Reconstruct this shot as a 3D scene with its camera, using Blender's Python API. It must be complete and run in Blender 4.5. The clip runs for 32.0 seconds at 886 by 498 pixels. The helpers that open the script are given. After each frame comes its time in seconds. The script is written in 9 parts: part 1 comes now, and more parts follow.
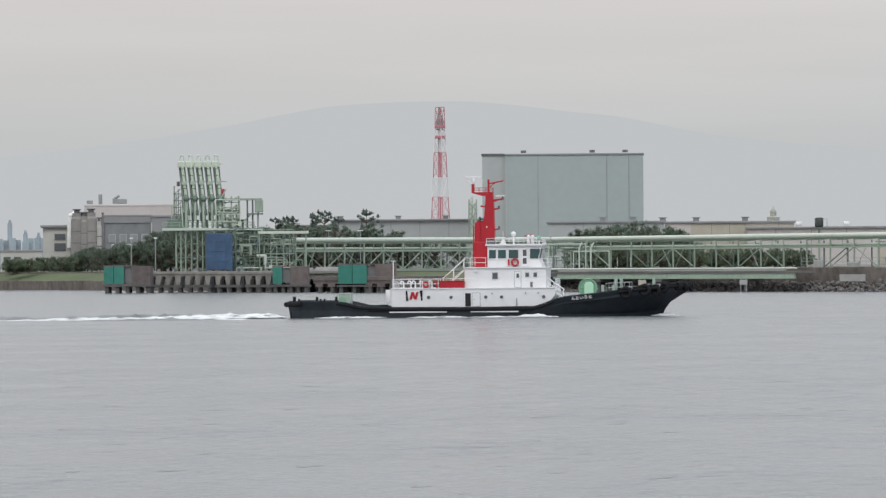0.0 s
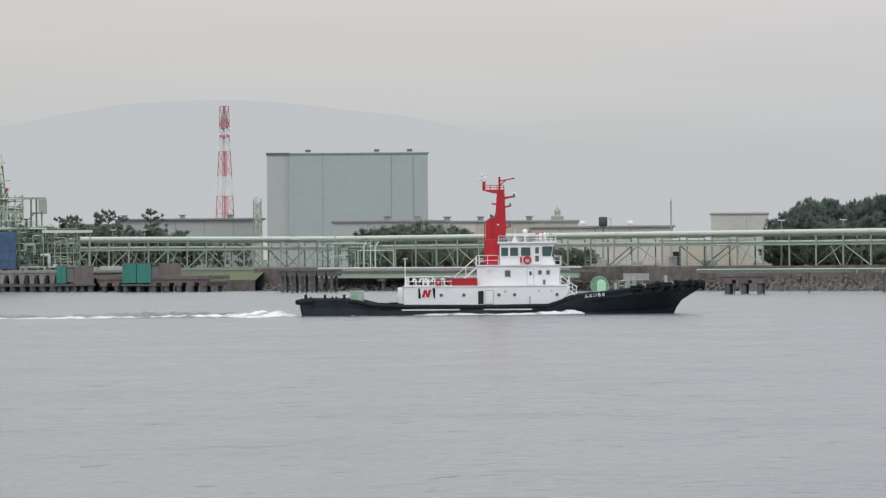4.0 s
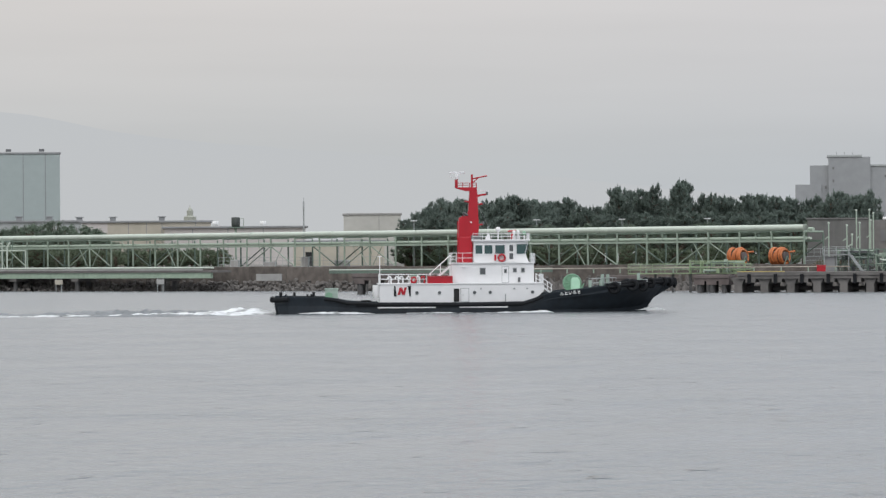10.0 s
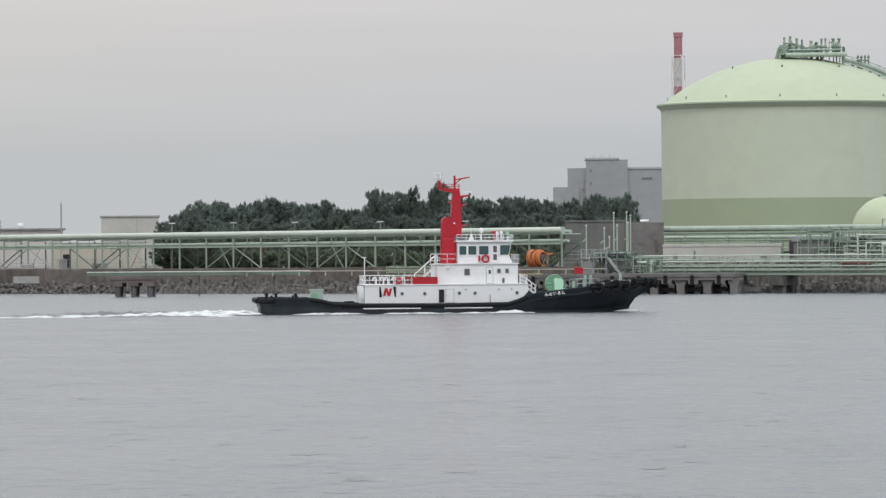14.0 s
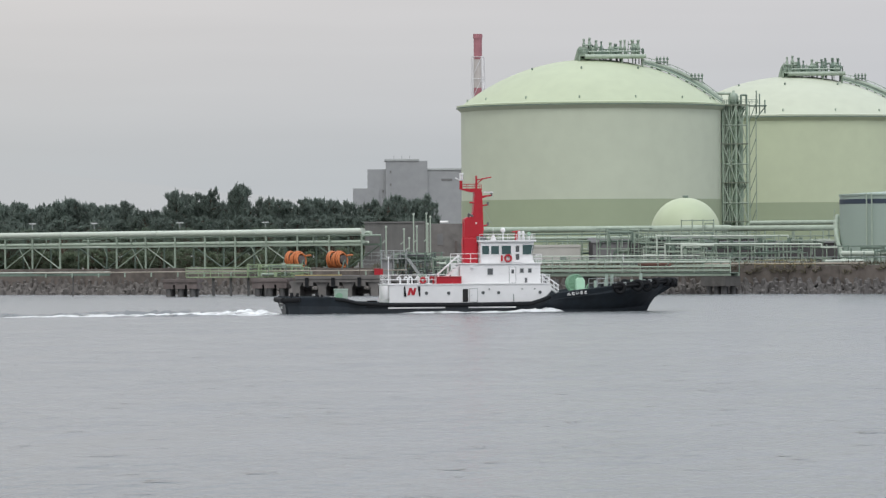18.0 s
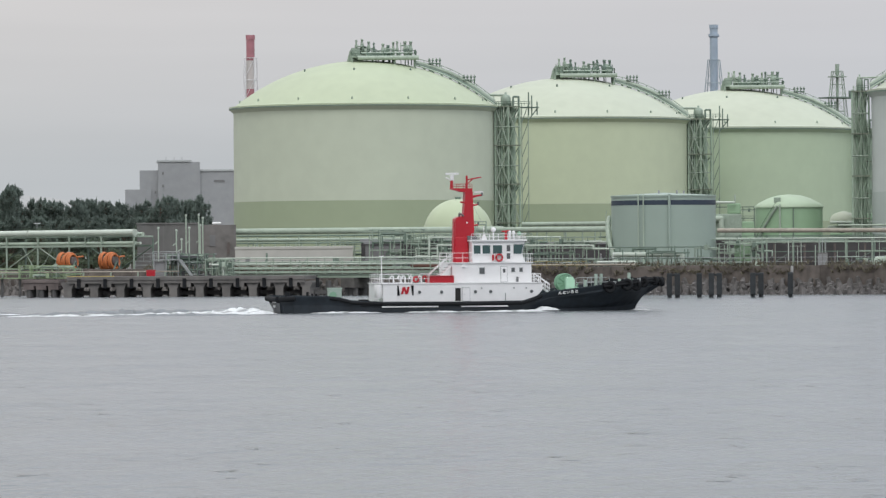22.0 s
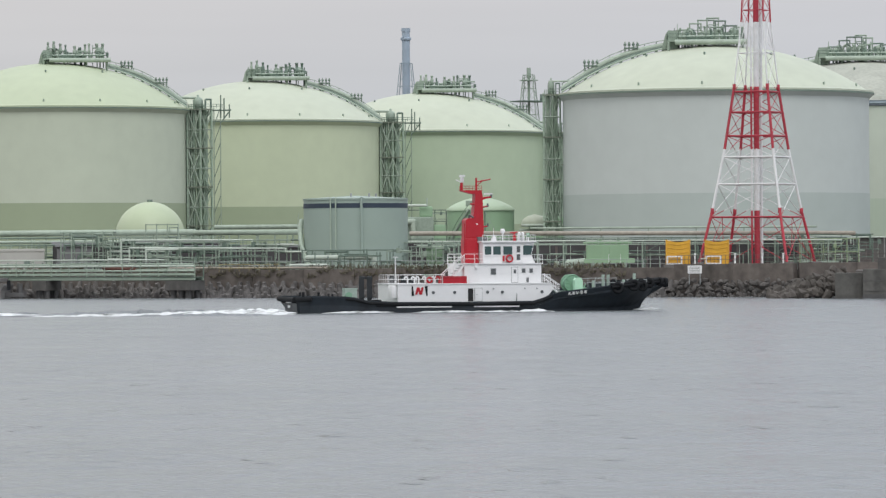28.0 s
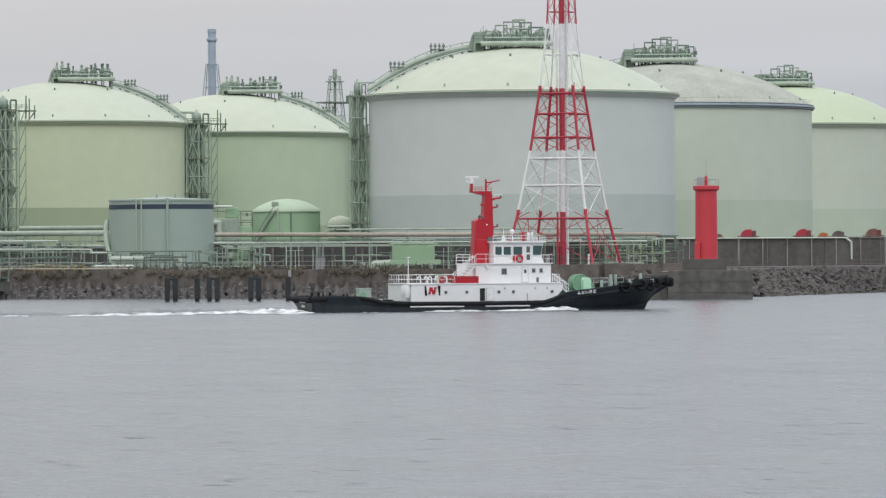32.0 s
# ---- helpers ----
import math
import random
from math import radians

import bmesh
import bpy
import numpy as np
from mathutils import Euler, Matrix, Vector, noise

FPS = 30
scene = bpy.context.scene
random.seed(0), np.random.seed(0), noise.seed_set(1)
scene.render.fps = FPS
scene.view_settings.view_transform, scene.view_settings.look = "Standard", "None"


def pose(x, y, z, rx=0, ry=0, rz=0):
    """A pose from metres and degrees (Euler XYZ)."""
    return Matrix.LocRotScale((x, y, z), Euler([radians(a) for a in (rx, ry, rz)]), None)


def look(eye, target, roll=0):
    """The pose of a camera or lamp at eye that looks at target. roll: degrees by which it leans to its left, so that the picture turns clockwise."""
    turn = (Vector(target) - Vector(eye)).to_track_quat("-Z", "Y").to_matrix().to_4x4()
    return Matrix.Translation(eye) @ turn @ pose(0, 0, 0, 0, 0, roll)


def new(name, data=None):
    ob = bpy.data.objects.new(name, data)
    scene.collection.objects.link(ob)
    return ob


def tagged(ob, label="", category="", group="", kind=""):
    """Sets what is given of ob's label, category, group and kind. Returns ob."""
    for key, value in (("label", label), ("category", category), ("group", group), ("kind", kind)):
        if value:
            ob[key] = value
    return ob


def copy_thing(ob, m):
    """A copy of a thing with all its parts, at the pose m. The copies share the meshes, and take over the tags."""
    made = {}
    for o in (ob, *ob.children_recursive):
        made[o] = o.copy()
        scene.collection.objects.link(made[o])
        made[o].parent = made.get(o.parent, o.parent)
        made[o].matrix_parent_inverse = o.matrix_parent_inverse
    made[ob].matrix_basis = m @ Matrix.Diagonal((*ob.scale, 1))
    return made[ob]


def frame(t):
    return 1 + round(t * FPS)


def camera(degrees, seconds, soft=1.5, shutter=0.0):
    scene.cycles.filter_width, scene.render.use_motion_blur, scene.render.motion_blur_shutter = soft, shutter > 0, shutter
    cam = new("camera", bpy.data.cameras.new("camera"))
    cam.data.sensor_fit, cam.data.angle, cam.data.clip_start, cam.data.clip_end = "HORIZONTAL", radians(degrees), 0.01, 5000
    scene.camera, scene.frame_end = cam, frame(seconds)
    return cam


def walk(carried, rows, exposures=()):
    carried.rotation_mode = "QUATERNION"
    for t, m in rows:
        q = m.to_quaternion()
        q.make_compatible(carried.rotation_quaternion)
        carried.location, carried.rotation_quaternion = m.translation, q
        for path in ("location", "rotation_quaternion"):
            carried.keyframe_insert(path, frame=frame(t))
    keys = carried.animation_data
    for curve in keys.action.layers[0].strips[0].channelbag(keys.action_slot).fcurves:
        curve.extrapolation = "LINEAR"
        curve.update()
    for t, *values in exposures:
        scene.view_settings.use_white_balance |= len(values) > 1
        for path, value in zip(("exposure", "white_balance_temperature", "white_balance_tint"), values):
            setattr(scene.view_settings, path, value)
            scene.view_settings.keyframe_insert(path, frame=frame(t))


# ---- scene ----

# The camera stands on the near shore, 6 m over the water, and pans after the tug.
# Bearings are in degrees to the right of the y axis, seen from the camera's foot.
cam = camera(10.665, 32.0, soft=1.35)
PAN = [
        (0, -10.6230, 0.1150, -0.418),
        (0.5, -10.3310, 0.1233, -0.419),
        (1, -9.9416, 0.1007, -0.420),
        (1.5, -9.7473, 0.1099, -0.420),
        (2, -9.3440, 0.0953, -0.421),
        (2.5, -9.0547, 0.1038, -0.422),
        (3, -8.6604, 0.0890, -0.423),
        (3.5, -8.3167, 0.0851, -0.423),
        (5.5, -7.0954, 0.0811, -0.425),
        (6, -6.6894, 0.0735, -0.425),
        (6.5, -6.2957, 0.0662, -0.425),
        (7, -6.0352, 0.0750, -0.425),
        (7.5, -5.6213, 0.0729, -0.426),
        (8, -5.2504, 0.0701, -0.426),
        (8.5, -4.8951, 0.0766, -0.426),
        (9, -4.4351, 0.0624, -0.426),
        (9.5, -4.0704, 0.0722, -0.426),
        (10, -3.5918, 0.0589, -0.426),
        (10.5, -3.2893, 0.0750, -0.426),
        (11, -2.8720, 0.0630, -0.425),
        (11.5, -2.4717, 0.0559, -0.425),
        (12, -2.0954, 0.0828, -0.425),
        (12.5, -1.7167, 0.0756, -0.424),
        (13, -1.3609, 0.0650, -0.424),
        (13.5, -0.9986, 0.0627, -0.423),
        (14, -0.6737, 0.0671, -0.422),
        (14.5, -0.4182, 0.0613, -0.421),
        (15, 0.0000, 0.0593, -0.421),
        (15.5, 0.3126, 0.0620, -0.420),
        (17.5, 1.5596, 0.0792, -0.416),
        (18, 1.7421, 0.0636, -0.414),
        (18.5, 2.0979, 0.0667, -0.413),
        (19, 2.5071, 0.0601, -0.412),
        (19.5, 2.8816, 0.0571, -0.411),
        (20, 3.1134, 0.0623, -0.409),
        (20.5, 3.5431, 0.0532, -0.408),
        (21, 3.8227, 0.0510, -0.406),
        (21.5, 4.0712, 0.0625, -0.405),
        (22, 4.4871, 0.0593, -0.403),
        (22.5, 4.7785, 0.0519, -0.401),
        (23, 5.0221, 0.0509, -0.400),
        (23.5, 5.4002, 0.0401, -0.398),
        (24, 5.7025, 0.0545, -0.396),
        (24.5, 5.9800, 0.0716, -0.394),
        (25, 6.2324, 0.0672, -0.392),
        (25.5, 6.5387, 0.0652, -0.390),
        (26, 6.8757, 0.0709, -0.388),
        (26.5, 7.2782, 0.0681, -0.386),
        (28.5, 8.4602, 0.0693, -0.377),
        (29, 8.7373, 0.0663, -0.374),
        (29.5, 9.0397, 0.0666, -0.372),
        (30, 9.3432, 0.0663, -0.369),
        (30.5, 9.6861, 0.0670, -0.366),
        (31, 9.9654, 0.0814, -0.364),
        (31.5, 10.2709, 0.0602, -0.361),
        (32, 10.5424, 0.0697, -0.358)]
walk(cam, [(t, pose(0, 0, 6.0, 90 + up, 0, -pan) @ pose(0, 0, 0, 0, 0, lean)) for t, pan, up, lean in PAN])

# ---- light ----
world = bpy.data.worlds.new("overcast_sky")
scene.world = world
world.use_nodes = True
wn, wl = world.node_tree.nodes, world.node_tree.links
wn.clear()
sky = wn.new("ShaderNodeTexSky")
sky.sky_type, sky.sun_disc = 'NISHITA', False
sky.sun_elevation, sky.sun_rotation = radians(48), radians(180)
coord = wn.new("ShaderNodeTexCoord")
split = wn.new("ShaderNodeSeparateXYZ")
wl.new(coord.outputs["Generated"], split.inputs[0])
ramp = wn.new("ShaderNodeValToRGB")
cr = ramp.color_ramp
cr.elements[0].position, cr.elements[0].color = 0.0, (0.517, 0.540, 0.558, 1)
cr.elements[1].position, cr.elements[1].color = 1.0, (1.44, 1.47, 1.50, 1)
for pos, col in ((0.018, (0.527, 0.546, 0.559, 1)), (0.036, (0.595, 0.590, 0.590, 1)), (0.055, (0.665, 0.640, 0.630, 1)),
                 (0.10, (0.70, 0.69, 0.69, 1)), (0.35, (0.94, 0.955, 0.975, 1))):
    e = cr.elements.new(pos)
    e.color = col
wl.new(split.outputs["Z"], ramp.inputs[0])
# the cloud turns cooler towards the right of the harbour
side = wn.new("ShaderNodeMapRange")
side.inputs["From Min"].default_value, side.inputs["From Max"].default_value = -0.12, 0.22
wl.new(split.outputs["X"], side.inputs[0])
cool = wn.new("ShaderNodeMix")
cool.data_type, cool.blend_type = 'RGBA', 'MULTIPLY'
cool.inputs["B"].default_value = (0.95, 0.987, 1.055, 1)
wl.new(side.outputs[0], cool.inputs["Factor"])
wl.new(ramp.outputs[0], cool.inputs["A"])
stretch = wn.new("ShaderNodeMapping")
stretch.inputs["Scale"].default_value = (5, 5, 60)
wl.new(coord.outputs["Generated"], stretch.inputs[0])
cloud = wn.new("ShaderNodeTexNoise")
cloud.inputs["Scale"].default_value, cloud.inputs["Detail"].default_value = 1.2, 3
wl.new(stretch.outputs[0], cloud.inputs["Vector"])
level = wn.new("ShaderNodeMapRange")
level.inputs["From Min"].default_value, level.inputs["From Max"].default_value = 0.25, 0.75
level.inputs["To Min"].default_value, level.inputs["To Max"].default_value = 0.955, 1.045
wl.new(cloud.outputs[0], level.inputs[0])
mul = wn.new("ShaderNodeMix")
mul.data_type, mul.blend_type = 'RGBA', 'MULTIPLY'
mul.inputs["Factor"].default_value = 1.0
wl.new(cool.outputs["Result"], mul.inputs["A"])
wl.new(level.outputs[0], mul.inputs["B"])
bg_cloud, bg_sky, both, wout = (wn.new(n) for n in ("ShaderNodeBackground", "ShaderNodeBackground", "ShaderNodeMixShader", "ShaderNodeOutputWorld"))
wl.new(mul.outputs["Result"], bg_cloud.inputs[0])
wl.new(sky.outputs[0], bg_sky.inputs[0])
bg_cloud.inputs[1].default_value, bg_sky.inputs[1].default_value = 1.0, 0.06
both.inputs[0].default_value = 0.06
wl.new(bg_cloud.outputs[0], both.inputs[1])
wl.new(bg_sky.outputs[0], both.inputs[2])
wl.new(both.outputs[0], wout.inputs[0])

sun = new("sun", bpy.data.lights.new("sun", 'SUN'))
sun.data.energy, sun.data.angle, sun.data.color = 0.9, radians(25), (1.0, 0.985, 0.96)
sun.matrix_world = look((0, -270, 310), (0, 0, 0))
scene.view_settings.exposure = 0.02


# ---- materials ----
def mat(name, color, rough=0.6, metal=0.0, var=0.12, grain=4.0, stain=0.25, bump=0.02, local=False, streak=0.0, spec=0.5):
    """Painted, rusty or mineral surface with variation at a fine and a coarse scale; streak: vertical runs of dirt."""
    m = bpy.data.materials.new(name)
    m.use_nodes = True
    nt = m.node_tree
    ns, ln = nt.nodes, nt.links
    b = ns["Principled BSDF"]
    b.inputs["Roughness"].default_value, b.inputs["Metallic"].default_value = rough, metal
    b.inputs["Specular IOR Level"].default_value = spec
    if local:
        src = ns.new("ShaderNodeTexCoord").outputs["Object"]
    else:
        src = ns.new("ShaderNodeNewGeometry").outputs["Position"]
    fine, coarse = ns.new("ShaderNodeTexNoise"), ns.new("ShaderNodeTexNoise")
    fine.inputs["Scale"].default_value, fine.inputs["Detail"].default_value = grain, 4
    coarse.inputs["Scale"].default_value, coarse.inputs["Detail"].default_value = stain, 3
    ln.new(src, fine.inputs["Vector"])
    if streak:
        mp = ns.new("ShaderNodeMapping")
        mp.inputs["Scale"].default_value = (1, 1, streak)
        ln.new(src, mp.inputs[0])
        ln.new(mp.outputs[0], coarse.inputs["Vector"])
    else:
        ln.new(src, coarse.inputs["Vector"])
    info = ns.new("ShaderNodeObjectInfo")
    add = ns.new("ShaderNodeMath")
    add.operation = 'ADD'
    ln.new(fine.outputs[0], add.inputs[0])
    ln.new(coarse.outputs[0], add.inputs[1])
    add2 = ns.new("ShaderNodeMath")
    add2.operation = 'MULTIPLY_ADD'
    ln.new(info.outputs["Random"], add2.inputs[0])
    add2.inputs[1].default_value = 0.25
    ln.new(add.outputs[0], add2.inputs[2])
    rng = ns.new("ShaderNodeMapRange")
    rng.inputs["From Min"].default_value, rng.inputs["From Max"].default_value = 0.7, 1.55
    rng.inputs["To Min"].default_value, rng.inputs["To Max"].default_value = 1 - var, 1 + var
    ln.new(add2.outputs[0], rng.inputs[0])
    mx = ns.new("ShaderNodeMix")
    mx.data_type, mx.blend_type = 'RGBA', 'MULTIPLY'
    mx.inputs["Factor"].default_value = 1.0
    mx.inputs["A"].default_value = (*color, 1)
    ln.new(rng.outputs[0], mx.inputs["B"])
    ln.new(mx.outputs["Result"], b.inputs["Base Color"])
    if bump:
        bp = ns.new("ShaderNodeBump")
        bp.inputs["Strength"].default_value, bp.inputs["Distance"].default_value = 0.5, bump
        ln.new(fine.outputs[0], bp.inputs["Height"])
        ln.new(bp.outputs[0], b.inputs["Normal"])
    return m


def leafy(m, share):
    """Lets part of the light through the leaves."""
    ns, ln = m.node_tree.nodes, m.node_tree.links
    b, out = ns["Principled BSDF"], ns["Material Output"]
    tr, mx = ns.new("ShaderNodeBsdfTranslucent"), ns.new("ShaderNodeMixShader")
    ln.new(b.inputs["Base Color"].links[0].from_socket, tr.inputs[0])
    mx.inputs[0].default_value = share
    ln.new(b.outputs[0], mx.inputs[1])
    ln.new(tr.outputs[0], mx.inputs[2])
    ln.new(mx.outputs[0], out.inputs[0])


def glass(name, color, rough=0.08):
    """Dark window glazing seen from outside."""
    m = bpy.data.materials.new(name)
    m.use_nodes = True
    b = m.node_tree.nodes["Principled BSDF"]
    b.inputs["Base Color"].default_value, b.inputs["Roughness"].default_value = (*color, 1), rough
    b.inputs["IOR"].default_value = 1.5
    return m


M = {}
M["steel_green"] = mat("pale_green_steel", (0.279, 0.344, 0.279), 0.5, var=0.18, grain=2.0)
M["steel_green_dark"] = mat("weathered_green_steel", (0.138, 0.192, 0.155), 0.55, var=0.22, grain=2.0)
M["lime_steel"] = mat("yellow_green_steel", (0.275, 0.355, 0.215), 0.5, var=0.18, grain=2.0)
M["tower_steel"] = mat("dull_green_tower_steel", (0.30, 0.385, 0.30), 0.55, var=0.22, grain=2.0)
M["landing_steel"] = mat("rust_tinged_green_grating", (0.19, 0.22, 0.17), 0.7, var=0.3, grain=2.0)
M["pipe_green"] = mat("pale_green_pipe", (0.381, 0.456, 0.377), 0.4, var=0.10, grain=1.5)
M["pipe_pale"] = mat("cream_green_pipe", (0.51, 0.57, 0.50), 0.4, var=0.10, grain=1.5)
M["teal_grey"] = mat("dark_teal_grey_steel", (0.10, 0.145, 0.15), 0.6, var=0.25, grain=1.5)
M["pipe_mid"] = mat("weathered_green_pipe", (0.324, 0.387, 0.315), 0.45, var=0.2, grain=1.2, stain=0.3)
M["rust_red"] = mat("rust_red_primer", (0.22, 0.105, 0.085), 0.8, var=0.3, grain=1.0)
M["pipe_rust"] = mat("rusty_brown_pipe", (0.35, 0.315, 0.265), 0.7, var=0.25, grain=1.5)
M["concrete"] = mat("weathered_concrete", (0.16, 0.151, 0.144), 0.9, var=0.34, grain=0.8, stain=0.12, bump=0.04)
M["concrete_dark"] = mat("dark_wet_concrete", (0.102, 0.1, 0.099), 0.85, var=0.3, grain=0.8, stain=0.2, bump=0.04)
M["pile_black"] = mat("tarred_pile_steel", (0.024, 0.028, 0.031), 0.8, var=0.4, grain=1.5, stain=0.5, streak=0.3)
M["concrete_mid"] = mat("worn_grey_brown_concrete", (0.235, 0.222, 0.206), 0.9, var=0.34, grain=0.8, stain=0.3, bump=0.04, streak=0.4)
M["concrete_pale"] = mat("pale_concrete", (0.34, 0.335, 0.325), 0.9, var=0.18, grain=0.8, stain=0.12, bump=0.03)
M["rock"] = mat("grey_brown_rock", (0.134, 0.124, 0.116), 0.95, var=0.45, grain=0.9, stain=0.3, bump=0.15)
M["rock_dark"] = mat("dark_wet_boulder", (0.088, 0.081, 0.076), 0.95, var=0.5, grain=0.9, stain=0.3, bump=0.15)
M["rock_pale"] = mat("pale_brown_rock", (0.088, 0.079, 0.071), 0.95, var=0.5, grain=0.9, stain=0.3, bump=0.12)
M["rock_tar"] = mat("grey_armour_concrete", (0.118, 0.111, 0.107), 0.95, var=0.4, grain=1.0, stain=0.3, bump=0.06)
M["soil"] = mat("yard_ground", (0.125, 0.12, 0.108), 0.95, var=0.3, grain=0.3, stain=0.03, bump=0.05)
M["grass"] = mat("mown_grass", (0.078, 0.098, 0.046), 0.95, var=0.35, grain=1.2, stain=0.08, bump=0.1)
M["white"] = mat("white_paint", (0.80, 0.80, 0.79), 0.45, var=0.07, grain=2.0)
M["tower_red"] = mat("tower_red_paint", (0.42, 0.035, 0.055), 0.5, var=0.15, grain=1.0)
M["tower_white"] = mat("tower_white_paint", (0.74, 0.74, 0.74), 0.5, var=0.1, grain=1.0)
M["grey_clad"] = mat("grey_sheet_cladding", (0.355, 0.408, 0.405), 0.6, var=0.06, grain=0.5, stain=0.04, streak=0.2)
M["grey_clad_pale"] = mat("pale_grey_cladding", (0.40, 0.42, 0.42), 0.6, var=0.07, grain=0.5, stain=0.05, streak=0.2)
M["trim_dark"] = mat("dark_grey_trim", (0.13, 0.135, 0.14), 0.6, var=0.15)
M["beige"] = mat("beige_wall_panel", (0.45, 0.415, 0.345), 0.75, var=0.12, grain=0.5, stain=0.08, streak=0.2)
M["pinkish"] = mat("faded_pink_wall", (0.53, 0.495, 0.475), 0.75, var=0.08, grain=0.5, stain=0.06, streak=0.2)
M["cream"] = mat("cream_wall", (0.476, 0.468, 0.433), 0.75, var=0.12, grain=0.5, stain=0.08, streak=0.25)
M["grey_wall"] = mat("grey_render_wall", (0.26, 0.265, 0.27), 0.8, var=0.12, grain=0.5, stain=0.06, streak=0.25)
M["dark_wall"] = mat("dark_grey_wall", (0.17, 0.17, 0.172), 0.8, var=0.2, grain=0.6, stain=0.1, streak=0.3)
M["silo_grey"] = mat("grey_brown_silo_concrete", (0.255, 0.245, 0.23), 0.85, var=0.2, grain=0.6, stain=0.1, streak=0.3)
M["factory_grey"] = mat("grey_factory_render", (0.225, 0.235, 0.24), 0.85, var=0.2, grain=0.5, stain=0.1, streak=0.3)
# stained yard wall; also the painted shade behind the pump racks
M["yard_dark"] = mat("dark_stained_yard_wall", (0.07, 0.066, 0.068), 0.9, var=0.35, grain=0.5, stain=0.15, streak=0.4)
M["arm_green"] = mat("pale_loading_arm_paint", (0.55, 0.62, 0.50), 0.45, var=0.12, grain=1.5)
M["works_grey"] = mat("pale_grey_works_wall", (0.305, 0.315, 0.325), 0.85, var=0.12, grain=0.4, stain=0.05, streak=0.25)
M["wall_streak"] = mat("streaked_grey_wall", (0.106, 0.101, 0.095), 0.9, var=0.32, grain=1.2, stain=0.5, bump=0.03, streak=0.06)
# steel colour shifted to blue-grey to carry distance haze
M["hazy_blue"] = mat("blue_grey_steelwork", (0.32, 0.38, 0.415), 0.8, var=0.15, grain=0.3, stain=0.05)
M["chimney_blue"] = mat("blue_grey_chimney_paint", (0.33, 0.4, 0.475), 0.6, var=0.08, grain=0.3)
M["chimney_red"] = mat("faded_red_chimney_paint", (0.40, 0.17, 0.195), 0.6, var=0.12, grain=0.3)
M["teal"] = mat("teal_painted_steel", (0.03, 0.185, 0.145), 0.5, var=0.18, grain=1.0)
M["rust_box"] = mat("brown_rusted_steel", (0.135, 0.112, 0.106), 0.85, var=0.35, grain=1.0)
M["blue_sheet"] = mat("blue_tarpaulin", (0.042, 0.09, 0.175), 0.6, var=0.3, grain=1.0, stain=0.4)
M["cowl_brown"] = mat("brown_red_duct_paint", (0.20, 0.055, 0.05), 0.7, var=0.3, grain=1.0)
M["orange"] = mat("orange_hose", (0.47, 0.145, 0.045), 0.6, var=0.2, grain=2.0)
M["yellow"] = mat("yellow_housing", (0.66, 0.36, 0.035), 0.5, var=0.12, grain=1.0)
M["black"] = mat("black_hull_paint", (0.015, 0.021, 0.028), 0.42, var=0.5, grain=1.6, stain=0.55, local=True, streak=0.35)
M["rubber"] = mat("black_rubber", (0.014, 0.015, 0.017), 0.85, var=0.3, grain=4.0, local=True, spec=0.2)
M["ship_white"] = mat("white_ship_paint", (0.76, 0.76, 0.765), 0.4, var=0.05, grain=1.5, stain=0.4, local=True, streak=0.2)
M["lettering"] = mat("white_letter_paint", (0.86, 0.86, 0.86), 0.4, var=0.03, local=True)
M["ship_red"] = mat("red_ship_paint", (0.42, 0.010, 0.022), 0.4, var=0.1, grain=1.5, local=True)
M["ship_green"] = mat("green_winch_paint", (0.223, 0.397, 0.273), 0.45, var=0.12, grain=2.0, local=True)
M["winch_pale"] = mat("pale_green_gear_paint", (0.47, 0.74, 0.55), 0.45, var=0.1, grain=2.0, local=True)
M["ship_grey"] = mat("grey_green_deck_paint", (0.33, 0.41, 0.36), 0.6, var=0.15, grain=2.0, local=True)
M["hawser"] = mat("pale_green_hawser", (0.30, 0.46, 0.36), 0.85, var=0.3, grain=6.0, local=True)
M["deck"] = mat("green_deck_paint", (0.13, 0.20, 0.16), 0.7, var=0.2, grain=2.0, local=True)
M["shed_grey"] = mat("grey_corrugated_sheet", (0.172, 0.17, 0.164), 0.75, var=0.2, grain=0.6, stain=0.15, streak=0.3)
# near-black that paints the unlit inside of doorways
M["opening_shade"] = mat("dark_opening", (0.015, 0.015, 0.015), 0.8, var=0.1, local=True)
M["window"] = glass("dark_tinted_glass", (0.045, 0.085, 0.085))
M["pane"] = glass("dark_window_glass", (0.10, 0.105, 0.11))
M["bark"] = mat("pine_bark", (0.10, 0.075, 0.055), 0.95, var=0.3, grain=2.0)
# foliage base colours lifted above leaf tone to carry the distance haze
M["needle"] = mat("dark_pine_needles", (0.182, 0.225, 0.196), 0.9, var=0.3, grain=0.8, stain=0.25, bump=0)
M["leaf"] = mat("dark_broadleaf", (0.178, 0.225, 0.172), 0.9, var=0.32, grain=0.8, stain=0.25, bump=0)
M["bush"] = mat("shrub_leaves", (0.168, 0.208, 0.140), 0.9, var=0.35, grain=0.8, stain=0.2, bump=0)
M["t_wall"] = mat("grey_green_tank_paint", (0.525, 0.575, 0.46), 0.6, var=0.06, grain=0.25, stain=0.03, streak=0.2)
M["t_band"] = mat("green_tank_base_paint", (0.338, 0.398, 0.268), 0.6, var=0.05, grain=0.25, stain=0.03, streak=0.2)
M["t_band_pale"] = mat("pale_green_tank_base", (0.45, 0.525, 0.42), 0.6, var=0.05, grain=0.25, stain=0.03, streak=0.2)
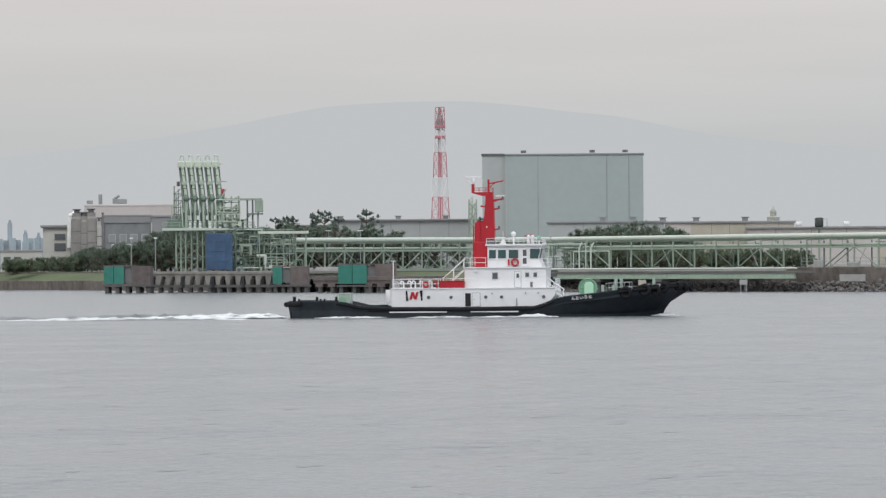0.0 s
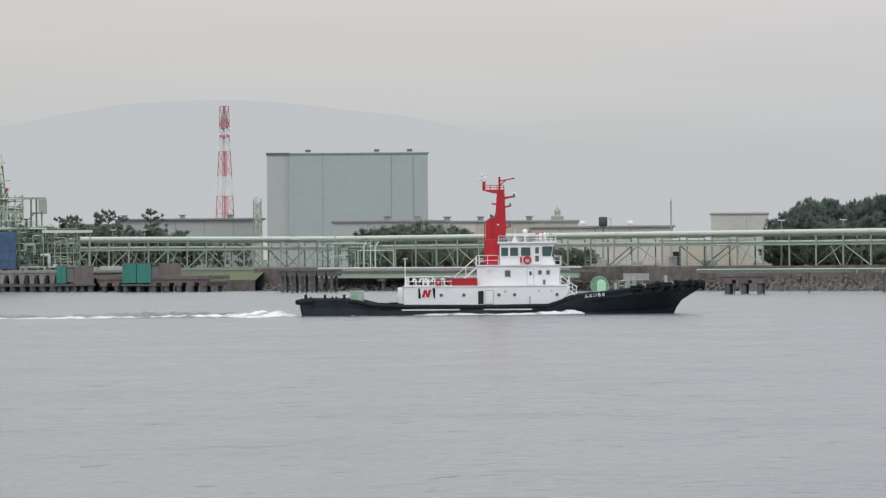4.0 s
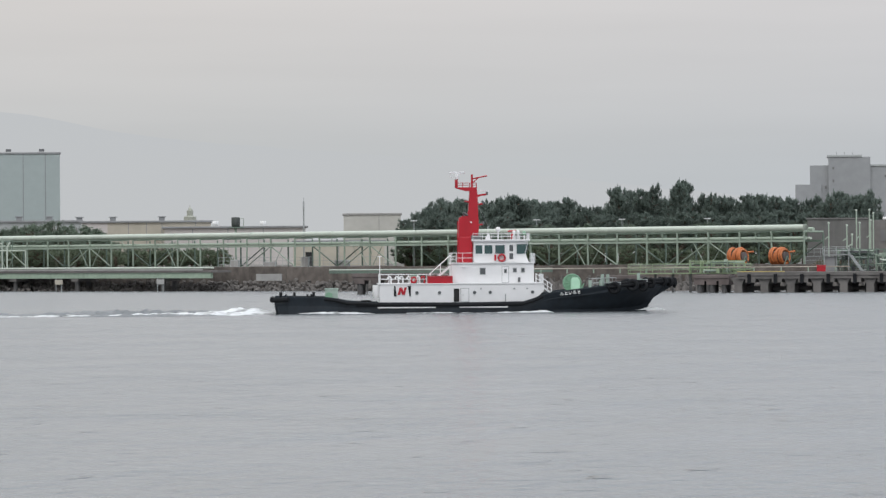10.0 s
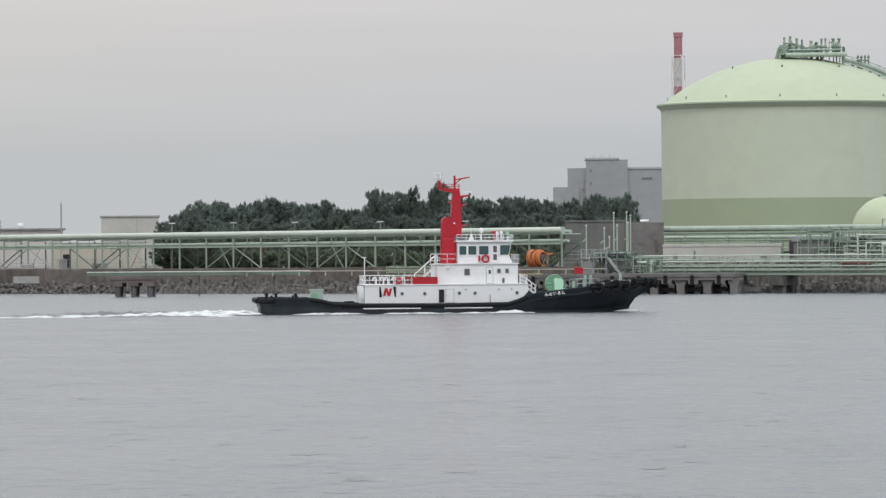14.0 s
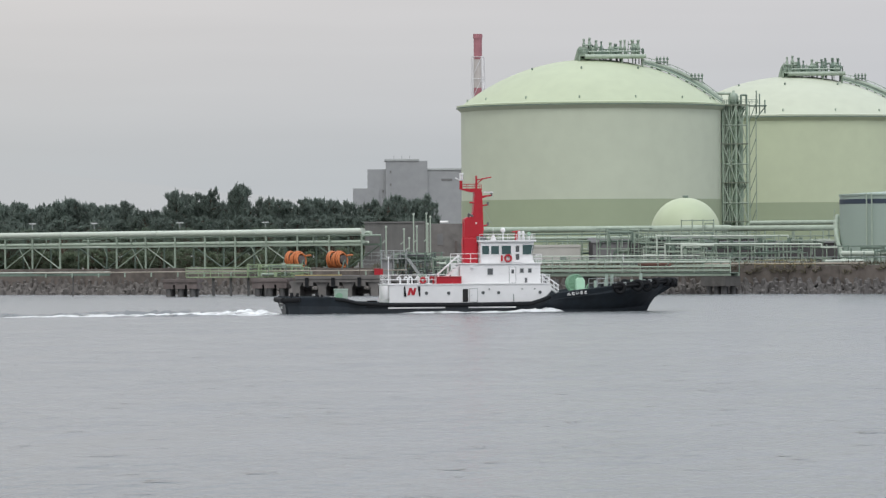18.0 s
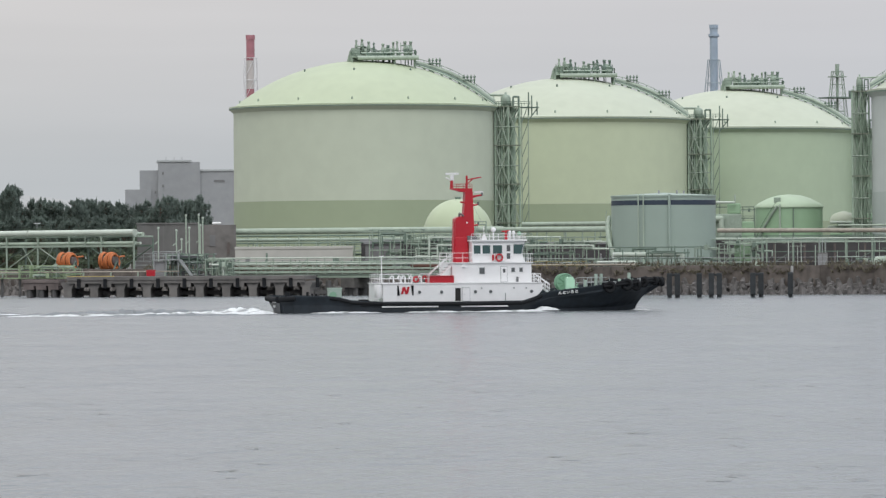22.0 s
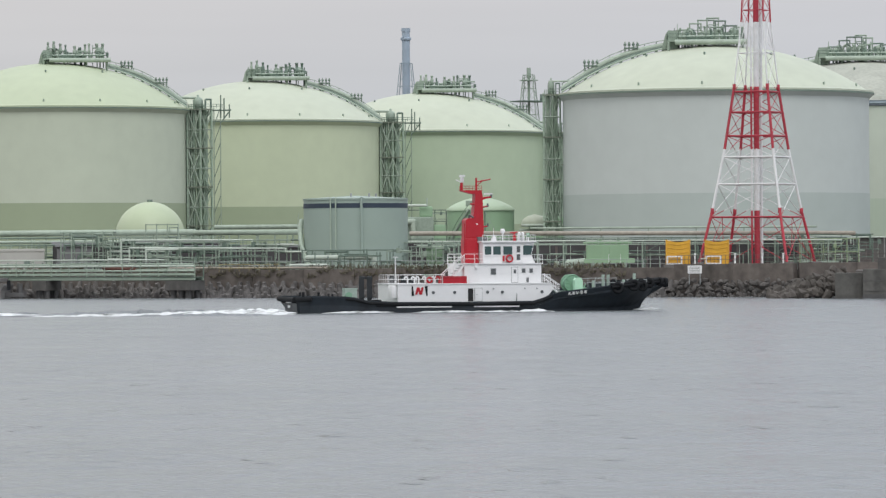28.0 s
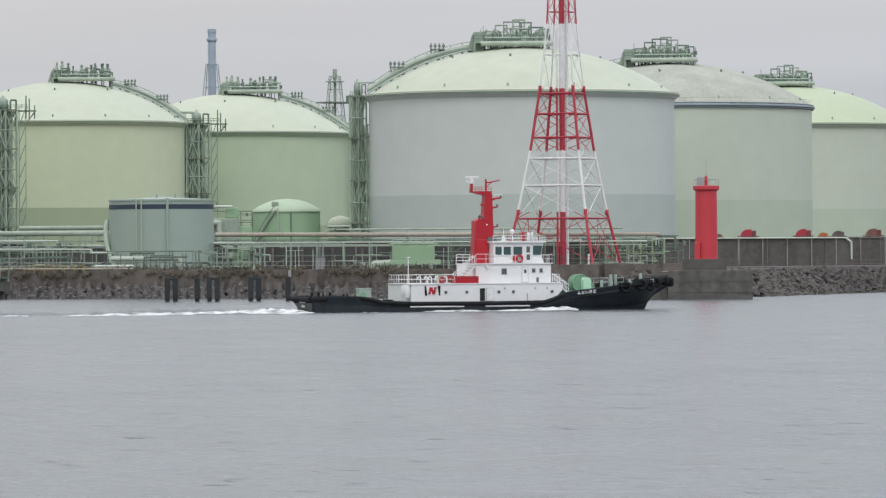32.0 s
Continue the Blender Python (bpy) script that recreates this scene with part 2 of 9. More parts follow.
M["t_roof"] = mat("pale_green_tank_roof", (0.435, 0.493, 0.346), 0.55, var=0.07, grain=0.3, stain=0.04)
M["t_wall_h"] = mat("pale_grey_green_tank_paint", (0.52, 0.57, 0.48), 0.6, var=0.06, grain=0.25, stain=0.03, streak=0.2)
M["t_wall_b"] = mat("yellow_green_tank_paint", (0.53, 0.59, 0.415), 0.6, var=0.06, grain=0.25, stain=0.03, streak=0.2)
M["t_wall_c"] = mat("fresh_green_tank_paint", (0.445, 0.54, 0.385), 0.6, var=0.06, grain=0.25, stain=0.03, streak=0.2)
M["t_roof_w"] = mat("whitish_green_tank_roof", (0.493, 0.532, 0.423), 0.55, var=0.07, grain=0.3, stain=0.04)
M["t_roof_d"] = mat("faded_green_tank_roof", (0.47, 0.507, 0.405), 0.55, var=0.09, grain=0.3, stain=0.06)
M["t_wall_g"] = mat("grey_tank_paint", (0.535, 0.578, 0.556), 0.6, var=0.05, grain=0.25, stain=0.03, streak=0.2)
M["t_band_g"] = mat("grey_green_tank_base", (0.435, 0.49, 0.462), 0.6, var=0.05, grain=0.25, stain=0.03, streak=0.2)
M["t_net"] = mat("dusty_netting", (0.355, 0.366, 0.319), 0.9, var=0.25, grain=1.5, stain=0.2)
M["t_small"] = mat("grey_blue_tank_paint", (0.306, 0.381, 0.335), 0.55, var=0.06, grain=0.3, stain=0.05, streak=0.2)
M["t_green"] = mat("leaf_green_tank_paint", (0.285, 0.43, 0.275), 0.55, var=0.08, grain=0.3, stain=0.05)
M["t_dome"] = mat("faded_leaf_green_roof", (0.40, 0.50, 0.36), 0.55, var=0.08, grain=0.3, stain=0.05)
M["sphere"] = mat("yellow_green_sphere_paint", (0.437, 0.503, 0.342), 0.45, var=0.06, grain=0.3, stain=0.05)
M["tank_dark"] = mat("dark_green_black_paint", (0.05, 0.058, 0.055), 0.6, var=0.15)
M["wall_brown"] = mat("brown_stained_concrete", (0.132, 0.114, 0.102), 0.9, var=0.5, grain=0.9, stain=0.5, bump=0.04, streak=0.12)
M["tidal"] = mat("dark_stained_concrete", (0.098, 0.095, 0.088), 0.9, var=0.5, grain=1.1, stain=0.6, bump=0.04, streak=0.25)
M["roof_grey"] = mat("grey_sheet_roof", (0.26, 0.267, 0.273), 0.7, var=0.15, grain=0.6)
M["weeds"] = mat("dry_brown_green_weeds", (0.135, 0.122, 0.085), 0.95, var=0.4, grain=1.0, stain=0.3, bump=0)
# red paled in its base colour for the haze over far masts
M["mast_red"] = mat("sun_bleached_red_paint", (0.53, 0.22, 0.25), 0.6, var=0.12)
M["mast_white"] = mat("grey_white_mast_paint", (0.70, 0.70, 0.71), 0.6, var=0.1)
M["rail_ochre"] = mat("faded_ochre_rail_paint", (0.42, 0.33, 0.12), 0.6, var=0.2)
M["navy_faded"] = mat("faded_navy_rim_paint", (0.135, 0.165, 0.19), 0.6, var=0.25, grain=0.6)
M["navy"] = mat("dark_blue_band", (0.03, 0.045, 0.07), 0.6, var=0.1)
M["lh_red"] = mat("lighthouse_red_paint", (0.52, 0.04, 0.055), 0.5, var=0.08, grain=1.0, streak=0.3)
M["rail"] = mat("galvanised_rail", (0.35, 0.37, 0.37), 0.5, metal=0.4, var=0.15)

for key in ("needle", "leaf", "bush"):
    leafy(M[key], 0.68)
foam = mat("white_foam", (0.66, 0.68, 0.69), 0.9, var=0.15, grain=2.5, stain=0.6, bump=0.1, local=True)
fn, fl_ = foam.node_tree.nodes, foam.node_tree.links
holes, cut = fn.new("ShaderNodeTexNoise"), fn.new("ShaderNodeMapRange")
holes.inputs["Scale"].default_value, holes.inputs["Detail"].default_value = 0.6, 6
cut.inputs["From Min"].default_value, cut.inputs["From Max"].default_value = 0.24, 0.52
fl_.new(fn.new("ShaderNodeTexCoord").outputs["Object"], holes.inputs["Vector"])
fl_.new(holes.outputs[0], cut.inputs[0])
fl_.new(cut.outputs[0], fn["Principled BSDF"].inputs["Alpha"])
M["foam"] = foam


def water_material():
    m = bpy.data.materials.new("harbour_water")
    m.use_nodes = True
    ns, ln = m.node_tree.nodes, m.node_tree.links
    b = ns["Principled BSDF"]
    b.inputs["Base Color"].default_value = (0.15, 0.165, 0.175, 1)
    b.inputs["Roughness"].default_value, b.inputs["IOR"].default_value = 0.22, 1.333
    pos = ns.new("ShaderNodeNewGeometry").outputs["Position"]
    heights = []
    for scale, size, detail in (((1.0, 0.6, 1), 0.9, 4), ((0.7, 0.3, 1), 0.16, 4)):
        mp, nz = ns.new("ShaderNodeMapping"), ns.new("ShaderNodeTexNoise")
        mp.inputs["Scale"].default_value = scale
        nz.inputs["Scale"].default_value, nz.inputs["Detail"].default_value = size, detail
        ln.new(pos, mp.inputs[0])
        ln.new(mp.outputs[0], nz.inputs["Vector"])
        heights.append(nz)
    b1, b2 = ns.new("ShaderNodeBump"), ns.new("ShaderNodeBump")
    # calm and ruffled patches
    patch, part_ = ns.new("ShaderNodeTexNoise"), ns.new("ShaderNodeMapRange")
    patch.inputs["Scale"].default_value, patch.inputs["Detail"].default_value = 0.055, 3
    part_.inputs["From Min"].default_value, part_.inputs["From Max"].default_value = 0.40, 0.62
    part_.inputs["To Min"].default_value, part_.inputs["To Max"].default_value = 0.35, 0.8
    ln.new(pos, patch.inputs["Vector"])
    ln.new(patch.outputs[0], part_.inputs[0])
    ln.new(part_.outputs[0], b1.inputs["Strength"])
    b1.inputs["Distance"].default_value = 0.8
    b2.inputs["Strength"].default_value, b2.inputs["Distance"].default_value = 1.0, 2.2
    # scattered steeper wavelets
    wv, wn_, wr, b3 = (ns.new(n) for n in ("ShaderNodeMapping", "ShaderNodeTexNoise", "ShaderNodeMapRange", "ShaderNodeBump"))
    wv.inputs["Scale"].default_value = (0.8, 0.32, 1)
    wn_.inputs["Scale"].default_value, wn_.inputs["Detail"].default_value = 0.75, 2
    wr.inputs["From Min"].default_value, wr.inputs["From Max"].default_value = 0.66, 0.80
    b3.inputs["Strength"].default_value, b3.inputs["Distance"].default_value = 1.0, 0.55
    ln.new(pos, wv.inputs[0])
    ln.new(wv.outputs[0], wn_.inputs["Vector"])
    ln.new(wn_.outputs[0], wr.inputs[0])
    ln.new(wr.outputs[0], b3.inputs["Height"])
    ln.new(b2.outputs[0], b3.inputs["Normal"])
    ln.new(heights[0].outputs[0], b1.inputs["Height"])
    ln.new(heights[1].outputs[0], b2.inputs["Height"])
    ln.new(b3.outputs[0], b1.inputs["Normal"])
    ln.new(b1.outputs[0], b.inputs["Normal"])
    return m


M["water"] = water_material()


# ---- mesh helpers ----
def spot(bearing, dist, z=0.0):
    a = radians(bearing)
    return Vector((dist * math.sin(a), dist * math.cos(a), z))


def part(name, bm, material, parent=None, label="", smooth=False):
    """Links a bmesh as one mesh object under a thing or a part."""
    me = bpy.data.meshes.new(name)
    if smooth:
        for fc in bm.faces:
            fc.smooth = True
    bm.to_mesh(me)
    bm.free()
    me.materials.append(material if not isinstance(material, str) else M[material])
    ob = new(name, me)
    ob.parent = parent
    if label:
        ob["label"] = label
    return ob


def thing(name, m, label, category, group="", kind=""):
    ob = new(name)
    ob.matrix_basis = m
    return tagged(ob, label, category, group, kind)


def box_into(bm, lo, hi, bevel=0.0):
    r = bmesh.ops.create_cube(bm, size=1.0)
    for v in r["verts"]:
        v.co = Vector([lo[i] + (v.co[i] + 0.5) * (hi[i] - lo[i]) for i in range(3)])
    if bevel:
        es = list({e for v in r["verts"] for e in v.link_edges})
        bmesh.ops.bevel(bm, geom=es, offset=bevel, segments=2, affect='EDGES', profile=0.7)
    return r["verts"]


def box(lo, hi, bevel=0.0):
    bm = bmesh.new()
    box_into(bm, lo, hi, bevel)
    return bm


def lathe(profile, n=64, cap=True):
    """Surface of revolution about z from (radius, height) pairs."""
    bm = bmesh.new()
    rings = []
    for r, z in profile:
        if r < 1e-6:
            rings.append([bm.verts.new((0, 0, z))])
        else:
            rings.append([bm.verts.new((r * math.cos(2 * math.pi * i / n), r * math.sin(2 * math.pi * i / n), z)) for i in range(n)])
    for a, b in zip(rings, rings[1:]):
        for i in range(n):
            j = (i + 1) % n
            if len(a) == 1 and len(b) > 1:
                bm.faces.new((a[0], b[i], b[j]))
            elif len(b) == 1 and len(a) > 1:
                bm.faces.new((a[i], a[j], b[0]))
            elif len(a) > 1:
                bm.faces.new((a[i], a[j], b[j], b[i]))
    if cap:
        for ring in (rings[0], rings[-1]):
            if len(ring) > 2:
                bm.faces.new(ring)
    bmesh.ops.recalc_face_normals(bm, faces=bm.faces)
    return bm


def prism(outline, lo, hi, axis="y"):
    """A polygon of (x, z) pairs pushed along y from lo to hi (axis 'y'), or of (x, y) pairs along z."""
    bm = bmesh.new()
    if axis == "y":
        va = [bm.verts.new((x, lo, z)) for x, z in outline]
        vb = [bm.verts.new((x, hi, z)) for x, z in outline]
    else:
        va = [bm.verts.new((x, y, lo)) for x, y in outline]
        vb = [bm.verts.new((x, y, hi)) for x, y in outline]
    bm.faces.new(va)
    bm.faces.new(vb)
    n = len(outline)
    for i in range(n):
        bm.faces.new((va[i], va[(i + 1) % n], vb[(i + 1) % n], vb[i]))
    bmesh.ops.recalc_face_normals(bm, faces=bm.faces)
    return bm


def limb_into(bm, p, q, r0, r1, n=7):
    p, q = Vector(p), Vector(q)
    way = (q - p).normalized()
    u = way.orthogonal().normalized()
    v = way.cross(u)
    rings = []
    for c, r in ((p, r0), (q, r1)):
        rings.append([bm.verts.new(c + r * (u * math.cos(2 * math.pi * i / n) + v * math.sin(2 * math.pi * i / n))) for i in range(n)])
    for i in range(n):
        bm.faces.new((rings[0][i], rings[0][(i + 1) % n], rings[1][(i + 1) % n], rings[1][i]))


UNIT = {}


def unit_mesh(shape, material):
    """A unit rod (radius 1, z from 0 to 1) or a unit beam (1 x 1 x 1, z from 0 to 1), one mesh a material."""
    key = (shape, material)
    if key not in UNIT:
        bm = bmesh.new()
        if shape == "rod":
            bmesh.ops.create_cone(bm, cap_ends=True, segments=8, radius1=1, radius2=1, depth=1)
            for fc in bm.faces:
                fc.smooth = len(fc.verts) == 4
        elif shape == "pipe":
            bmesh.ops.create_cone(bm, cap_ends=True, segments=20, radius1=1, radius2=1, depth=1)
            for fc in bm.faces:
                fc.smooth = len(fc.verts) == 4
        else:
            bmesh.ops.create_cube(bm, size=1)
        bmesh.ops.translate(bm, verts=bm.verts, vec=(0, 0, 0.5))
        me = bpy.data.meshes.new(shape)
        bm.to_mesh(me)
        bm.free()
        me.materials.append(M[material])
        UNIT[key] = me
    return UNIT[key]


def bar(name, p, q, w, material, parent=None, d=None, shape="rod", label=""):
    """A rod, pipe or beam from p to q in the parent's space; w: radius or width, d: depth of a beam."""
    p, q = Vector(p), Vector(q)
    way = q - p
    ob = new(name, unit_mesh(shape, material))
    ob.parent = parent
    d = w if d is None else d
    up = Vector((0, 1, 0)) if abs(way.normalized().z) > 0.9 else Vector((0, 0, 1))
    zax = way.normalized()
    xax = up.cross(zax).normalized()
    yax = zax.cross(xax)
    rot = Matrix((xax, yax, zax)).transposed().to_4x4()
    ob.matrix_basis = Matrix.Translation(p) @ rot @ Matrix.Diagonal((w, d, way.length, 1))
    if label:
        ob["label"] = label
    return ob


def block(name, lo, hi, material, parent=None, label=""):
    ob = new(name, unit_mesh("beam", material))
    ob.parent = parent
    lo, hi = Vector(lo), Vector(hi)
    s = hi - lo
    ob.matrix_basis = Matrix.Translation(((lo.x + hi.x) / 2, (lo.y + hi.y) / 2, lo.z)) @ Matrix.Diagonal((s.x, s.y, s.z, 1))
    if label:
        ob["label"] = label
    return ob


def join_members(thing_, names):
    """Joins the members of a far lattice into one part for each kind and paint."""
    sets = {}
    for ob in [o for o in thing_.children if o.name.split(".")[0] in names]:
        sets.setdefault((ob.name.split(".")[0], ob.data.materials[0].name), []).append(ob)
    for (name, paint), obs in sets.items():
        verts, faces = [], []
        for ob in obs:
            k = len(verts)
            verts += [tuple(ob.matrix_basis @ v.co) for v in ob.data.vertices]
            faces += [tuple(k + i for i in pl.vertices) for pl in ob.data.polygons]
        me = bpy.data.meshes.new(name)
        me.from_pydata(verts, [], faces)
        me.materials.append(obs[0].data.materials[0])
        for ob in obs:
            bpy.data.objects.remove(ob)
        joined = new(name, me)
        joined.parent = thing_
        joined["kind"] = "stuff"


def railing(name, pts, height, material, parent, r=0.025, gap=1.5, bars=2):
    """Posts and rails along a line of points, as parts of one railing."""
    for p, q in zip(pts, pts[1:]):
        p, q = Vector(p), Vector(q)
        n = max(1, round((q - p).length / gap))
        for i in range(n + 1):
            s = p.lerp(q, i / n)
            bar(name + "_post", s, s + Vector((0, 0, height)), r, material, parent)
        for k in range(bars):
            up = Vector((0, 0, height * (k + 1) / bars))
            bar(name + "_rail", p + up, q + up, r, material, parent)

# ---- water, land and distance ----
GROUND = 3.7
bm = bmesh.new()
vs = [bm.verts.new(c) for c in ((-4900, -300, 0), (4900, -300, 0), (4900, 4900, 0), (-4900, 4900, 0))]
bm.faces.new(vs)
tagged(part("water", bm, "water"), "calm grey harbour water with fine ripples", "water", kind="structure")

COAST = [(-2400, 2300), (-520, 1220), (-262, 968), (-154, 852), (10, 729), (126, 646), (140, 633), (156, 633), (176, 672), (207, 722), (330, 900), (900, 1500), (2600, 2600)]
bm = bmesh.new()
edge = list(COAST)
ring = edge + [(4800, 4850), (-4800, 4850)]
top = [bm.verts.new((x, y, GROUND)) for x, y in ring]
low = [bm.verts.new((x, y, -2)) for x, y in ring]
bm.faces.new(top)
for i in range(len(ring)):
    j = (i + 1) % len(ring)
    bm.faces.new((low[i], low[j], top[j], top[i]))
bmesh.ops.recalc_face_normals(bm, faces=bm.faces)
tagged(part("ground", bm, "soil"), "flat reclaimed industrial land behind a sea wall", "ground", kind="structure")

# hazy hills: a flat backdrop that glows in the haze colour
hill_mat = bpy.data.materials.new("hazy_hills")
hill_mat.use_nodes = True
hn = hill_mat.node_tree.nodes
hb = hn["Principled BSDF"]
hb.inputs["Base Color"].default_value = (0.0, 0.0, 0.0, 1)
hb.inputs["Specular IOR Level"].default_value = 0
# distance haze as emission, matched to the low sky
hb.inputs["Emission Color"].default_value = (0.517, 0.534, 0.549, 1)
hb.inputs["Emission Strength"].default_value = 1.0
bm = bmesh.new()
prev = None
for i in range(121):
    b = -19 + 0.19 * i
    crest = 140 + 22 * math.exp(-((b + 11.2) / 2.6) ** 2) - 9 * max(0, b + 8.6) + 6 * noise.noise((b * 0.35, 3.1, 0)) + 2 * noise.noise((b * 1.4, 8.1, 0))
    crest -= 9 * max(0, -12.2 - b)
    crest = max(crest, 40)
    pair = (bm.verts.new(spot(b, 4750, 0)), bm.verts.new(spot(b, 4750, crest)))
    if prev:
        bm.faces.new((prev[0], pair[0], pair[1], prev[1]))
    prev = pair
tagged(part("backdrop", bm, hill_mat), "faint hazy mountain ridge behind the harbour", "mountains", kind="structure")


# ---- storage tanks ----
def storage_tank(bearing, dist, radius, eave, rise, wall, band, roof, label, band_top=13.0, stair=1, shift=0.0, lip="steel_green_dark"):
    """Large upright gas tank: wall, base band, eave ring, domed roof, roof platform with pipes, stair tower."""
    c = spot(bearing, dist, GROUND)
    t = thing("storage_tank", pose(c.x, c.y, c.z, 0, 0, -bearing), label, "storage tank", "gas storage tanks")
    h = eave - GROUND
    lip_drop = 1.0 if lip == "navy" else 0.22
    part("wall", lathe([(radius, band_top), (radius, h)], 96, cap=False), wall, t, smooth=True)
    part("base_band", lathe([(radius + 0.06, -0.2), (radius + 0.06, band_top)], 96, cap=False), band, t, "darker painted lower wall", smooth=True)
    if lip == "navy":
        part("eave_ring", lathe([(radius, h - lip_drop), (radius + 0.5, h - lip_drop + 0.1), (radius + 0.5, h + 0.12), (radius - 0.5, h + 0.3)], 96, cap=False), "navy_faded", t)
        part("lip_roll", lathe([(radius + 0.5, h - 0.55), (radius + 0.72, h - 0.45), (radius + 0.72, h - 0.2), (radius + 0.5, h - 0.1)], 96, cap=False), "hazy_blue", t)
    else:
        part("eave_walk", lathe([(radius + 1.05, h - 0.12), (radius + 1.05, h + 0.28), (radius - 0.6, h + 0.62)], 96, cap=False), roof, t, "pale walkway along the roof's edge")
        part("eave_ring", lathe([(radius + 0.02, h - 1.25), (radius + 0.9, h - 0.42), (radius + 1.12, h - 0.36), (radius + 1.12, h - 0.1), (radius + 1.0, h - 0.06)], 96, cap=False), wall, t, "sloping eave soffit")
        part("drip_edge", lathe([(radius + 1.14, h - 0.38), (radius + 1.14, h - 0.08)], 96, cap=False), lip, t)
    n = 14
    R = (radius ** 2 + rise ** 2) / (2 * rise)
    prof = []
    for i in range(n + 1):
        r = radius * (1 - i / n)
        prof.append((r, h + 0.25 + math.sqrt(R * R - r * r) - (R - rise)))
    part("roof", lathe(prof, 96, cap=False), roof, t, "shallow domed roof", smooth=True)
    if lip == "navy":
        for k in range(22):
            a0, a1 = radians(-172 + 7.45 * k), radians(-172 + 7.45 * (k + 1))
            p0 = Vector(((radius + 0.4) * math.cos(a0), (radius + 0.4) * math.sin(a0), h + 0.1))
            p1 = Vector(((radius + 0.4) * math.cos(a1), (radius + 0.4) * math.sin(a1), h + 0.1))
            bar("edge_rail", p0 + Vector((0, 0, 1.1)), p1 + Vector((0, 0, 1.1)), 0.05, "pipe_pale", t)
            bar("edge_post", p0, p0 + Vector((0, 0, 1.1)), 0.04, "pipe_pale", t)
    # vents near the roof's edge
    def roof_z(r):
        return h + 0.25 + math.sqrt(R * R - r * r) - (R - rise)
    for i in range(14):
        a = 2 * math.pi * (i + 0.3) / 14
        r = radius * 0.955
        p = Vector((r * math.cos(a), r * math.sin(a), roof_z(r)))
        bar("roof_vent", p - Vector((0, 0, 0.2)), p + Vector((0, 0, 0.5)), 0.2, "steel_green", t)
    for i in range(7):
        a = 2 * math.pi * (i + 0.1) / 7
        r = radius * 0.52
        p = Vector((r * math.cos(a), r * math.sin(a), roof_z(r)))
        bar("roof_vent", p - Vector((0, 0, 0.2)), p + Vector((0, 0, 0.5)), 0.22, "steel_green_dark", t)
    # roof platform and its pipework
    top = roof_z(0) - 0.4
    w = radius * 0.248
    deck = part("roof_platform", box((shift - w, -w, top + 0.9), (shift + w, w, top + 1.25), 0.05), "steel_green", t, "green steel roof platform")
    rnd = random.Random(int(bearing * 100))
    for sx in (-1, -0.35, 0.35, 1):
        for sy in (-1, 0, 1):
            p = Vector((shift + sx * w * 0.97, sy * w * 0.97, top - 2.2))
            bar("leg", p, p + Vector((0, 0, 3.2)), 0.24, "steel_green", deck)
    for side in (-1, 1):
        railing("guard", [(shift - w, side * w, top + 1.25), (shift + w, side * w, top + 1.25)], 1.3, "steel_green_dark", deck, r=0.06, gap=2.0)
        railing("guard", [(shift + side * w, -w, top + 1.25), (shift + side * w, w, top + 1.25)], 1.3, "steel_green_dark", deck, r=0.06, gap=2.5)
    for k in range(17):
        x, y = shift + (-0.98 + 1.96 * (k + rnd.uniform(-0.45, 0.45)) / 16) * w, rnd.uniform(-0.8, 0.6) * w
        z = top + 1.25
        hh = rnd.uniform(3.2, 3.8) if k in (2, 12) else rnd.uniform(1.4, 3.0)
        r = rnd.uniform(0.08, 0.2) if hh < 3.4 else 0.09
        bar("riser_pipe", (x, y, z - 2.2), (x, y, z + hh), r, rnd.choice(["steel_green", "steel_green", "steel_green_dark", "pipe_green"]), deck)
        if k % 3 == 0:
            x2 = min(max(x + rnd.uniform(1.2, 3.0) * rnd.choice((-1, 1)), shift - w), shift + w)
            bar("cross_pipe", (x, y, z + hh * 0.8), (x2, y, z + hh * 0.8), 0.16, "steel_green", deck)
            bar("riser_pipe", (x2, y, z), (x2, y, z + hh * 0.85), 0.13, "steel_green", deck)
        elif k % 3 == 1:
            block("valve", (x - 0.35, y - 0.35, z + hh * 0.4), (x + 0.35, y + 0.35, z + hh * 0.4 + 0.8), "steel_green_dark", deck)
        else:
            block("flange", (x - 0.3, y - 0.3, z + hh * 0.62), (x + 0.3, y + 0.3, z + hh * 0.62 + 0.14), "pipe_mid", deck)
    # goosenecks and upright drums among the pipes
    for x, zt, rr in ((-0.84, 5.4, 0.3), (-0.66, 5.6, 0.34), (-0.46, 5.2, 0.36), (-0.3, 4.6, 0.26), (-0.02, 4.7, 0.4), (0.14, 4.3, 0.42), (0.3, 4.9, 0.34), (0.42, 5.0, 0.3), (0.66, 5.2, 0.46), (0.84, 5.2, 0.42)):
        zz = top + zt * rnd.uniform(0.94, 1.04)
        if stair < 0:
            rr, zz = rr * 0.7, top + (zt - 0.2) * rnd.uniform(0.62, 0.8) * (1.3 - 0.45 * abs(x - 0.1))
        prof = [(rr * 0.7, top + 1.2), (rr * 0.7, zz - 2.6), (rr * 1.25, zz - 2.4), (rr * 1.25, zz - 1.3 - 0.6 * (x > 0)), (rr * 0.75, zz - 1.0 - 0.6 * (x > 0)), (rr * 0.75, zz - 0.5), (rr * 0.95, zz - 0.45), (rr * 0.95, zz - 0.05), (0.02, zz)]
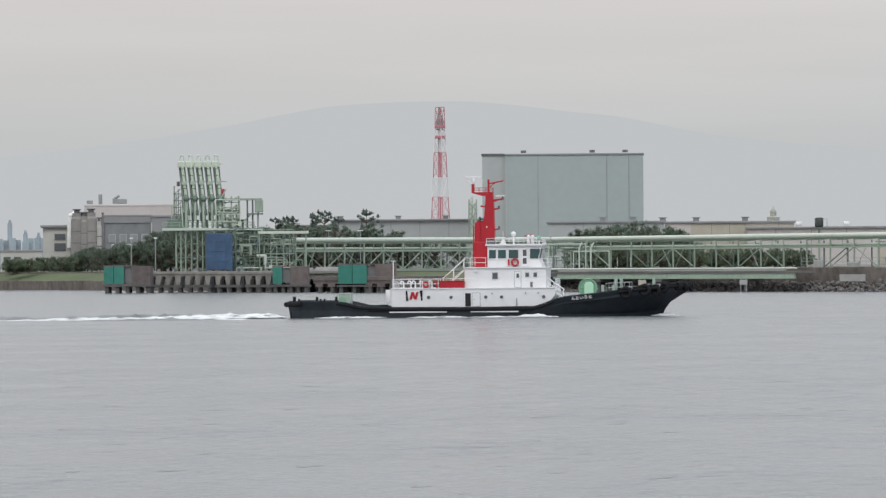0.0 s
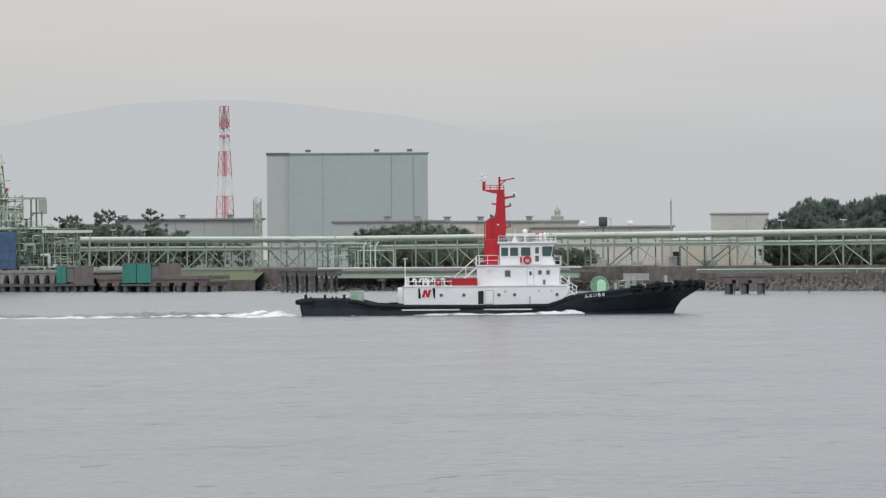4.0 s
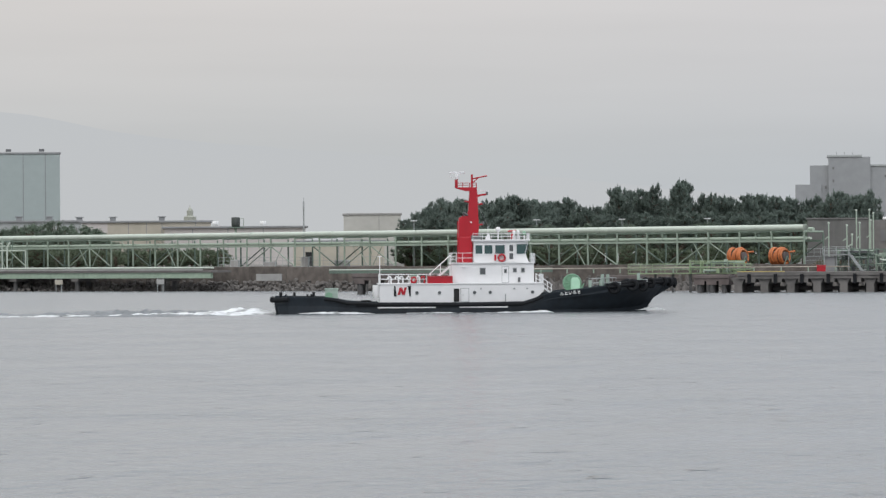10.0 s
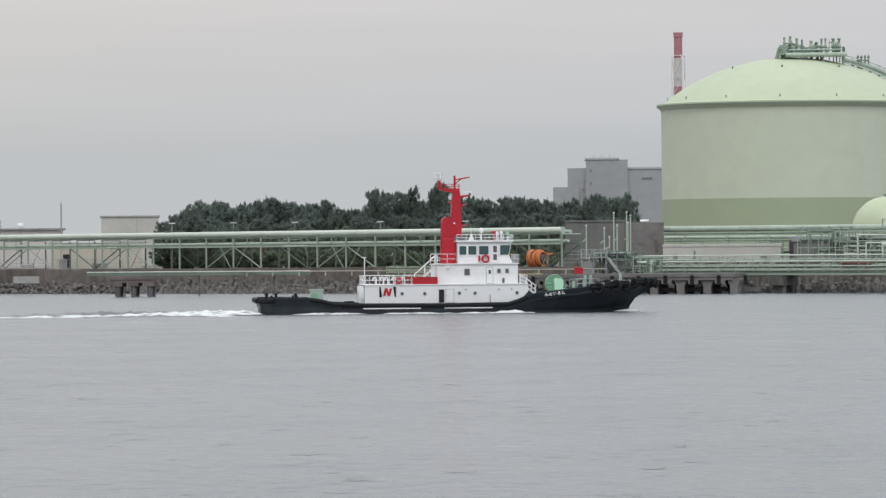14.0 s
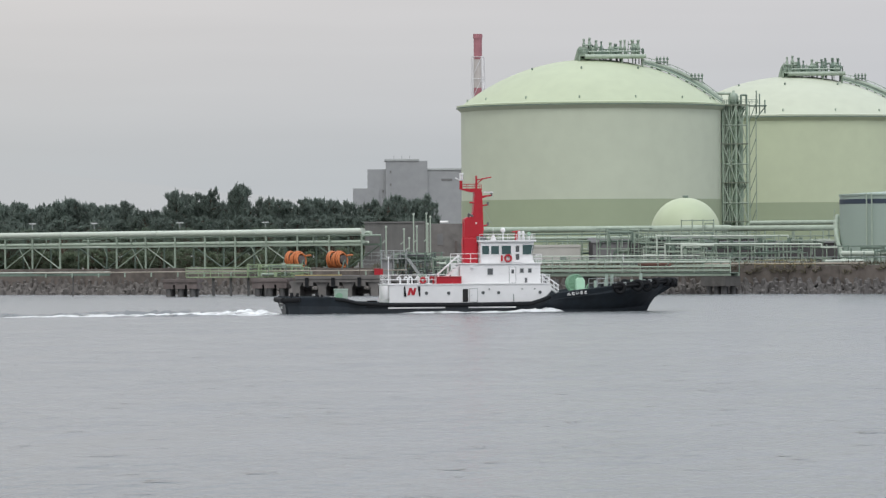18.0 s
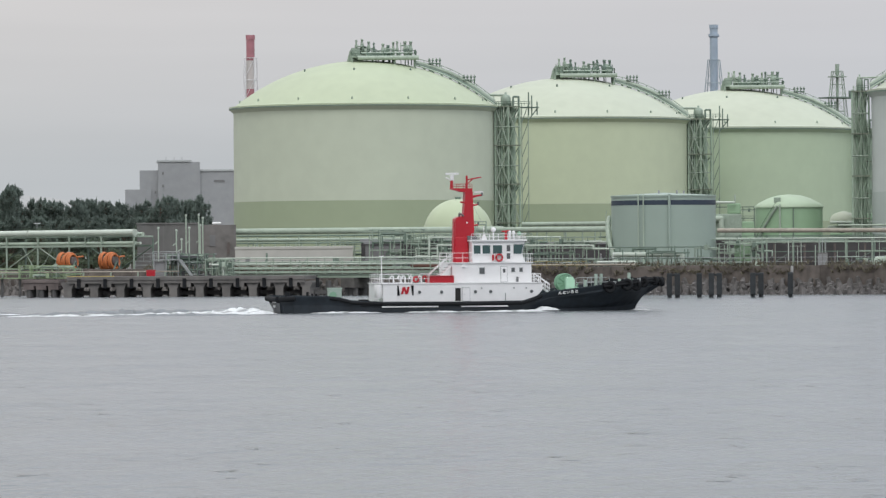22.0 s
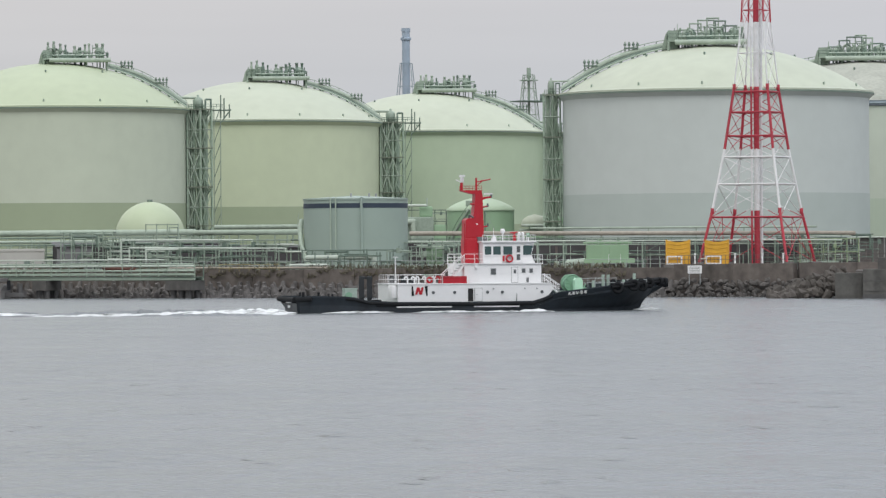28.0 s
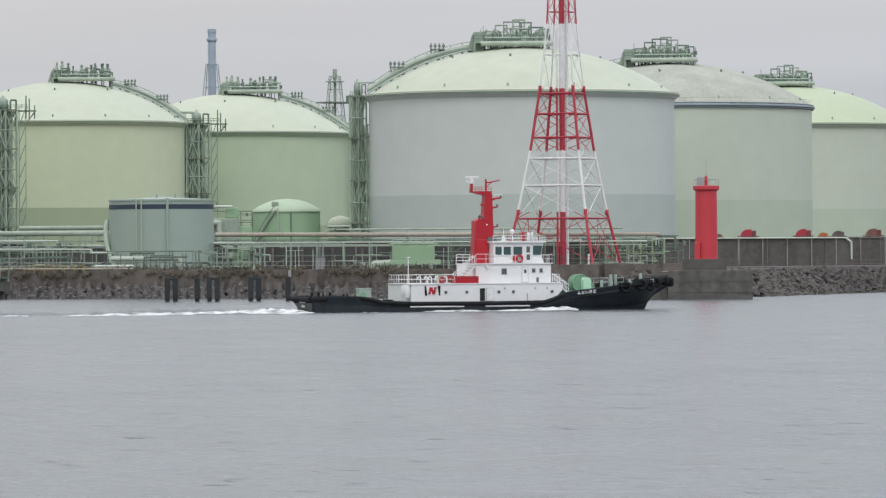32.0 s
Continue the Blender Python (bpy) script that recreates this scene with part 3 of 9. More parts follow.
        if rr > 0.33:
            bar("valve_arm", (shift + w * x, -w * 0.5, zz - 1.9), (shift + w * x + rnd.choice((-1.5, 1.5)), -w * 0.5, zz - 1.9), 0.2, "steel_green", deck, shape="pipe")
        part("relief_valve", lathe(prof, 10), rnd.choice(("steel_green", "steel_green", "steel_green_dark", "pipe_mid")), deck, smooth=True).location = (shift + w * x, -w * rnd.uniform(0.3, 0.75), 0)
    # tall pipe portals, highest in the middle
    for x, wide, zt in ((-0.7, 0.34, 3.6), (-0.42, 0.3, 5.0), (-0.2, 0.42, 5.7), (0.04, 0.3, 6.1), (0.26, 0.26, 5.4), (0.46, 0.36, 4.4), (0.74, 0.24, 3.9)) if stair < 0 else ():
        x0, x1, y = shift + w * x, shift + w * (x + wide), w * rnd.uniform(-0.7, 0.3)
        zt, m = top + zt, rnd.choice(("steel_green", "steel_green_dark", "steel_green_dark", "pipe_mid"))
        for xx in (x0, x1):
            bar("portal_post", (xx, y, top - 0.4), (xx, y, zt), 0.15, m, deck, shape="pipe")
        bar("portal_beam", (x0 - 0.15, y, zt), (x1 + 0.15, y, zt), 0.17, m, deck, shape="pipe")
        bar("portal_beam", (x0, y, zt - 1.4), (x1, y, zt - 1.4), 0.1, "steel_green", deck)
        bar("portal_brace", (x0, y, zt - 1.4), (x1, y, top + 1.3), 0.08, "steel_green_dark", deck)
    for k in range(3 if stair > 0 else 6):
        x, y, z = shift + w * (-0.6 + (0.5 if stair > 0 else 0.22) * k + rnd.uniform(-0.12, 0.12)), rnd.uniform(-0.7, 0.3) * w, top + 1.25
        hh, rr, span = rnd.uniform(1.0, 2.0), rnd.uniform(0.22, 0.32), rnd.uniform(0.9, 1.8)
        last = None
        goose = bmesh.new()
        for i in range(10):
            a = math.pi * i / 9
            limb = Vector((x + span * 0.5 * (1 - math.cos(a)), y, z + hh + span * 0.5 * math.sin(a)))
            if last is not None:
                limb_into(goose, last, limb, rr, rr, 10)
            else:
                limb_into(goose, (x, y, z - 1.5), limb, rr, rr, 10)
            last = limb
        limb_into(goose, last, last - Vector((0, 0, hh + 0.4)), rr, rr, 10)
        part("gooseneck", goose, rnd.choice(["steel_green", "pipe_mid", "steel_green_dark"]), deck, smooth=True)
    for k, x in enumerate((-0.55, 0.12, 0.72)):
        part("drum", lathe([(0.6, 1.2), (0.72, 1.3), (0.72, 2.9 + 0.3 * k), (0.45, 3.3 + 0.3 * k), (0.02, 3.45 + 0.3 * k)], 14), "steel_green" if k else "pipe_mid", deck, smooth=True).location = (shift + w * x, -w * 0.3, top)
    part("gas_vessel", box((shift + w * 0.66, -w * 0.5, top + 1.6), (shift + w * 0.9, w * 0.2, top + 2.6), 0.4), "steel_green", deck)
    part("stair_house", prism([(shift - w * 1.16, top - 0.6), (shift - w * 1.05, top + 2.6), (shift - w * 0.98, top + 3.4), (shift - w * 0.72, top + 3.4), (shift - w * 0.72, top - 0.6)], -w * 0.6, w * 0.2), "steel_green", deck)
    bar("header_pipe", (shift - w * 0.8, -w * 1.08, top + 0.75), (shift + w * 1.08, -w * 1.08, top + 0.75), 0.56, "pipe_mid", deck, shape="pipe")
    bar("header_pipe", (shift - w * 0.7, -w * 0.9, top + 2.0), (shift + w * 0.9, -w * 0.9, top + 2.0), 0.2, "pipe_green", deck, shape="pipe")
    part("valve_bank", box((shift - w * 0.5, -w * 0.7, top + 1.25), (shift + w * 0.1, w * 0.2, top + 2.3), 0.25), "steel_green_dark", deck)
    # pipe and walkway down the roof to the stair tower
    s = stair
    edge_r = radius * 0.99
    for off, rr, mt, up in ((0.0, 0.62, "pipe_mid", 1.5), (1.7, 0.3, "steel_green", 1.7), (-0.9, 0.34, "steel_green_dark", 0.6), (-2.6, 0.16, "pipe_green", 0.35)):
        last = None
        for i in range(10):
            r = w + abs(shift) + (edge_r + 0.6 - w - abs(shift)) * i / 9
            z = roof_z(min(r, radius)) + up - 0.5 * abs(i - 4.5) / 4.5 * (up > 1)
            p = Vector((s * r * math.cos(radians(7)), -r * math.sin(radians(7)) + off, z))
            if last is not None:
                bar("roof_pipe", last, p, rr, mt, t, shape="pipe")
                if off == 1.7:
                    bar("walk_rail", last + Vector((0, 0, 1.0)), p + Vector((0, 0, 1.0)), 0.08, "steel_green", t)
                    bar("walk_post", p, p + Vector((0, 0, 1.0)), 0.07, "steel_green_dark", t)
                    bar("pipe_stand", p - Vector((0, 0, 2.2)), p, 0.14, "steel_green_dark", t)
                if off == 0.0 and i < 9:
                    block("saddle", tuple(p + Vector((-0.3, -1.0, -1.7))), tuple(p + Vector((0.3, 0.8, -0.5))), "steel_green_dark", t)
            last = p
    join_members(t, ("roof_pipe", "walk_rail", "walk_post", "pipe_stand", "saddle"))
    # small valve stages on the pipe run
    for k in (2.3, 4.3):
        r = w + (edge_r + 2 - w) * k / 6
        x, y, z = s * r * 0.985, -r * 0.122, roof_z(min(r, radius)) + 2.0
        block("valve_stage", (x - 1.5, y - 0.6, z + 0.25), (x + 1.5, y + 0.6, z + 0.5), "steel_green_dark", t)
        for dx in (-1.3, -0.45, 0.45, 1.3):
            bar("valve_stem", (x + dx, y, z - 1.6), (x + dx, y, z + 1.7), 0.15, "steel_green", t)
            block("valve", (x + dx - 0.3, y - 0.3, z + 0.9), (x + dx + 0.3, y + 0.3, z + 1.35), "steel_green_dark", t)
    # stair and pipe tower at the side
    hw = 3.0 if s > 0 else 1.7
    slim = 0.18 if s > 0 else 0.085
    cx, cy = s * (radius + hw + (0.25 if s > 0 else 0.5)), -radius * 0.06
    tw = part("stair_tower", box((cx - hw - 0.2, cy - 2.0, -0.2), (cx - hw + 0.2, cy - 1.6, h + 0.4)), "tower_steel", t, "green lattice stair and pipe tower")
    part("top_vessel", lathe([(0.42 * hw, h + 0.2), (0.42 * hw, h + 2.3), (0.3 * hw, h + 2.9), (0.1 * hw, h + 3.1), (0.1 * hw, h + 3.6), (0.02, h + 3.7)], 16), "steel_green", tw, smooth=True).location = (cx - 0.1 * hw, cy, 0)
    for dx, rr, m in ((-0.55, 0.26, "tower_steel"), (0.0, 0.2, "tower_steel"), (0.45, 0.24, "tower_steel")):
        bar("duct", (cx + dx * hw, cy + 0.7, 0), (cx + dx * hw, cy + 0.7, h + 0.2), rr * hw, m, tw, shape="pipe")
    for a, b in (((0.5, h + 0.2), (0.5, h + 2.5)), ((0.5, h + 2.5), (0.95, h + 2.5)), ((0.95, h + 2.6), (0.95, h - 2.5))):
        bar("bent_pipe", (cx + a[0] * hw, cy - 0.6, a[1]), (cx + b[0] * hw, cy - 0.6, b[1]), 0.24 if s > 0 else 0.13, "steel_green_dark", tw, shape="pipe")
    bar("top_pipe", (cx - 0.3 * hw, cy - 0.4, h + 2.9), (cx - s * (hw + 3.2), cy - 0.4, h + 3.0), 0.3 if s > 0 else 0.18, "pipe_mid", tw, shape="pipe")
    bar("top_pipe", (cx - 0.3 * hw, cy - 0.4, h + 0.2), (cx - 0.3 * hw, cy - 0.4, h + 3.1), 0.3 if s > 0 else 0.18, "pipe_mid", tw, shape="pipe")
    for dx, dy in ((hw, -1.8), (hw, 1.8), (-hw, 1.8), (0.07 * hw, -1.8)):
        bar("column", (cx + dx, cy + dy, 0), (cx + dx, cy + dy, h + 0.3), 1.45 * slim, "tower_steel", tw)
    lv = 4
    for k in range(lv + 1):
        z = (h - 0.2) * k / lv + 0.1
        block("landing", (cx - hw - 0.2, cy - 2.1, z), (cx + hw + 0.2, cy - 0.6, z + 0.3), "landing_steel", tw)
        if k < lv:
            z2 = (h - 0.2) * (k + 1) / lv
            d = 1 if k % 2 else -1
            bar("brace", (cx - hw, cy - 1.9, z), (cx + 0.2, cy - 1.9, z2), slim, "pipe_mid", tw)
            bar("brace", (cx + 0.2, cy - 1.9, z), (cx - hw, cy - 1.9, z2), slim, "pipe_mid", tw)
            bar("stair_flight", (cx - 0.8 * hw * d, cy - 0.8, z), (cx + 0.8 * hw * d, cy - 0.8, z2), 0.24, "tower_steel", tw)
            bar("brace", (cx + 0.2, cy - 1.9, z), (cx + hw, cy - 1.9, z2), 0.75 * slim, "tower_steel", tw)
            bar("brace", (cx + hw, cy - 1.9, z), (cx + 0.2, cy - 1.9, z2), 0.75 * slim, "pipe_mid", tw)
            bar("rear_brace", (cx - hw, cy + 1.8, z), (cx + hw, cy + 1.8, z2), 0.8 * slim, "steel_green_dark", tw)
            bar("landing_beam", (cx - hw, cy - 2.0, (z + z2) / 2), (cx + hw, cy - 2.0, (z + z2) / 2), 0.16, "steel_green", tw)
    for dx, rr in ((-0.86 * hw, 1.2 * slim), (-0.66 * hw, 0.9 * slim), (-0.46 * hw, 1.3 * slim), (-0.24 * hw, 0.8 * slim), (-0.05 * hw, 1.0 * slim), (0.36 * hw, 0.7 * slim)):
        bar("riser_pipe", (cx + dx, cy - 1.0, 0), (cx + dx, cy - 1.0, h + 1.2), rr, "pipe_mid" if dx < -0.5 * hw else "tower_steel", tw, shape="pipe")
    # outer ladder mast
    mx = cx + hw + 1.4 if s > 0 else cx - hw
    for dx in (-0.8, 0.8) if s > 0 else ():
        bar("ladder_mast", (mx + dx, cy, 0), (mx + dx, cy, h + 1.0), 0.11, "steel_green", tw)
    for k in range(9 if s > 0 else 0):
        z = (h + 0.5) * k / 9
        z2 = (h + 0.5) * (k + 1) / 9
        bar("ladder_brace", (mx - 0.8, cy, z), (mx + 0.8, cy, z2), 0.09, "steel_green_dark", tw)
    railing("guard", [(cx - s * hw, cy - 2, h + 0.3), (mx + 1.2, cy - 2, h + 0.3)], 1.0, "steel_green_dark", tw, r=0.06, gap=1.5)
    if s > 0:
        # bracketed outlook with its posts
        block("bracket_stage", (cx + hw, cy - 1.0, h - 0.3), (mx + 3.4, cy + 1.0, h), "steel_green_dark", tw)
        bar("bracket_strut", (mx + 0.7, cy, h - 3.4), (mx + 3.2, cy, h - 0.2), 0.14, "steel_green_dark", tw)
        for dx, hh in ((0.9, 3.6), (1.7, 2.8), (3.0, 1.3)):
            bar("bracket_post", (mx + dx, cy, h - 2.0), (mx + dx, cy, h + hh), 0.16, "steel_green_dark", tw)
    return t


storage_tank(3.54, 1168, 32.0, 42.0, 11.4, "t_wall", "t_band", "t_roof", "huge grey-green gas tank with pale green domed roof", 15.3, shift=5.0)
storage_tank(5.98, 1255, 32.0, 41.0, 11.0, "t_wall_b", "t_band", "t_roof_w", "yellow-green gas tank with whitish green domed roof", 15.0, shift=5.0)
storage_tank(8.02, 1305, 32.0, 39.3, 11.0, "t_wall_c", "t_band", "t_roof_w", "green gas tank with bright whitish domed roof", 10.5, shift=5.0)
storage_tank(11.50, 995, 32.0, 39.2, 10.0, "t_wall_g", "t_band_g", "t_roof_d", "large pale grey gas tank with pale green dome", 14.5, stair=-1, shift=-2.0)
storage_tank(13.29, 1075, 32.0, 39.0, 9.8, "t_wall_h", "t_band_pale", "t_net", "pale green gas tank with scaffold netting over its roof", 14.0, stair=-1, lip="navy", shift=-2.3)
storage_tank(14.76, 1308, 32.0, 40.6, 11.0, "t_wall_h", "t_band_pale", "t_roof", "pale green gas tank behind the breakwater wall", 14.0, stair=-1, shift=-2.4)

# ---- plain large buildings (rough) ----
def hall(name, b0, b1, dist, top, depth, wall, label, category="warehouse", yaw=0.0, roof="roof_grey", seams=(), vents=(), low=None, overhang=0.5):
    """A long hall: walls, roof slab with a fascia, panel seams and roof vents."""
    p, q = spot(b0, dist), spot(b1, dist)
    mid = (p + q) / 2
    L = (q - p).length
    ang = math.degrees(math.atan2(q.y - p.y, q.x - p.x)) + yaw
    t = thing(name, pose(mid.x, mid.y, GROUND, 0, 0, ang), label, category)
    h = top - GROUND
    part("wall", box((-L / 2, 0, -0.3), (L / 2, depth, h)), wall, t)
    part("roof", box((-L / 2 - overhang, -overhang, h), (L / 2 + overhang, depth + overhang, h + 0.45), 0.1), roof, t)
    for s in seams:
        block("panel_joint", (-L / 2 + s * L - 0.08, -0.06, 0), (-L / 2 + s * L + 0.08, 0.0, h - 0.05), roof, t)
    for s in vents:
        x = -L / 2 + s * L
        v = part("roof_vent", box((x - 0.7, 1.0, h + 0.45), (x + 0.7, 3.5, h + 1.25), 0.1), roof, t)
        block("vent_cowl", (x - 1.0, 0.8, h + 1.25), (x + 1.0, 3.7, h + 1.45), roof, v)
    return t, L, h

# ---- the tug ----
# x forward, y to port, z up from the water; x = 0 at the lifebuoy
HEAD = 5.6
tug = thing("tugboat", pose(-47, 484, 0, 0, 0, HEAD), "black-hulled harbour tug with white house and red funnel mast", "tugboat")

#   deck x, deck half beam, waterline x, waterline half beam, top of hull, height of the knuckle
STATIONS = [(-23.0, 4.1, -22.6, 3.8, 1.78, 0.8), (-22.0, 4.5, -21.6, 4.2, 1.78, 0.8), (-18.0, 4.75, -18.0, 4.5, 1.72, 0.8), (-17.0, 4.8, -17.0, 4.55, 1.6, 0.7),
            (-15.6, 4.8, -15.6, 4.6, 1.25, 0.55), (-12.3, 4.8, -12.3, 4.7, 1.1, 0.5), (-4.0, 4.85, -4.0, 4.75, 1.05, 0.5), (2.2, 4.8, 1.8, 4.5, 1.12, 0.5),
            (3.2, 4.8, 2.8, 4.4, 1.42, 0.5), (4.2, 4.78, 3.8, 4.2, 1.82, 0.5), (5.2, 4.75, 4.8, 4.0, 2.08, 0.5), (6.5, 4.7, 6.0, 3.8, 2.22, 0.5),
            (9.0, 4.6, 8.3, 3.3, 2.5, 0.5), (10.8, 4.45, 9.9, 2.8, 2.72, 0.52), (12.4, 4.15, 11.4, 2.3, 2.9, 0.6), (13.8, 3.75, 12.5, 1.7, 3.04, 0.75),
            (15.2, 3.1, 13.5, 1.1, 3.16, 0.95), (16.4, 2.35, 14.3, 0.58, 3.24, 1.15), (17.3, 1.5, 14.75, 0.26, 3.3, 1.3), (17.8, 0.8, 15.0, 0.1, 3.33, 1.4)]


def at_station(x):
    """Half beam and top height of the hull at deck position x."""
    for a, b in zip(STATIONS, STATIONS[1:]):
        if a[0] <= x <= b[0]:
            k = (x - a[0]) / (b[0] - a[0])
            return a[1] + k * (b[1] - a[1]), a[4] + k * (b[4] - a[4])
    return STATIONS[-1][1], STATIONS[-1][4]


def hull_mesh():
    bm = bmesh.new()
    rows = []
    for xd, bd, xw, bw, zt, zk in STATIONS:
        # below the knuckle the side is upright, above it flares out to the bulwark
        xk, bk = xw + 0.3 * (xd - xw), bw + 0.16 * (bd - bw)
        sec = [(xw - 0.3, 0.0, -1.6), (xw - 0.1, bw * 0.8, -1.2), (xw, bw, 0.0), (xw + 0.12 * (xd - xw), bw + 0.02, zk * 0.5), (xk, bk, zk),
               (xk + 0.34 * (xd - xk), bk + 0.42 * (bd - bk), zk + 0.42 * (zt - zk)),
               (xk + 0.72 * (xd - xk), bk + 0.8 * (bd - bk), zk + 0.72 * (zt - zk)),
               (xd, bd, zt - 0.12), (xd, bd, zt), (xd, bd - 0.2, zt), (xd - 0.05, bd - 0.25, zt - 0.75)]
        pts = [(x, -y, z) for x, y, z in sec] + [(x, y, z) for x, y, z in reversed(sec)][:-1]
        rows.append([bm.verts.new(p) for p in pts])
    m = len(rows[0])
    for a, b in zip(rows, rows[1:]):
        for i in range(m):
            j = (i + 1) % m
            if i == 10:
                continue
            bm.faces.new((a[i], b[i], b[j], a[j]))
    bm.faces.new(rows[0])
    bm.faces.new(rows[-1])
    bmesh.ops.recalc_face_normals(bm, faces=bm.faces)
    return bm


hull = part("hull", hull_mesh(), "black", tug, "black painted steel hull with low aft deck")
bm = bmesh.new()
left = [bm.verts.new((s[0] - 0.03, -s[1] + 0.22, s[4] - 0.62)) for s in STATIONS]
right = [bm.verts.new((s[0] - 0.03, s[1] - 0.22, s[4] - 0.62)) for s in STATIONS]
for i in range(len(STATIONS) - 1):
    bm.faces.new((left[i], left[i + 1], right[i + 1], right[i]))
part("deck", bm, "deck", tug, "green painted steel deck")

# rubbing strake, white line and rubber fenders
for a, b in zip(STATIONS[2:-1], STATIONS[3:]):
    if 4.0 < a[0] < 10.0:
        continue
    for s in (-1, 1):
        bar("fender_strip", (a[0], s * (a[1] + 0.06), a[4] - 0.25), (b[0], s * (b[1] + 0.06), b[4] - 0.25), 0.17, "rubber", hull)
for x0, x1 in ((-12.6, -6.7), (-4.3, 0.6)):
    for s in (-1, 1):
        block("white_stripe", (x0, s * 4.86 - 0.05, 0.50), (x1, s * 4.86 + 0.05, 0.63), "ship_white", hull)
for s in (-1, 1):
    bar("rubbing_bar", (-14.8, s * 4.84, 0.75), (2.0, s * 4.84, 0.78), 0.12, "rubber", hull)
bar("stern_fender", (-23.25, -3.9, 1.4), (-23.25, 3.9, 1.45), 0.27, "rubber", hull, shape="pipe")
for s in (-1, 1):
    bar("stern_fender", (-23.1, s * 3.9, 1.4), (-21.6, s * 4.75, 1.45), 0.26, "rubber", hull, shape="pipe")


def tyre_mesh(R, r, n=20, k=8):
    bm = bmesh.new()
    rows = []
    for i in range(n):
        a = 2 * math.pi * i / n
        rows.append([bm.verts.new(((R + r * math.cos(2 * math.pi * j / k)) * math.cos(a), r * 1.2 * math.sin(2 * math.pi * j / k),
                                   (R + r * math.cos(2 * math.pi * j / k)) * math.sin(a))) for j in range(k)])
    for i in range(n):
        for j in range(k):
            bm.faces.new((rows[i][j], rows[(i + 1) % n][j], rows[(i + 1) % n][(j + 1) % k], rows[i][(j + 1) % k]))
    bmesh.ops.recalc_face_normals(bm, faces=bm.faces)
    return bm


first = part("tyre_fender", tyre_mesh(0.46, 0.2), "rubber", hull, "old black tyre hung as a fender", smooth=True)
spots = []
for x, dz, dy in ((11.5, 0.40, 0.04), (13.4, 0.34, 0.06), (14.5, 0.55, -0.02), (15.3, 0.28, 0.08), (16.7, 0.24, 0.1), (17.4, 0.36, 0.06)):
    hb, zt = at_station(x)
    h2, _ = at_station(x - 0.6)
    ang = math.degrees(math.atan2(hb - h2, 0.6))
    for s in (-1, 1):
        spots.append((x, s * (hb + dy), zt - dz, -s * ang))
spots.append((17.98, -0.55, 2.92, 75))
spots.append((18.02, 0.35, 2.86, 100))
for i, (x, y, z, a) in enumerate(spots):
    o = first if i == 0 else new("tyre_fender", first.data)
    o.parent = hull
    o.matrix_basis = pose(x, y, z, 0, 0, a) @ Matrix.Diagonal((*[1.0 if x < 14 else 0.86 if x < 16 else 0.74] * 3, 1))
for a, b in zip(STATIONS, STATIONS[1:]):
    if a[0] > 10:
        for s in (-1, 1):
            bar("bow_rubber", (a[0], s * a[1], a[4] - 0.02), (b[0], s * b[1], b[4] - 0.02), 0.15, "rubber", hull)
# rope lashings and worn pads on the bulwark between the tyres
for x in (10.8, 12.0, 13.0, 13.9, 14.8, 15.6):
    hb, zt = at_station(x)
    for s in (-1, 1):
        block("lashing", (x - 0.16, s * hb - 0.12, zt - 0.12), (x + 0.16, s * hb + 0.12, zt + 0.16), "rail" if x in (12.0, 14.8) else "rubber", hull)

# name on the bow, in raised white letters, and bars for the writing on the transom
def letters(txt, size, m, material, parent, name="lettering"):
    cu = bpy.data.curves.new(name, 'FONT')
    cu.body, cu.size, cu.extrude, cu.offset = txt, size, 0.05, 0.006
    cu.align_x, cu.space_character = 'LEFT', 1.12
    tmp = new(name, cu)
    dg = bpy.context.evaluated_depsgraph_get()
    me = bpy.data.meshes.new_from_object(tmp.evaluated_get(dg))
    bpy.data.objects.remove(tmp)
    me.materials.clear()
    me.materials.append(M[material])
    ob = new(name, me)
    ob.parent = parent
    ob.matrix_basis = m
    return ob


letters("んといらと", 0.41, pose(5.95, -4.66, 1.70, 114, -5.5, 2.2), "lettering", hull)
for x, z, w, hh in ((0, 1.05, 2.3, 0.28), (-0.3, 0.55, 1.1, 0.25)):
    block("transom_lettering", (-23.12, x - w / 2, z), (-23.0, x + w / 2, z + hh), "ship_white", hull)

# lower house, with a rounded front that rides up over the bow flare
LOW = prism([(-12.4, 1.02), (-12.4, 2.85), (-12.2, 2.95), (4.0, 2.95), (4.35, 2.75), (4.3, 2.2), (3.9, 1.75), (3.2, 1.3), (2.3, 1.02)], -4.55, 4.55)
low_house = part("lower_house", LOW, "ship_white", tug, "white lower deckhouse with round portholes")
for x in (-8.6, -6.3, -2.75, -1.15, 3.15):
    bm = bmesh.new()
    bmesh.ops.create_cone(bm, cap_ends=True, segments=16, radius1=0.18, radius2=0.18, depth=0.08)
    bmesh.ops.rotate(bm, verts=bm.verts, cent=(0, 0, 0), matrix=Matrix.Rotation(radians(90), 3, 'X'))
    bmesh.ops.translate(bm, verts=bm.verts, vec=(x, -4.57, 2.05))
    ph = part("porthole", bm, "rail", low_house)
    bm = bmesh.new()
    bmesh.ops.create_cone(bm, cap_ends=True, segments=16, radius1=0.145, radius2=0.145, depth=0.04)
    bmesh.ops.rotate(bm, verts=bm.verts, cent=(0, 0, 0), matrix=Matrix.Rotation(radians(90), 3, 'X'))
    bmesh.ops.translate(bm, verts=bm.verts, vec=(x, -4.62, 2.05))
    part("glass", bm, "pane", ph)
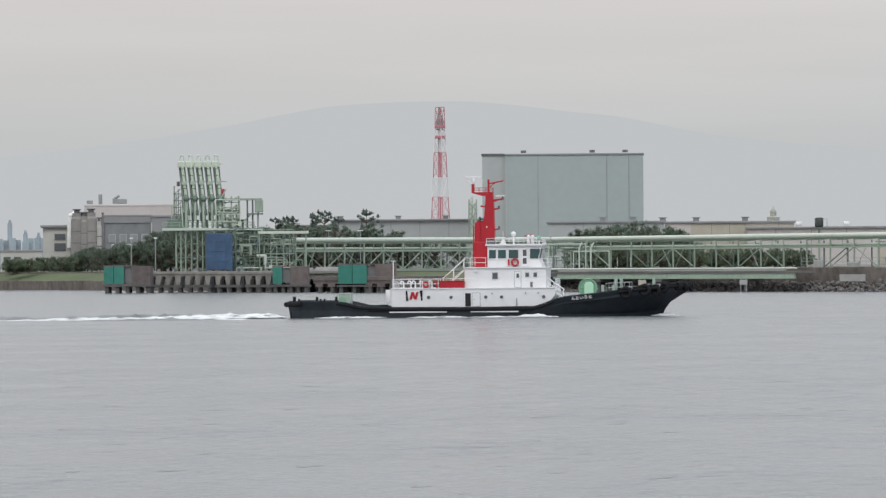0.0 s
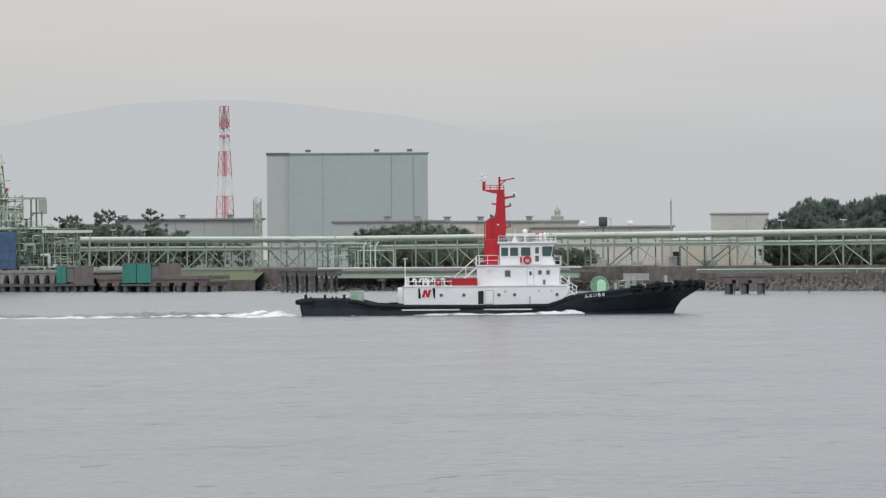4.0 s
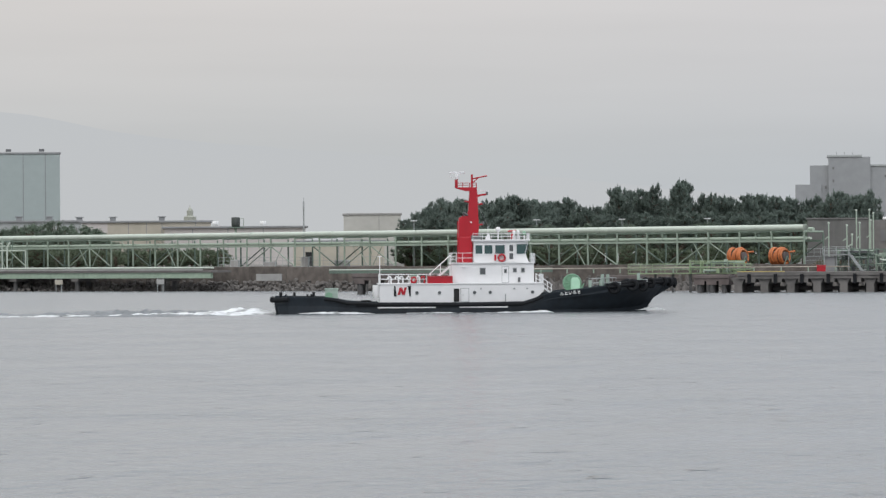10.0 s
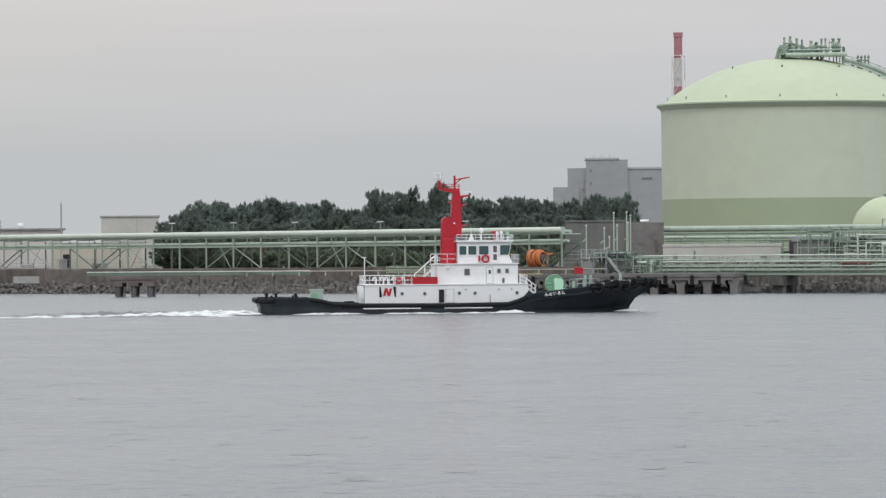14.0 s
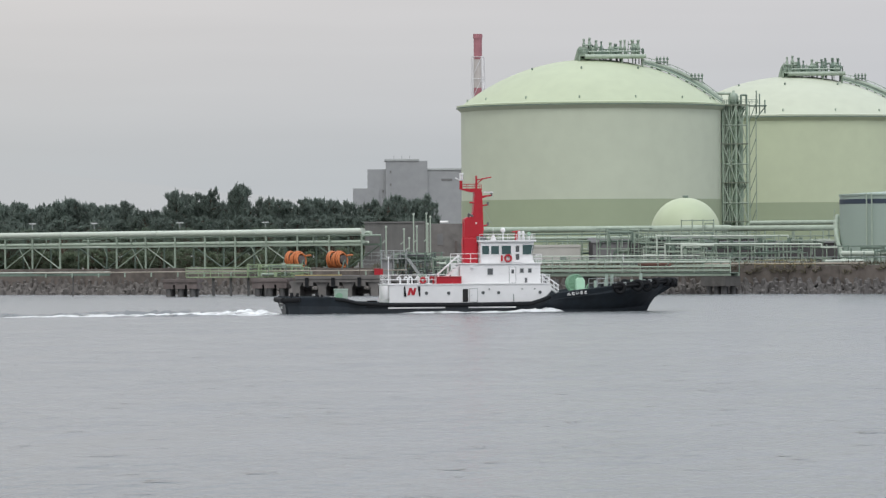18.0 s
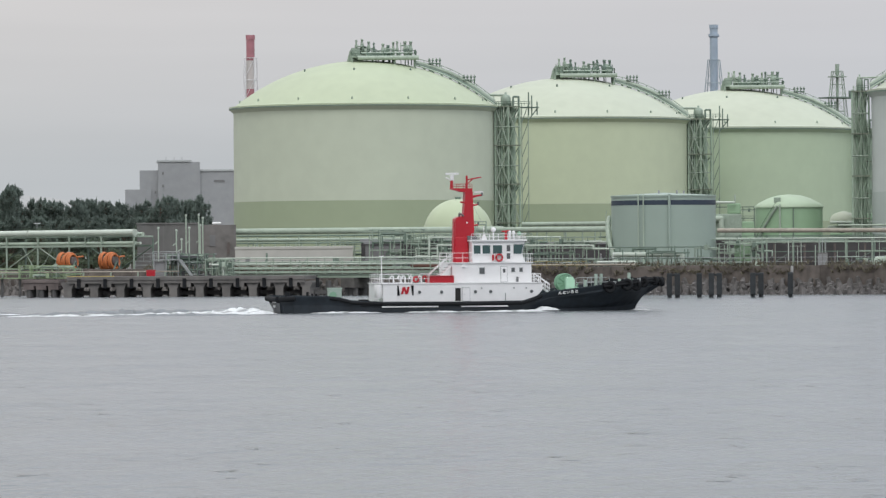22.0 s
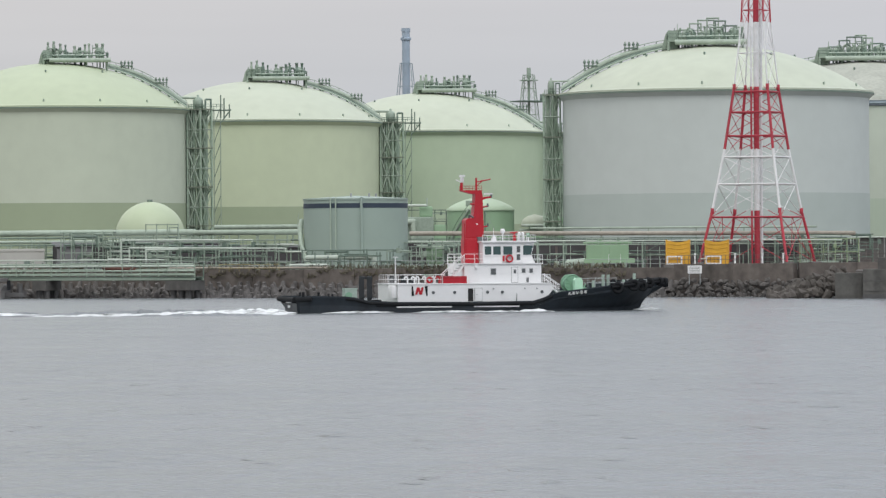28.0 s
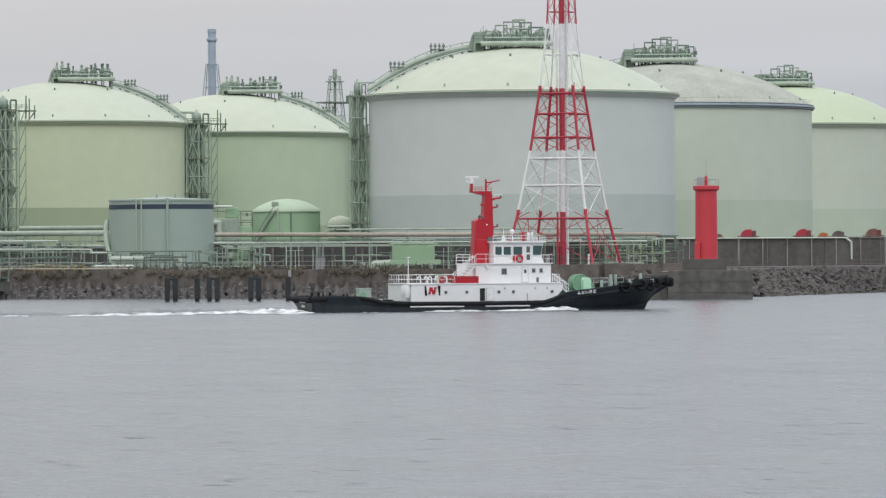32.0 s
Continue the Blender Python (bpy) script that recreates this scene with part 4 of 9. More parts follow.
# no opening here: a black sheet on the wall gives the doorway's shade
block("open_doorway", (-4.85, -4.60, 1.12), (-4.30, -4.54, 2.45), "opening_shade", low_house, "flat black panel for the shade in an open doorway")
d = part("door", box((-4.12, -4.66, 1.12), (-3.35, -4.57, 2.45), 0.03), "ship_white", low_house, "white steel door swung open")
block("door_seal", (-4.17, -4.575, 1.07), (-3.30, -4.55, 2.50), "rail", d)
bar("door_handle", (-4.0, -4.70, 1.8), (-3.85, -4.70, 1.8), 0.025, "rail", d)
block("deck_edge", (-12.5, -4.63, 2.90), (4.2, 4.63, 3.0), "ship_white", low_house)
for x in (-10.9, -2.1, 1.3, 2.6):
    bar("vent_pipe", (x, -4.62, 2.42), (x, -4.56, 2.42), 0.09, "rail", low_house)
bar("drain_pipe", (0.4, -4.62, 1.1), (0.4, -4.62, 1.9), 0.05, "rail", low_house)
# company mark: plain slanted shapes
part("mark_bar", prism([(-10.92, 2.75), (-10.78, 2.75), (-10.66, 1.72), (-10.92, 1.72)], -4.62, -4.56), "rubber", low_house)
part("mark_bar", prism([(-9.5, 2.75), (-9.22, 2.75), (-9.22, 1.72), (-9.36, 1.72)], -4.62, -4.56), "rubber", low_house)
part("mark_shape", prism([(-10.56, 1.85), (-10.36, 2.6), (-10.08, 2.6), (-9.98, 2.2), (-9.86, 2.6), (-9.62, 2.6), (-9.82, 1.85), (-10.1, 1.85),
                          (-10.2, 2.25), (-10.32, 1.85)], -4.61, -4.56), "ship_red", low_house, "red angular company mark")

# second tier
mid_house = part("upper_house", box((-5.0, -3.6, 2.98), (3.36, 3.6, 5.0), 0.06), "ship_white", tug, "white second deckhouse tier")
block("deck_edge", (-5.1, -3.75, 4.98), (3.5, 3.75, 5.08), "ship_white", mid_house)
def window_on(parent, x0, x1, z0, z1, y, name="window"):
    fr = part(name, box((x0, y - 0.05, z0), (x1, y, z1), 0.02), "rail", parent)
    block("glass", (x0 + 0.06, y - 0.075, z0 + 0.06), (x1 - 0.06, y - 0.052, z1 - 0.06), "pane", fr)
    return fr
window_on(mid_house, -2.17, -1.56, 3.85, 4.55, -3.6)
window_on(mid_house, 1.2, 1.62, 4.05, 4.52, -3.6)
window_on(mid_house, 2.04, 2.44, 4.05, 4.52, -3.6)
d = part("door", box((0.13, -3.67, 3.05), (0.76, -3.59, 4.62), 0.03), "ship_white", mid_house, "white steel door with small window")
block("glass", (0.33, -3.70, 4.0), (0.58, -3.66, 4.4), "pane", d)
block("door_seal", (0.08, -3.615, 3.0), (0.81, -3.59, 4.67), "rail", d)
block("door_sill_light", (1.72, -3.66, 3.05), (1.97, -3.6, 3.55), "trim_dark", mid_house)
bar("fog_lamp", (-3.8, -3.9, 4.75), (-3.8, -3.6, 4.75), 0.16, "ship_white", mid_house)
# aft stair up to the bridge deck
st = part("aft_stair", prism([(-5.0, 5.0), (-5.0, 4.75), (-6.9, 3.05), (-7.2, 3.05)], -3.5, -2.6), "ship_white", tug, "white inclined ladder")
for k in range(7):
    u = (k + 0.5) / 7
    block("tread", (-7.1 + 2.0 * u - 0.14, -3.5, 3.05 + 1.9 * u), (-7.1 + 2.0 * u + 0.14, -2.6, 3.12 + 1.9 * u), "rail", st)
for y in (-3.5, -2.6):
    bar("stair_rail", (-7.3, y, 3.9), (-5.0, y, 5.95), 0.04, "ship_white", st)
    for u in (0, 0.5, 1):
        bar("stair_post", (-7.2 + 2.1 * u, y, 3.0 + 1.95 * u), (-7.2 + 2.1 * u, y, 3.95 + 1.95 * u), 0.035, "ship_white", st)

# wheelhouse, sides leaning out towards the roof
wheel = part("wheelhouse", prism([(-2.7, 5.08), (-2.7, 7.25), (2.86, 7.25), (2.56, 5.95), (2.9, 5.08)], -2.6, 2.6), "ship_white", tug, "white wheelhouse with wide tinted windows")
part("roof", box((-2.92, -2.85, 7.25), (3.06, 2.85, 7.42), 0.04), "ship_white", wheel)
for x0, x1 in ((-2.54, -1.84), (-1.62, -0.82), (-0.52, 0.44)):
    fr = part("window", box((x0 - 0.06, -2.66, 5.85), (x1 + 0.06, -2.60, 6.95), 0.03), "ship_white", wheel)
    block("glass", (x0, -2.69, 5.98), (x1, -2.662, 6.84), "window", fr)
fr = part("window", prism([(1.66, 5.95), (1.66, 6.92), (2.72, 6.92), (2.48, 5.95)], -2.68, -2.61), "window", wheel)
part("front_window", prism([(2.6, 5.98), (2.84, 6.95), (2.92, 6.95), (2.68, 5.98)], -2.3, 2.3), "window", wheel)
d = part("door", box((0.76, -2.68, 5.12), (1.46, -2.6, 6.95), 0.03), "ship_white", wheel, "white door with upper and lower glass")
block("glass", (0.92, -2.71, 6.2), (1.3, -2.685, 6.85), "pane", d)
block("glass", (0.92, -2.71, 5.4), (1.3, -2.685, 6.0), "pane", d)
for x in (-2.65, -1.73, -0.67, 0.6, 1.56):
    block("mullion", (x - 0.05, -2.67, 5.1), (x + 0.05, -2.61, 7.2), "ship_white", wheel)
# lifebuoy and its light
bm = tyre_mesh(0.33, 0.1, 24, 8)
bmesh.ops.translate(bm, verts=bm.verts, vec=(0.12, -2.78, 5.55))
lb = part("lifebuoy", bm, "ship_red", tug, "red and white ring lifebuoy on the bridge side", smooth=True)
for k in range(4):
    a = math.pi / 4 + k * math.pi / 2
    block("white_band", (0.12 + 0.33 * math.cos(a) - 0.03, -2.89, 5.55 + 0.33 * math.sin(a) - 0.03), (0.15 + 0.33 * math.cos(a), -2.66, 5.55 + 0.33 * math.sin(a) + 0.03), "ship_white", lb)
block("buoy_light", (-0.62, -2.86, 5.27), (-0.44, -2.6, 5.86), "ship_red", tug)
# bridge deck rails and roof rails
rails = new("bridge_rail")
rails.parent = tug
railing("rail", [(-5.0, -3.7, 5.05), (-2.8, -3.7, 5.05)], 1.0, "ship_white", rails, 0.026, 0.9, 2)
railing("rail", [(2.95, -3.7, 5.05), (3.45, -3.7, 5.05), (3.45, 3.7, 5.05)], 0.9, "ship_white", rails, 0.026, 1.0, 2)
railing("rail", [(-5.0, 3.7, 5.05), (-2.8, 3.7, 5.05)], 1.0, "ship_white", rails, 0.035, 0.8, 3)
roof_rails = new("roof_rail")
roof_rails.parent = tug
railing("rail", [(-2.8, -2.7, 7.42), (2.96, -2.7, 7.42), (2.96, 2.7, 7.42), (-2.8, 2.7, 7.42)], 0.6, "ship_white", roof_rails, 0.024, 0.9, 2)
low_rails = new("deck_rail")
low_rails.parent = tug
railing("rail", [(-7.6, -4.5, 2.95), (-12.3, -4.5, 2.95), (-12.3, 4.5, 2.95), (-5.1, 4.5, 2.95)], 0.95, "ship_white", low_rails, 0.022, 1.0, 2)
railing("rail", [(4.3, -3.6, 2.95), (4.3, 3.6, 2.95)], 0.9, "ship_white", low_rails, 0.03, 1.2, 3)
# forward stair from the house to the foredeck
fs = part("fore_stair", prism([(3.55, 3.0), (3.8, 3.0), (5.25, 1.9), (4.95, 1.9)], -4.1, -3.4), "ship_white", tug, "white ladder to the foredeck")
for y in (-4.15, -3.4):
    bar("stair_rail", (3.5, y, 3.95), (5.2, y, 2.75), 0.04, "ship_white", fs)
    bar("stair_rail", (3.5, y, 3.5), (5.2, y, 2.3), 0.028, "ship_white", fs)
    for u in (0, 0.4, 0.75, 1):
        bar("stair_post", (3.55 + 1.55 * u, y, 3.0 - 1.0 * u), (3.55 + 1.55 * u, y, 3.95 - 1.2 * u), 0.035, "ship_white", fs)

# gear on the wheelhouse roof
def sphere(c, r, sx=1, n=12):
    bm = bmesh.new()
    bmesh.ops.create_uvsphere(bm, u_segments=n, v_segments=max(8, n // 2), radius=r)
    bmesh.ops.scale(bm, verts=bm.verts, vec=(sx, sx, 1))
    bmesh.ops.translate(bm, verts=bm.verts, vec=c)
    return bm
dome = part("antenna_dome", sphere((-0.15, -1.0, 8.45), 0.27), "ship_white", tug, smooth=True)
bar("dome_post", (-0.15, -1.0, 7.4), (-0.15, -1.0, 8.3), 0.07, "ship_white", dome)
bar("whip_aerial", (-1.2, -1.2, 7.4), (-1.2, -1.2, 8.75), 0.03, "ship_white", tug)
part("horn_stand", prism([(-1.5, 7.42), (-0.9, 7.42), (-1.1, 8.0), (-1.25, 8.0)], -1.4, -1.1), "ship_white", tug)
mon = part("fire_monitor", box((1.22, -0.2, 7.42), (1.52, 0.1, 8.0), 0.04), "ship_red", tug, "red water monitor on the roof")
bar("barrel", (0.9, -0.05, 8.26), (1.75, -0.05, 8.36), 0.07, "ship_red", mon)
bar("stand", (1.37, -0.05, 7.95), (1.37, -0.05, 8.38), 0.1, "ship_red", mon)
sl = part("search_light", sphere((2.5, -1.4, 8.05), 0.22), "ship_green", tug, smooth=True)
bar("lamp_post", (2.5, -1.4, 7.4), (2.5, -1.4, 7.9), 0.06, "ship_white", sl)
for x in (1.45, 1.85):
    part("roof_ventilator", lathe([(0.2, 7.42), (0.11, 8.0), (0.17, 8.08), (0.15, 8.3), (0.02, 8.36)], 12), "ship_white", tug, smooth=True).location = (x, -1.7, 0)
part("roof_box", box((-2.9, -1.2, 7.42), (-1.9, 0.2, 7.85), 0.05), "trim_dark", tug)

# red funnel with the mast on it
FUN = prism([(-4.1, 5.08), (-4.0, 9.3), (-3.9, 9.6), (-3.5, 9.8), (-3.3, 9.95), (-3.16, 10.4), (-3.02, 12.2), (-3.1, 12.6), (-2.28, 12.6), (-2.22, 12.2), (-2.1, 8.6), (-2.2, 7.4), (-2.75, 7.3), (-2.75, 5.08)], -0.62, 0.62)
funnel = part("funnel", FUN, "ship_red", tug, "tall red combined funnel and mast")
part("funnel_casing", box((-4.22, -1.0, 5.06), (-2.76, 1.0, 7.7), 0.12), "ship_red", funnel)
part("exhaust", prism([(-4.24, 5.3), (-4.12, 9.62), (-3.75, 9.85), (-3.6, 9.7), (-3.6, 5.3)], -0.85, 0.85), "ship_red", funnel)
bar("exhaust_pipe", (-3.6, -0.3, 9.6), (-3.62, -0.3, 10.15), 0.12, "trim_dark", funnel)
part("mast_platform", prism([(-4.45, 12.78), (-4.45, 12.7), (-3.4, 12.4), (-2.5, 12.4), (-2.25, 12.7), (-2.25, 12.78)], -0.65, 0.65), "ship_red", funnel)
for y in (-0.62, 0.62):
    railing("rail", [(-4.4, y, 12.78), (-2.3, y, 12.78)], 0.45, "ship_red", funnel, 0.022, 0.7, 2)
bar("radar_post", (-4.35, 0, 12.7), (-4.35, 0, 13.6), 0.16, "ship_red", funnel)
bar("radar_base", (-4.3, 0, 13.6), (-4.3, 0, 14.15), 0.2, "ship_white", funnel)
bar("camera_arm", (-4.95, 0, 13.9), (-4.3, 0, 13.55), 0.06, "ship_white", funnel)
radar = part("radar_scanner", box((-0.85, -0.09, 0), (0.85, 0.09, 0.22), 0.04), "ship_white", tug, "white rotating radar bar")
bar("head_post", (-2.75, 0, 12.7), (-2.75, 0, 14.1), 0.11, "ship_red", funnel)
bar("yard_arm", (-2.8, 0, 13.65), (-1.2, 0, 13.95), 0.07, "ship_red", funnel)
bar("yard_brace", (-2.75, 0, 13.2), (-2.1, 0, 13.75), 0.05, "ship_red", funnel)
for z, x1 in ((12.05, -1.25), (11.1, -1.65), (9.0, -1.65)):
    bar("lamp_arm", (-2.5, -0.5, z - 0.15), (x1, -0.5, z), 0.09, "ship_red", funnel)
    o = bar("nav_lamp", (x1, -0.5, z - 0.05), (x1, -0.5, z + 0.28), 0.11, "trim_dark", funnel)
part("second_radar", box((-2.0, -0.35, 12.32), (-1.05, -0.2, 12.46), 0.02), "ship_white", funnel)
part("lower_shelf", prism([(-2.4, 12.0), (-2.4, 11.7), (-1.3, 12.05), (-1.3, 12.15)], -0.6, 0.6), "ship_red", funnel)
bar("lamp_arm", (-3.1, -0.5, 11.3), (-3.55, -0.5, 11.35), 0.09, "ship_red", funnel)
bar("lamp_arm", (-3.2, -0.6, 9.9), (-3.7, -0.6, 10.2), 0.11, "trim_dark", funnel)
bar("stay_wire", (-2.2, -0.5, 11.0), (-0.6, -1.5, 7.6), 0.012, "rail", funnel)
bar("side_pipe", (-4.3, -0.9, 5.1), (-4.25, -0.9, 9.3), 0.06, "ship_red", funnel)
bar("ladder_lamp", (-2.9, -0.78, 9.2), (-2.9, -0.86, 9.2), 0.09, "ship_white", funnel)

# deck gear aft of the house
rb = part("red_locker", box((-7.5, -4.5, 2.98), (-4.95, -2.6, 3.66), 0.08), "ship_red", tug, "red rescue gear locker")
part("locker_lid", box((-7.55, -4.55, 3.66), (-4.95, -2.55, 3.74), 0.03), "ship_red", rb)
for x, c in ((-11.2, "ship_white"), (-10.45, "ship_white"), (-10.0, "ship_white"), (-9.25, "ship_white"), (-8.3, "ship_white"), (-7.8, "ship_red")):
    hood = bmesh.new()
    last = Vector((x, -3.95, 2.95))
    for i in range(8):
        a = math.pi * 1.08 * i / 7
        limb = Vector((x - 0.16 * (1 - math.cos(a)), -3.95, 3.55 + 0.16 * math.sin(a)))
        limb_into(hood, last, limb, 0.085, 0.085, 8)
        last = limb
    limb_into(hood, last, last - Vector((0, 0, 0.1)), 0.09, 0.12, 8)
    part("vent_gooseneck", hood, c, tug, smooth=True)
bm = tyre_mesh(0.26, 0.1, 18, 6)
bmesh.ops.translate(bm, verts=bm.verts, vec=(-8.9, -4.2, 3.36))
reel = part("hose_coil", bm, "ship_red", tug, "coiled red fire hose", smooth=True)
bar("coil_post", (-8.9, -4.1, 2.95), (-8.9, -4.1, 3.5), 0.05, "ship_white", reel)
gb = part("deck_box", box((-9.2, -3.8, 2.98), (-8.5, -3.0, 3.9), 0.05), "ship_grey", tug)
part("box_lid", box((-9.27, -3.87, 3.85), (-8.43, -2.93, 3.95), 0.02), "ship_green", gb)
bar("stern_light_pole", (-12.33, -3.2, 2.95), (-12.33, -3.2, 5.8), 0.05, "ship_white", tug)
block("pole_yard", (-12.58, -3.25, 5.74), (-12.08, -3.15, 5.81), "ship_white", tug)
bar("life_raft", (-12.7, -4.0, 1.5), (-12.7, -4.0, 2.85), 0.36, "ship_white", tug, shape="pipe")
bar("life_raft", (-12.7, -3.0, 1.5), (-12.7, -3.0, 2.85), 0.36, "ship_white", tug, shape="pipe")
# aft deck winch box, bitts, hook
aw = part("capstan_box", box((-17.9, -3.9, 1.1), (-16.6, -2.6, 2.5), 0.06), "ship_grey", tug, "grey-green capstan box on the aft deck")
part("box_top", box((-17.95, -3.95, 2.42), (-16.55, -2.55, 2.56), 0.02), "ship_grey", aw)
bar("drum", (-17.5, -4.0, 1.75), (-17.5, -3.85, 1.75), 0.4, "ship_green", aw, shape="pipe")
bar("drum", (-16.9, -4.0, 1.75), (-16.9, -3.85, 1.75), 0.3, "ship_grey", aw, shape="pipe")
for x in (-22.4, -21.9, -19.7, -19.3):
    b = bar("bitt", (x, -4.2, 1.2), (x, -4.2, 1.98 if x > -22 else 2.2), 0.1 if x > -22 else 0.16, "rubber", tug)
for x in (-21.0, -19.0):
    bar("bitt", (x, 3.9, 1.2), (x, 3.9, 2.1), 0.14, "rubber", tug)
tow = part("towing_hook", box((-14.2, -0.6, 0.3), (-13.2, 0.6, 1.3), 0.1), "rubber", tug)
bar("hook_arm", (-14.9, 0, 1.1), (-14.0, 0, 1.1), 0.1, "rubber", tow)
# green hawser winch on the foredeck
bm = bmesh.new()
bmesh.ops.create_cone(bm, cap_ends=True, segments=32, radius1=0.92, radius2=0.92, depth=0.16)
bmesh.ops.rotate(bm, verts=bm.verts, cent=(0, 0, 0), matrix=Matrix.Rotation(radians(90), 3, 'X'))
disc = bm.copy()
bmesh.ops.translate(bm, verts=bm.verts, vec=(7.42, -1.0, 2.92))
bmesh.ops.translate(disc, verts=disc.verts, vec=(7.42, 0.3, 2.92))
winch = part("winch", bm, "ship_green", tug, "bright green hawser winch on the foredeck")
part("flange", disc, "ship_green", winch)
bar("drum", (7.42, -1.0, 2.92), (7.42, 0.3, 2.92), 0.7, "hawser", winch, shape="pipe", label="wound pale hawser")
part("gear_case", prism([(7.2, 1.8), (7.2, 3.25), (7.4, 3.5), (7.85, 3.5), (8.08, 3.2), (8.08, 1.8)], -2.9, -2.0), "winch_pale", winch)
bar("brake_lever", (8.15, -2.4, 2.2), (8.5, -2.4, 2.85), 0.06, "ship_green", winch)
part("brake_box", box((8.1, -2.8, 1.8), (8.55, -2.1, 2.45), 0.06), "ship_green", winch)
part("winch_bed", box((6.7, -2.0, 1.6), (9.0, 1.4, 2.1), 0.05), "ship_green", winch)
for k in range(10):
    a = 2 * math.pi * k / 10
    bar("spoke", (7.42, -1.11, 2.92), (7.42 + 0.85 * math.cos(a), -1.11, 2.92 + 0.85 * math.sin(a)), 0.05, "ship_green", winch)
bm = tyre_mesh(0.89, 0.06, 28, 6)
bmesh.ops.translate(bm, verts=bm.verts, vec=(7.42, -1.12, 2.92))
part("rim", bm, "ship_green", winch)
# bitts and fairleads on the bow
for x, y, hgt in ((9.1, -3.3, 0.75), (10.4, -2.5, 1.35), (10.95, -2.5, 1.35), (10.2, -3.3, 0.75), (14.2, -1.2, 1.45), (14.6, -0.8, 0.8), (13.6, 0.8, 0.8)):
    b = bar("bow_bitt", (x, y, 2.0), (x, y, 2.45 + hgt), 0.17, "ship_grey", tug)
    if hgt < 0.8 and y < -3:
        for z in (2.75, 3.1):
            ring = tyre_mesh(0.16, 0.05, 14, 6)
            bmesh.ops.translate(ring, verts=ring.verts, vec=(x, y - 0.22, z))
            part("chain_ring", ring, "ship_white", b)
for y in (-1.0, 1.0):
    railing("rail", [(9.4, y * 2.9, 2.4), (11.8, y * 2.6, 2.5)], 0.95, "rail", low_rails, 0.03, 0.8, 2)

# foam of the bow wave, along the side, and the white wake astern
def foam_heap(length, width, height, seed, taper=0.8):
    """A low uneven heap of broken white water, thin at both ends."""
    rnd = random.Random(seed)
    bm = bmesh.new()
    nx, ny = max(10, int(length * 4)), 9
    rows = []
    for i in range(nx + 1):
        u = i / nx
        env = (math.sin(math.pi * min(1, u / taper * 0.5 if u < taper else 0.5 + 0.5 * (u - taper) / (1 - taper)))) ** 0.8
        row = []
        for j in range(ny + 1):
            v = j / ny * 2 - 1
            n1 = noise.noise((u * length * 0.9 + seed, v * 1.7, seed * 0.37))
            n2 = noise.noise((u * length * 3.1, v * 4.0 + seed, 1.7))
            z = height * env * max(0.0, 1 - v * v) * (0.7 + 0.55 * n1 + 0.35 * n2) - 0.04
            row.append(bm.verts.new((u * length, v * width * (0.35 + 0.65 * env) + 0.2 * n1, z)))
        rows.append(row)
    for a, b in zip(rows, rows[1:]):
        for j in range(ny):
            bm.faces.new((a[j], b[j], b[j + 1], a[j + 1]))
    return bm


SPRAY = []
for name, x, y, L, w, h, seed, tp in (("bow_wave", -2.6, -5.2, 8.0, 0.7, 0.26, 3, 0.75), ("side_foam", -20.5, -5.0, 8.0, 0.45, 0.24, 5, 0.5),
                                      ("side_foam", -11.5, -5.0, 9.5, 0.4, 0.25, 7, 0.5), ("bow_wave", -1.2, 5.1, 5.4, 0.7, 0.8, 9, 0.55),
                                      ("side_foam", -4.2, -5.2, 5.5, 0.5, 0.2, 12, 0.6), ("bow_spray", 0.6, -5.2, 3.2, 0.45, 0.42, 31, 0.6), ("bow_spray", 3.0, -4.9, 2.8, 0.45, 0.5, 37, 0.6), ("bow_spray", 13.6, -1.9, 3.0, 0.3, 0.3, 39, 0.6),
                                      ("wake_crest", -40.5, -4.0, 17.5, 4.0, 0.5, 11, 0.8), ("wake_crest", -38.0, -12.0, 13.0, 3.0, 0.34, 13, 0.75), ("wake_crest", -32.5, -1.0, 9.3, 3.0, 0.62, 14, 0.7),
                                      ("wake_trail", -52.0, -10.0, 17.0, 1.8, 0.3, 17, 0.6), ("wake_trail", -68.0, -8.0, 18.0, 1.8, 0.4, 19, 0.5),
                                      ("wake_trail", -90.0, -9.0, 24.0, 1.6, 0.32, 23, 0.5), ("wake_trail", -118.0, -7.0, 30.0, 1.4, 0.2, 29, 0.5)):
    bm = foam_heap(L, w, h, seed, tp)
    o = part(name, bm, "foam", tug, "broken white foam", smooth=True)
    o.matrix_basis = pose(x, y, 0)
    SPRAY.append((o, x, y, seed))


# smooth swell left by the stern
for x, y, L, w, h, seed in ((-52.0, -2.0, 27.0, 2.0, 0.6, 41), (-74.0, -3.0, 28.0, 2.2, 0.55, 43), (-44.0, -15.0, 17.0, 1.2, 0.3, 44)):
    o = part("wake_swell", foam_heap(L, w, h, seed, 0.6), "water", tug, "smooth grey swell of the wake", smooth=True)
    o.matrix_basis = pose(x, y, 0)


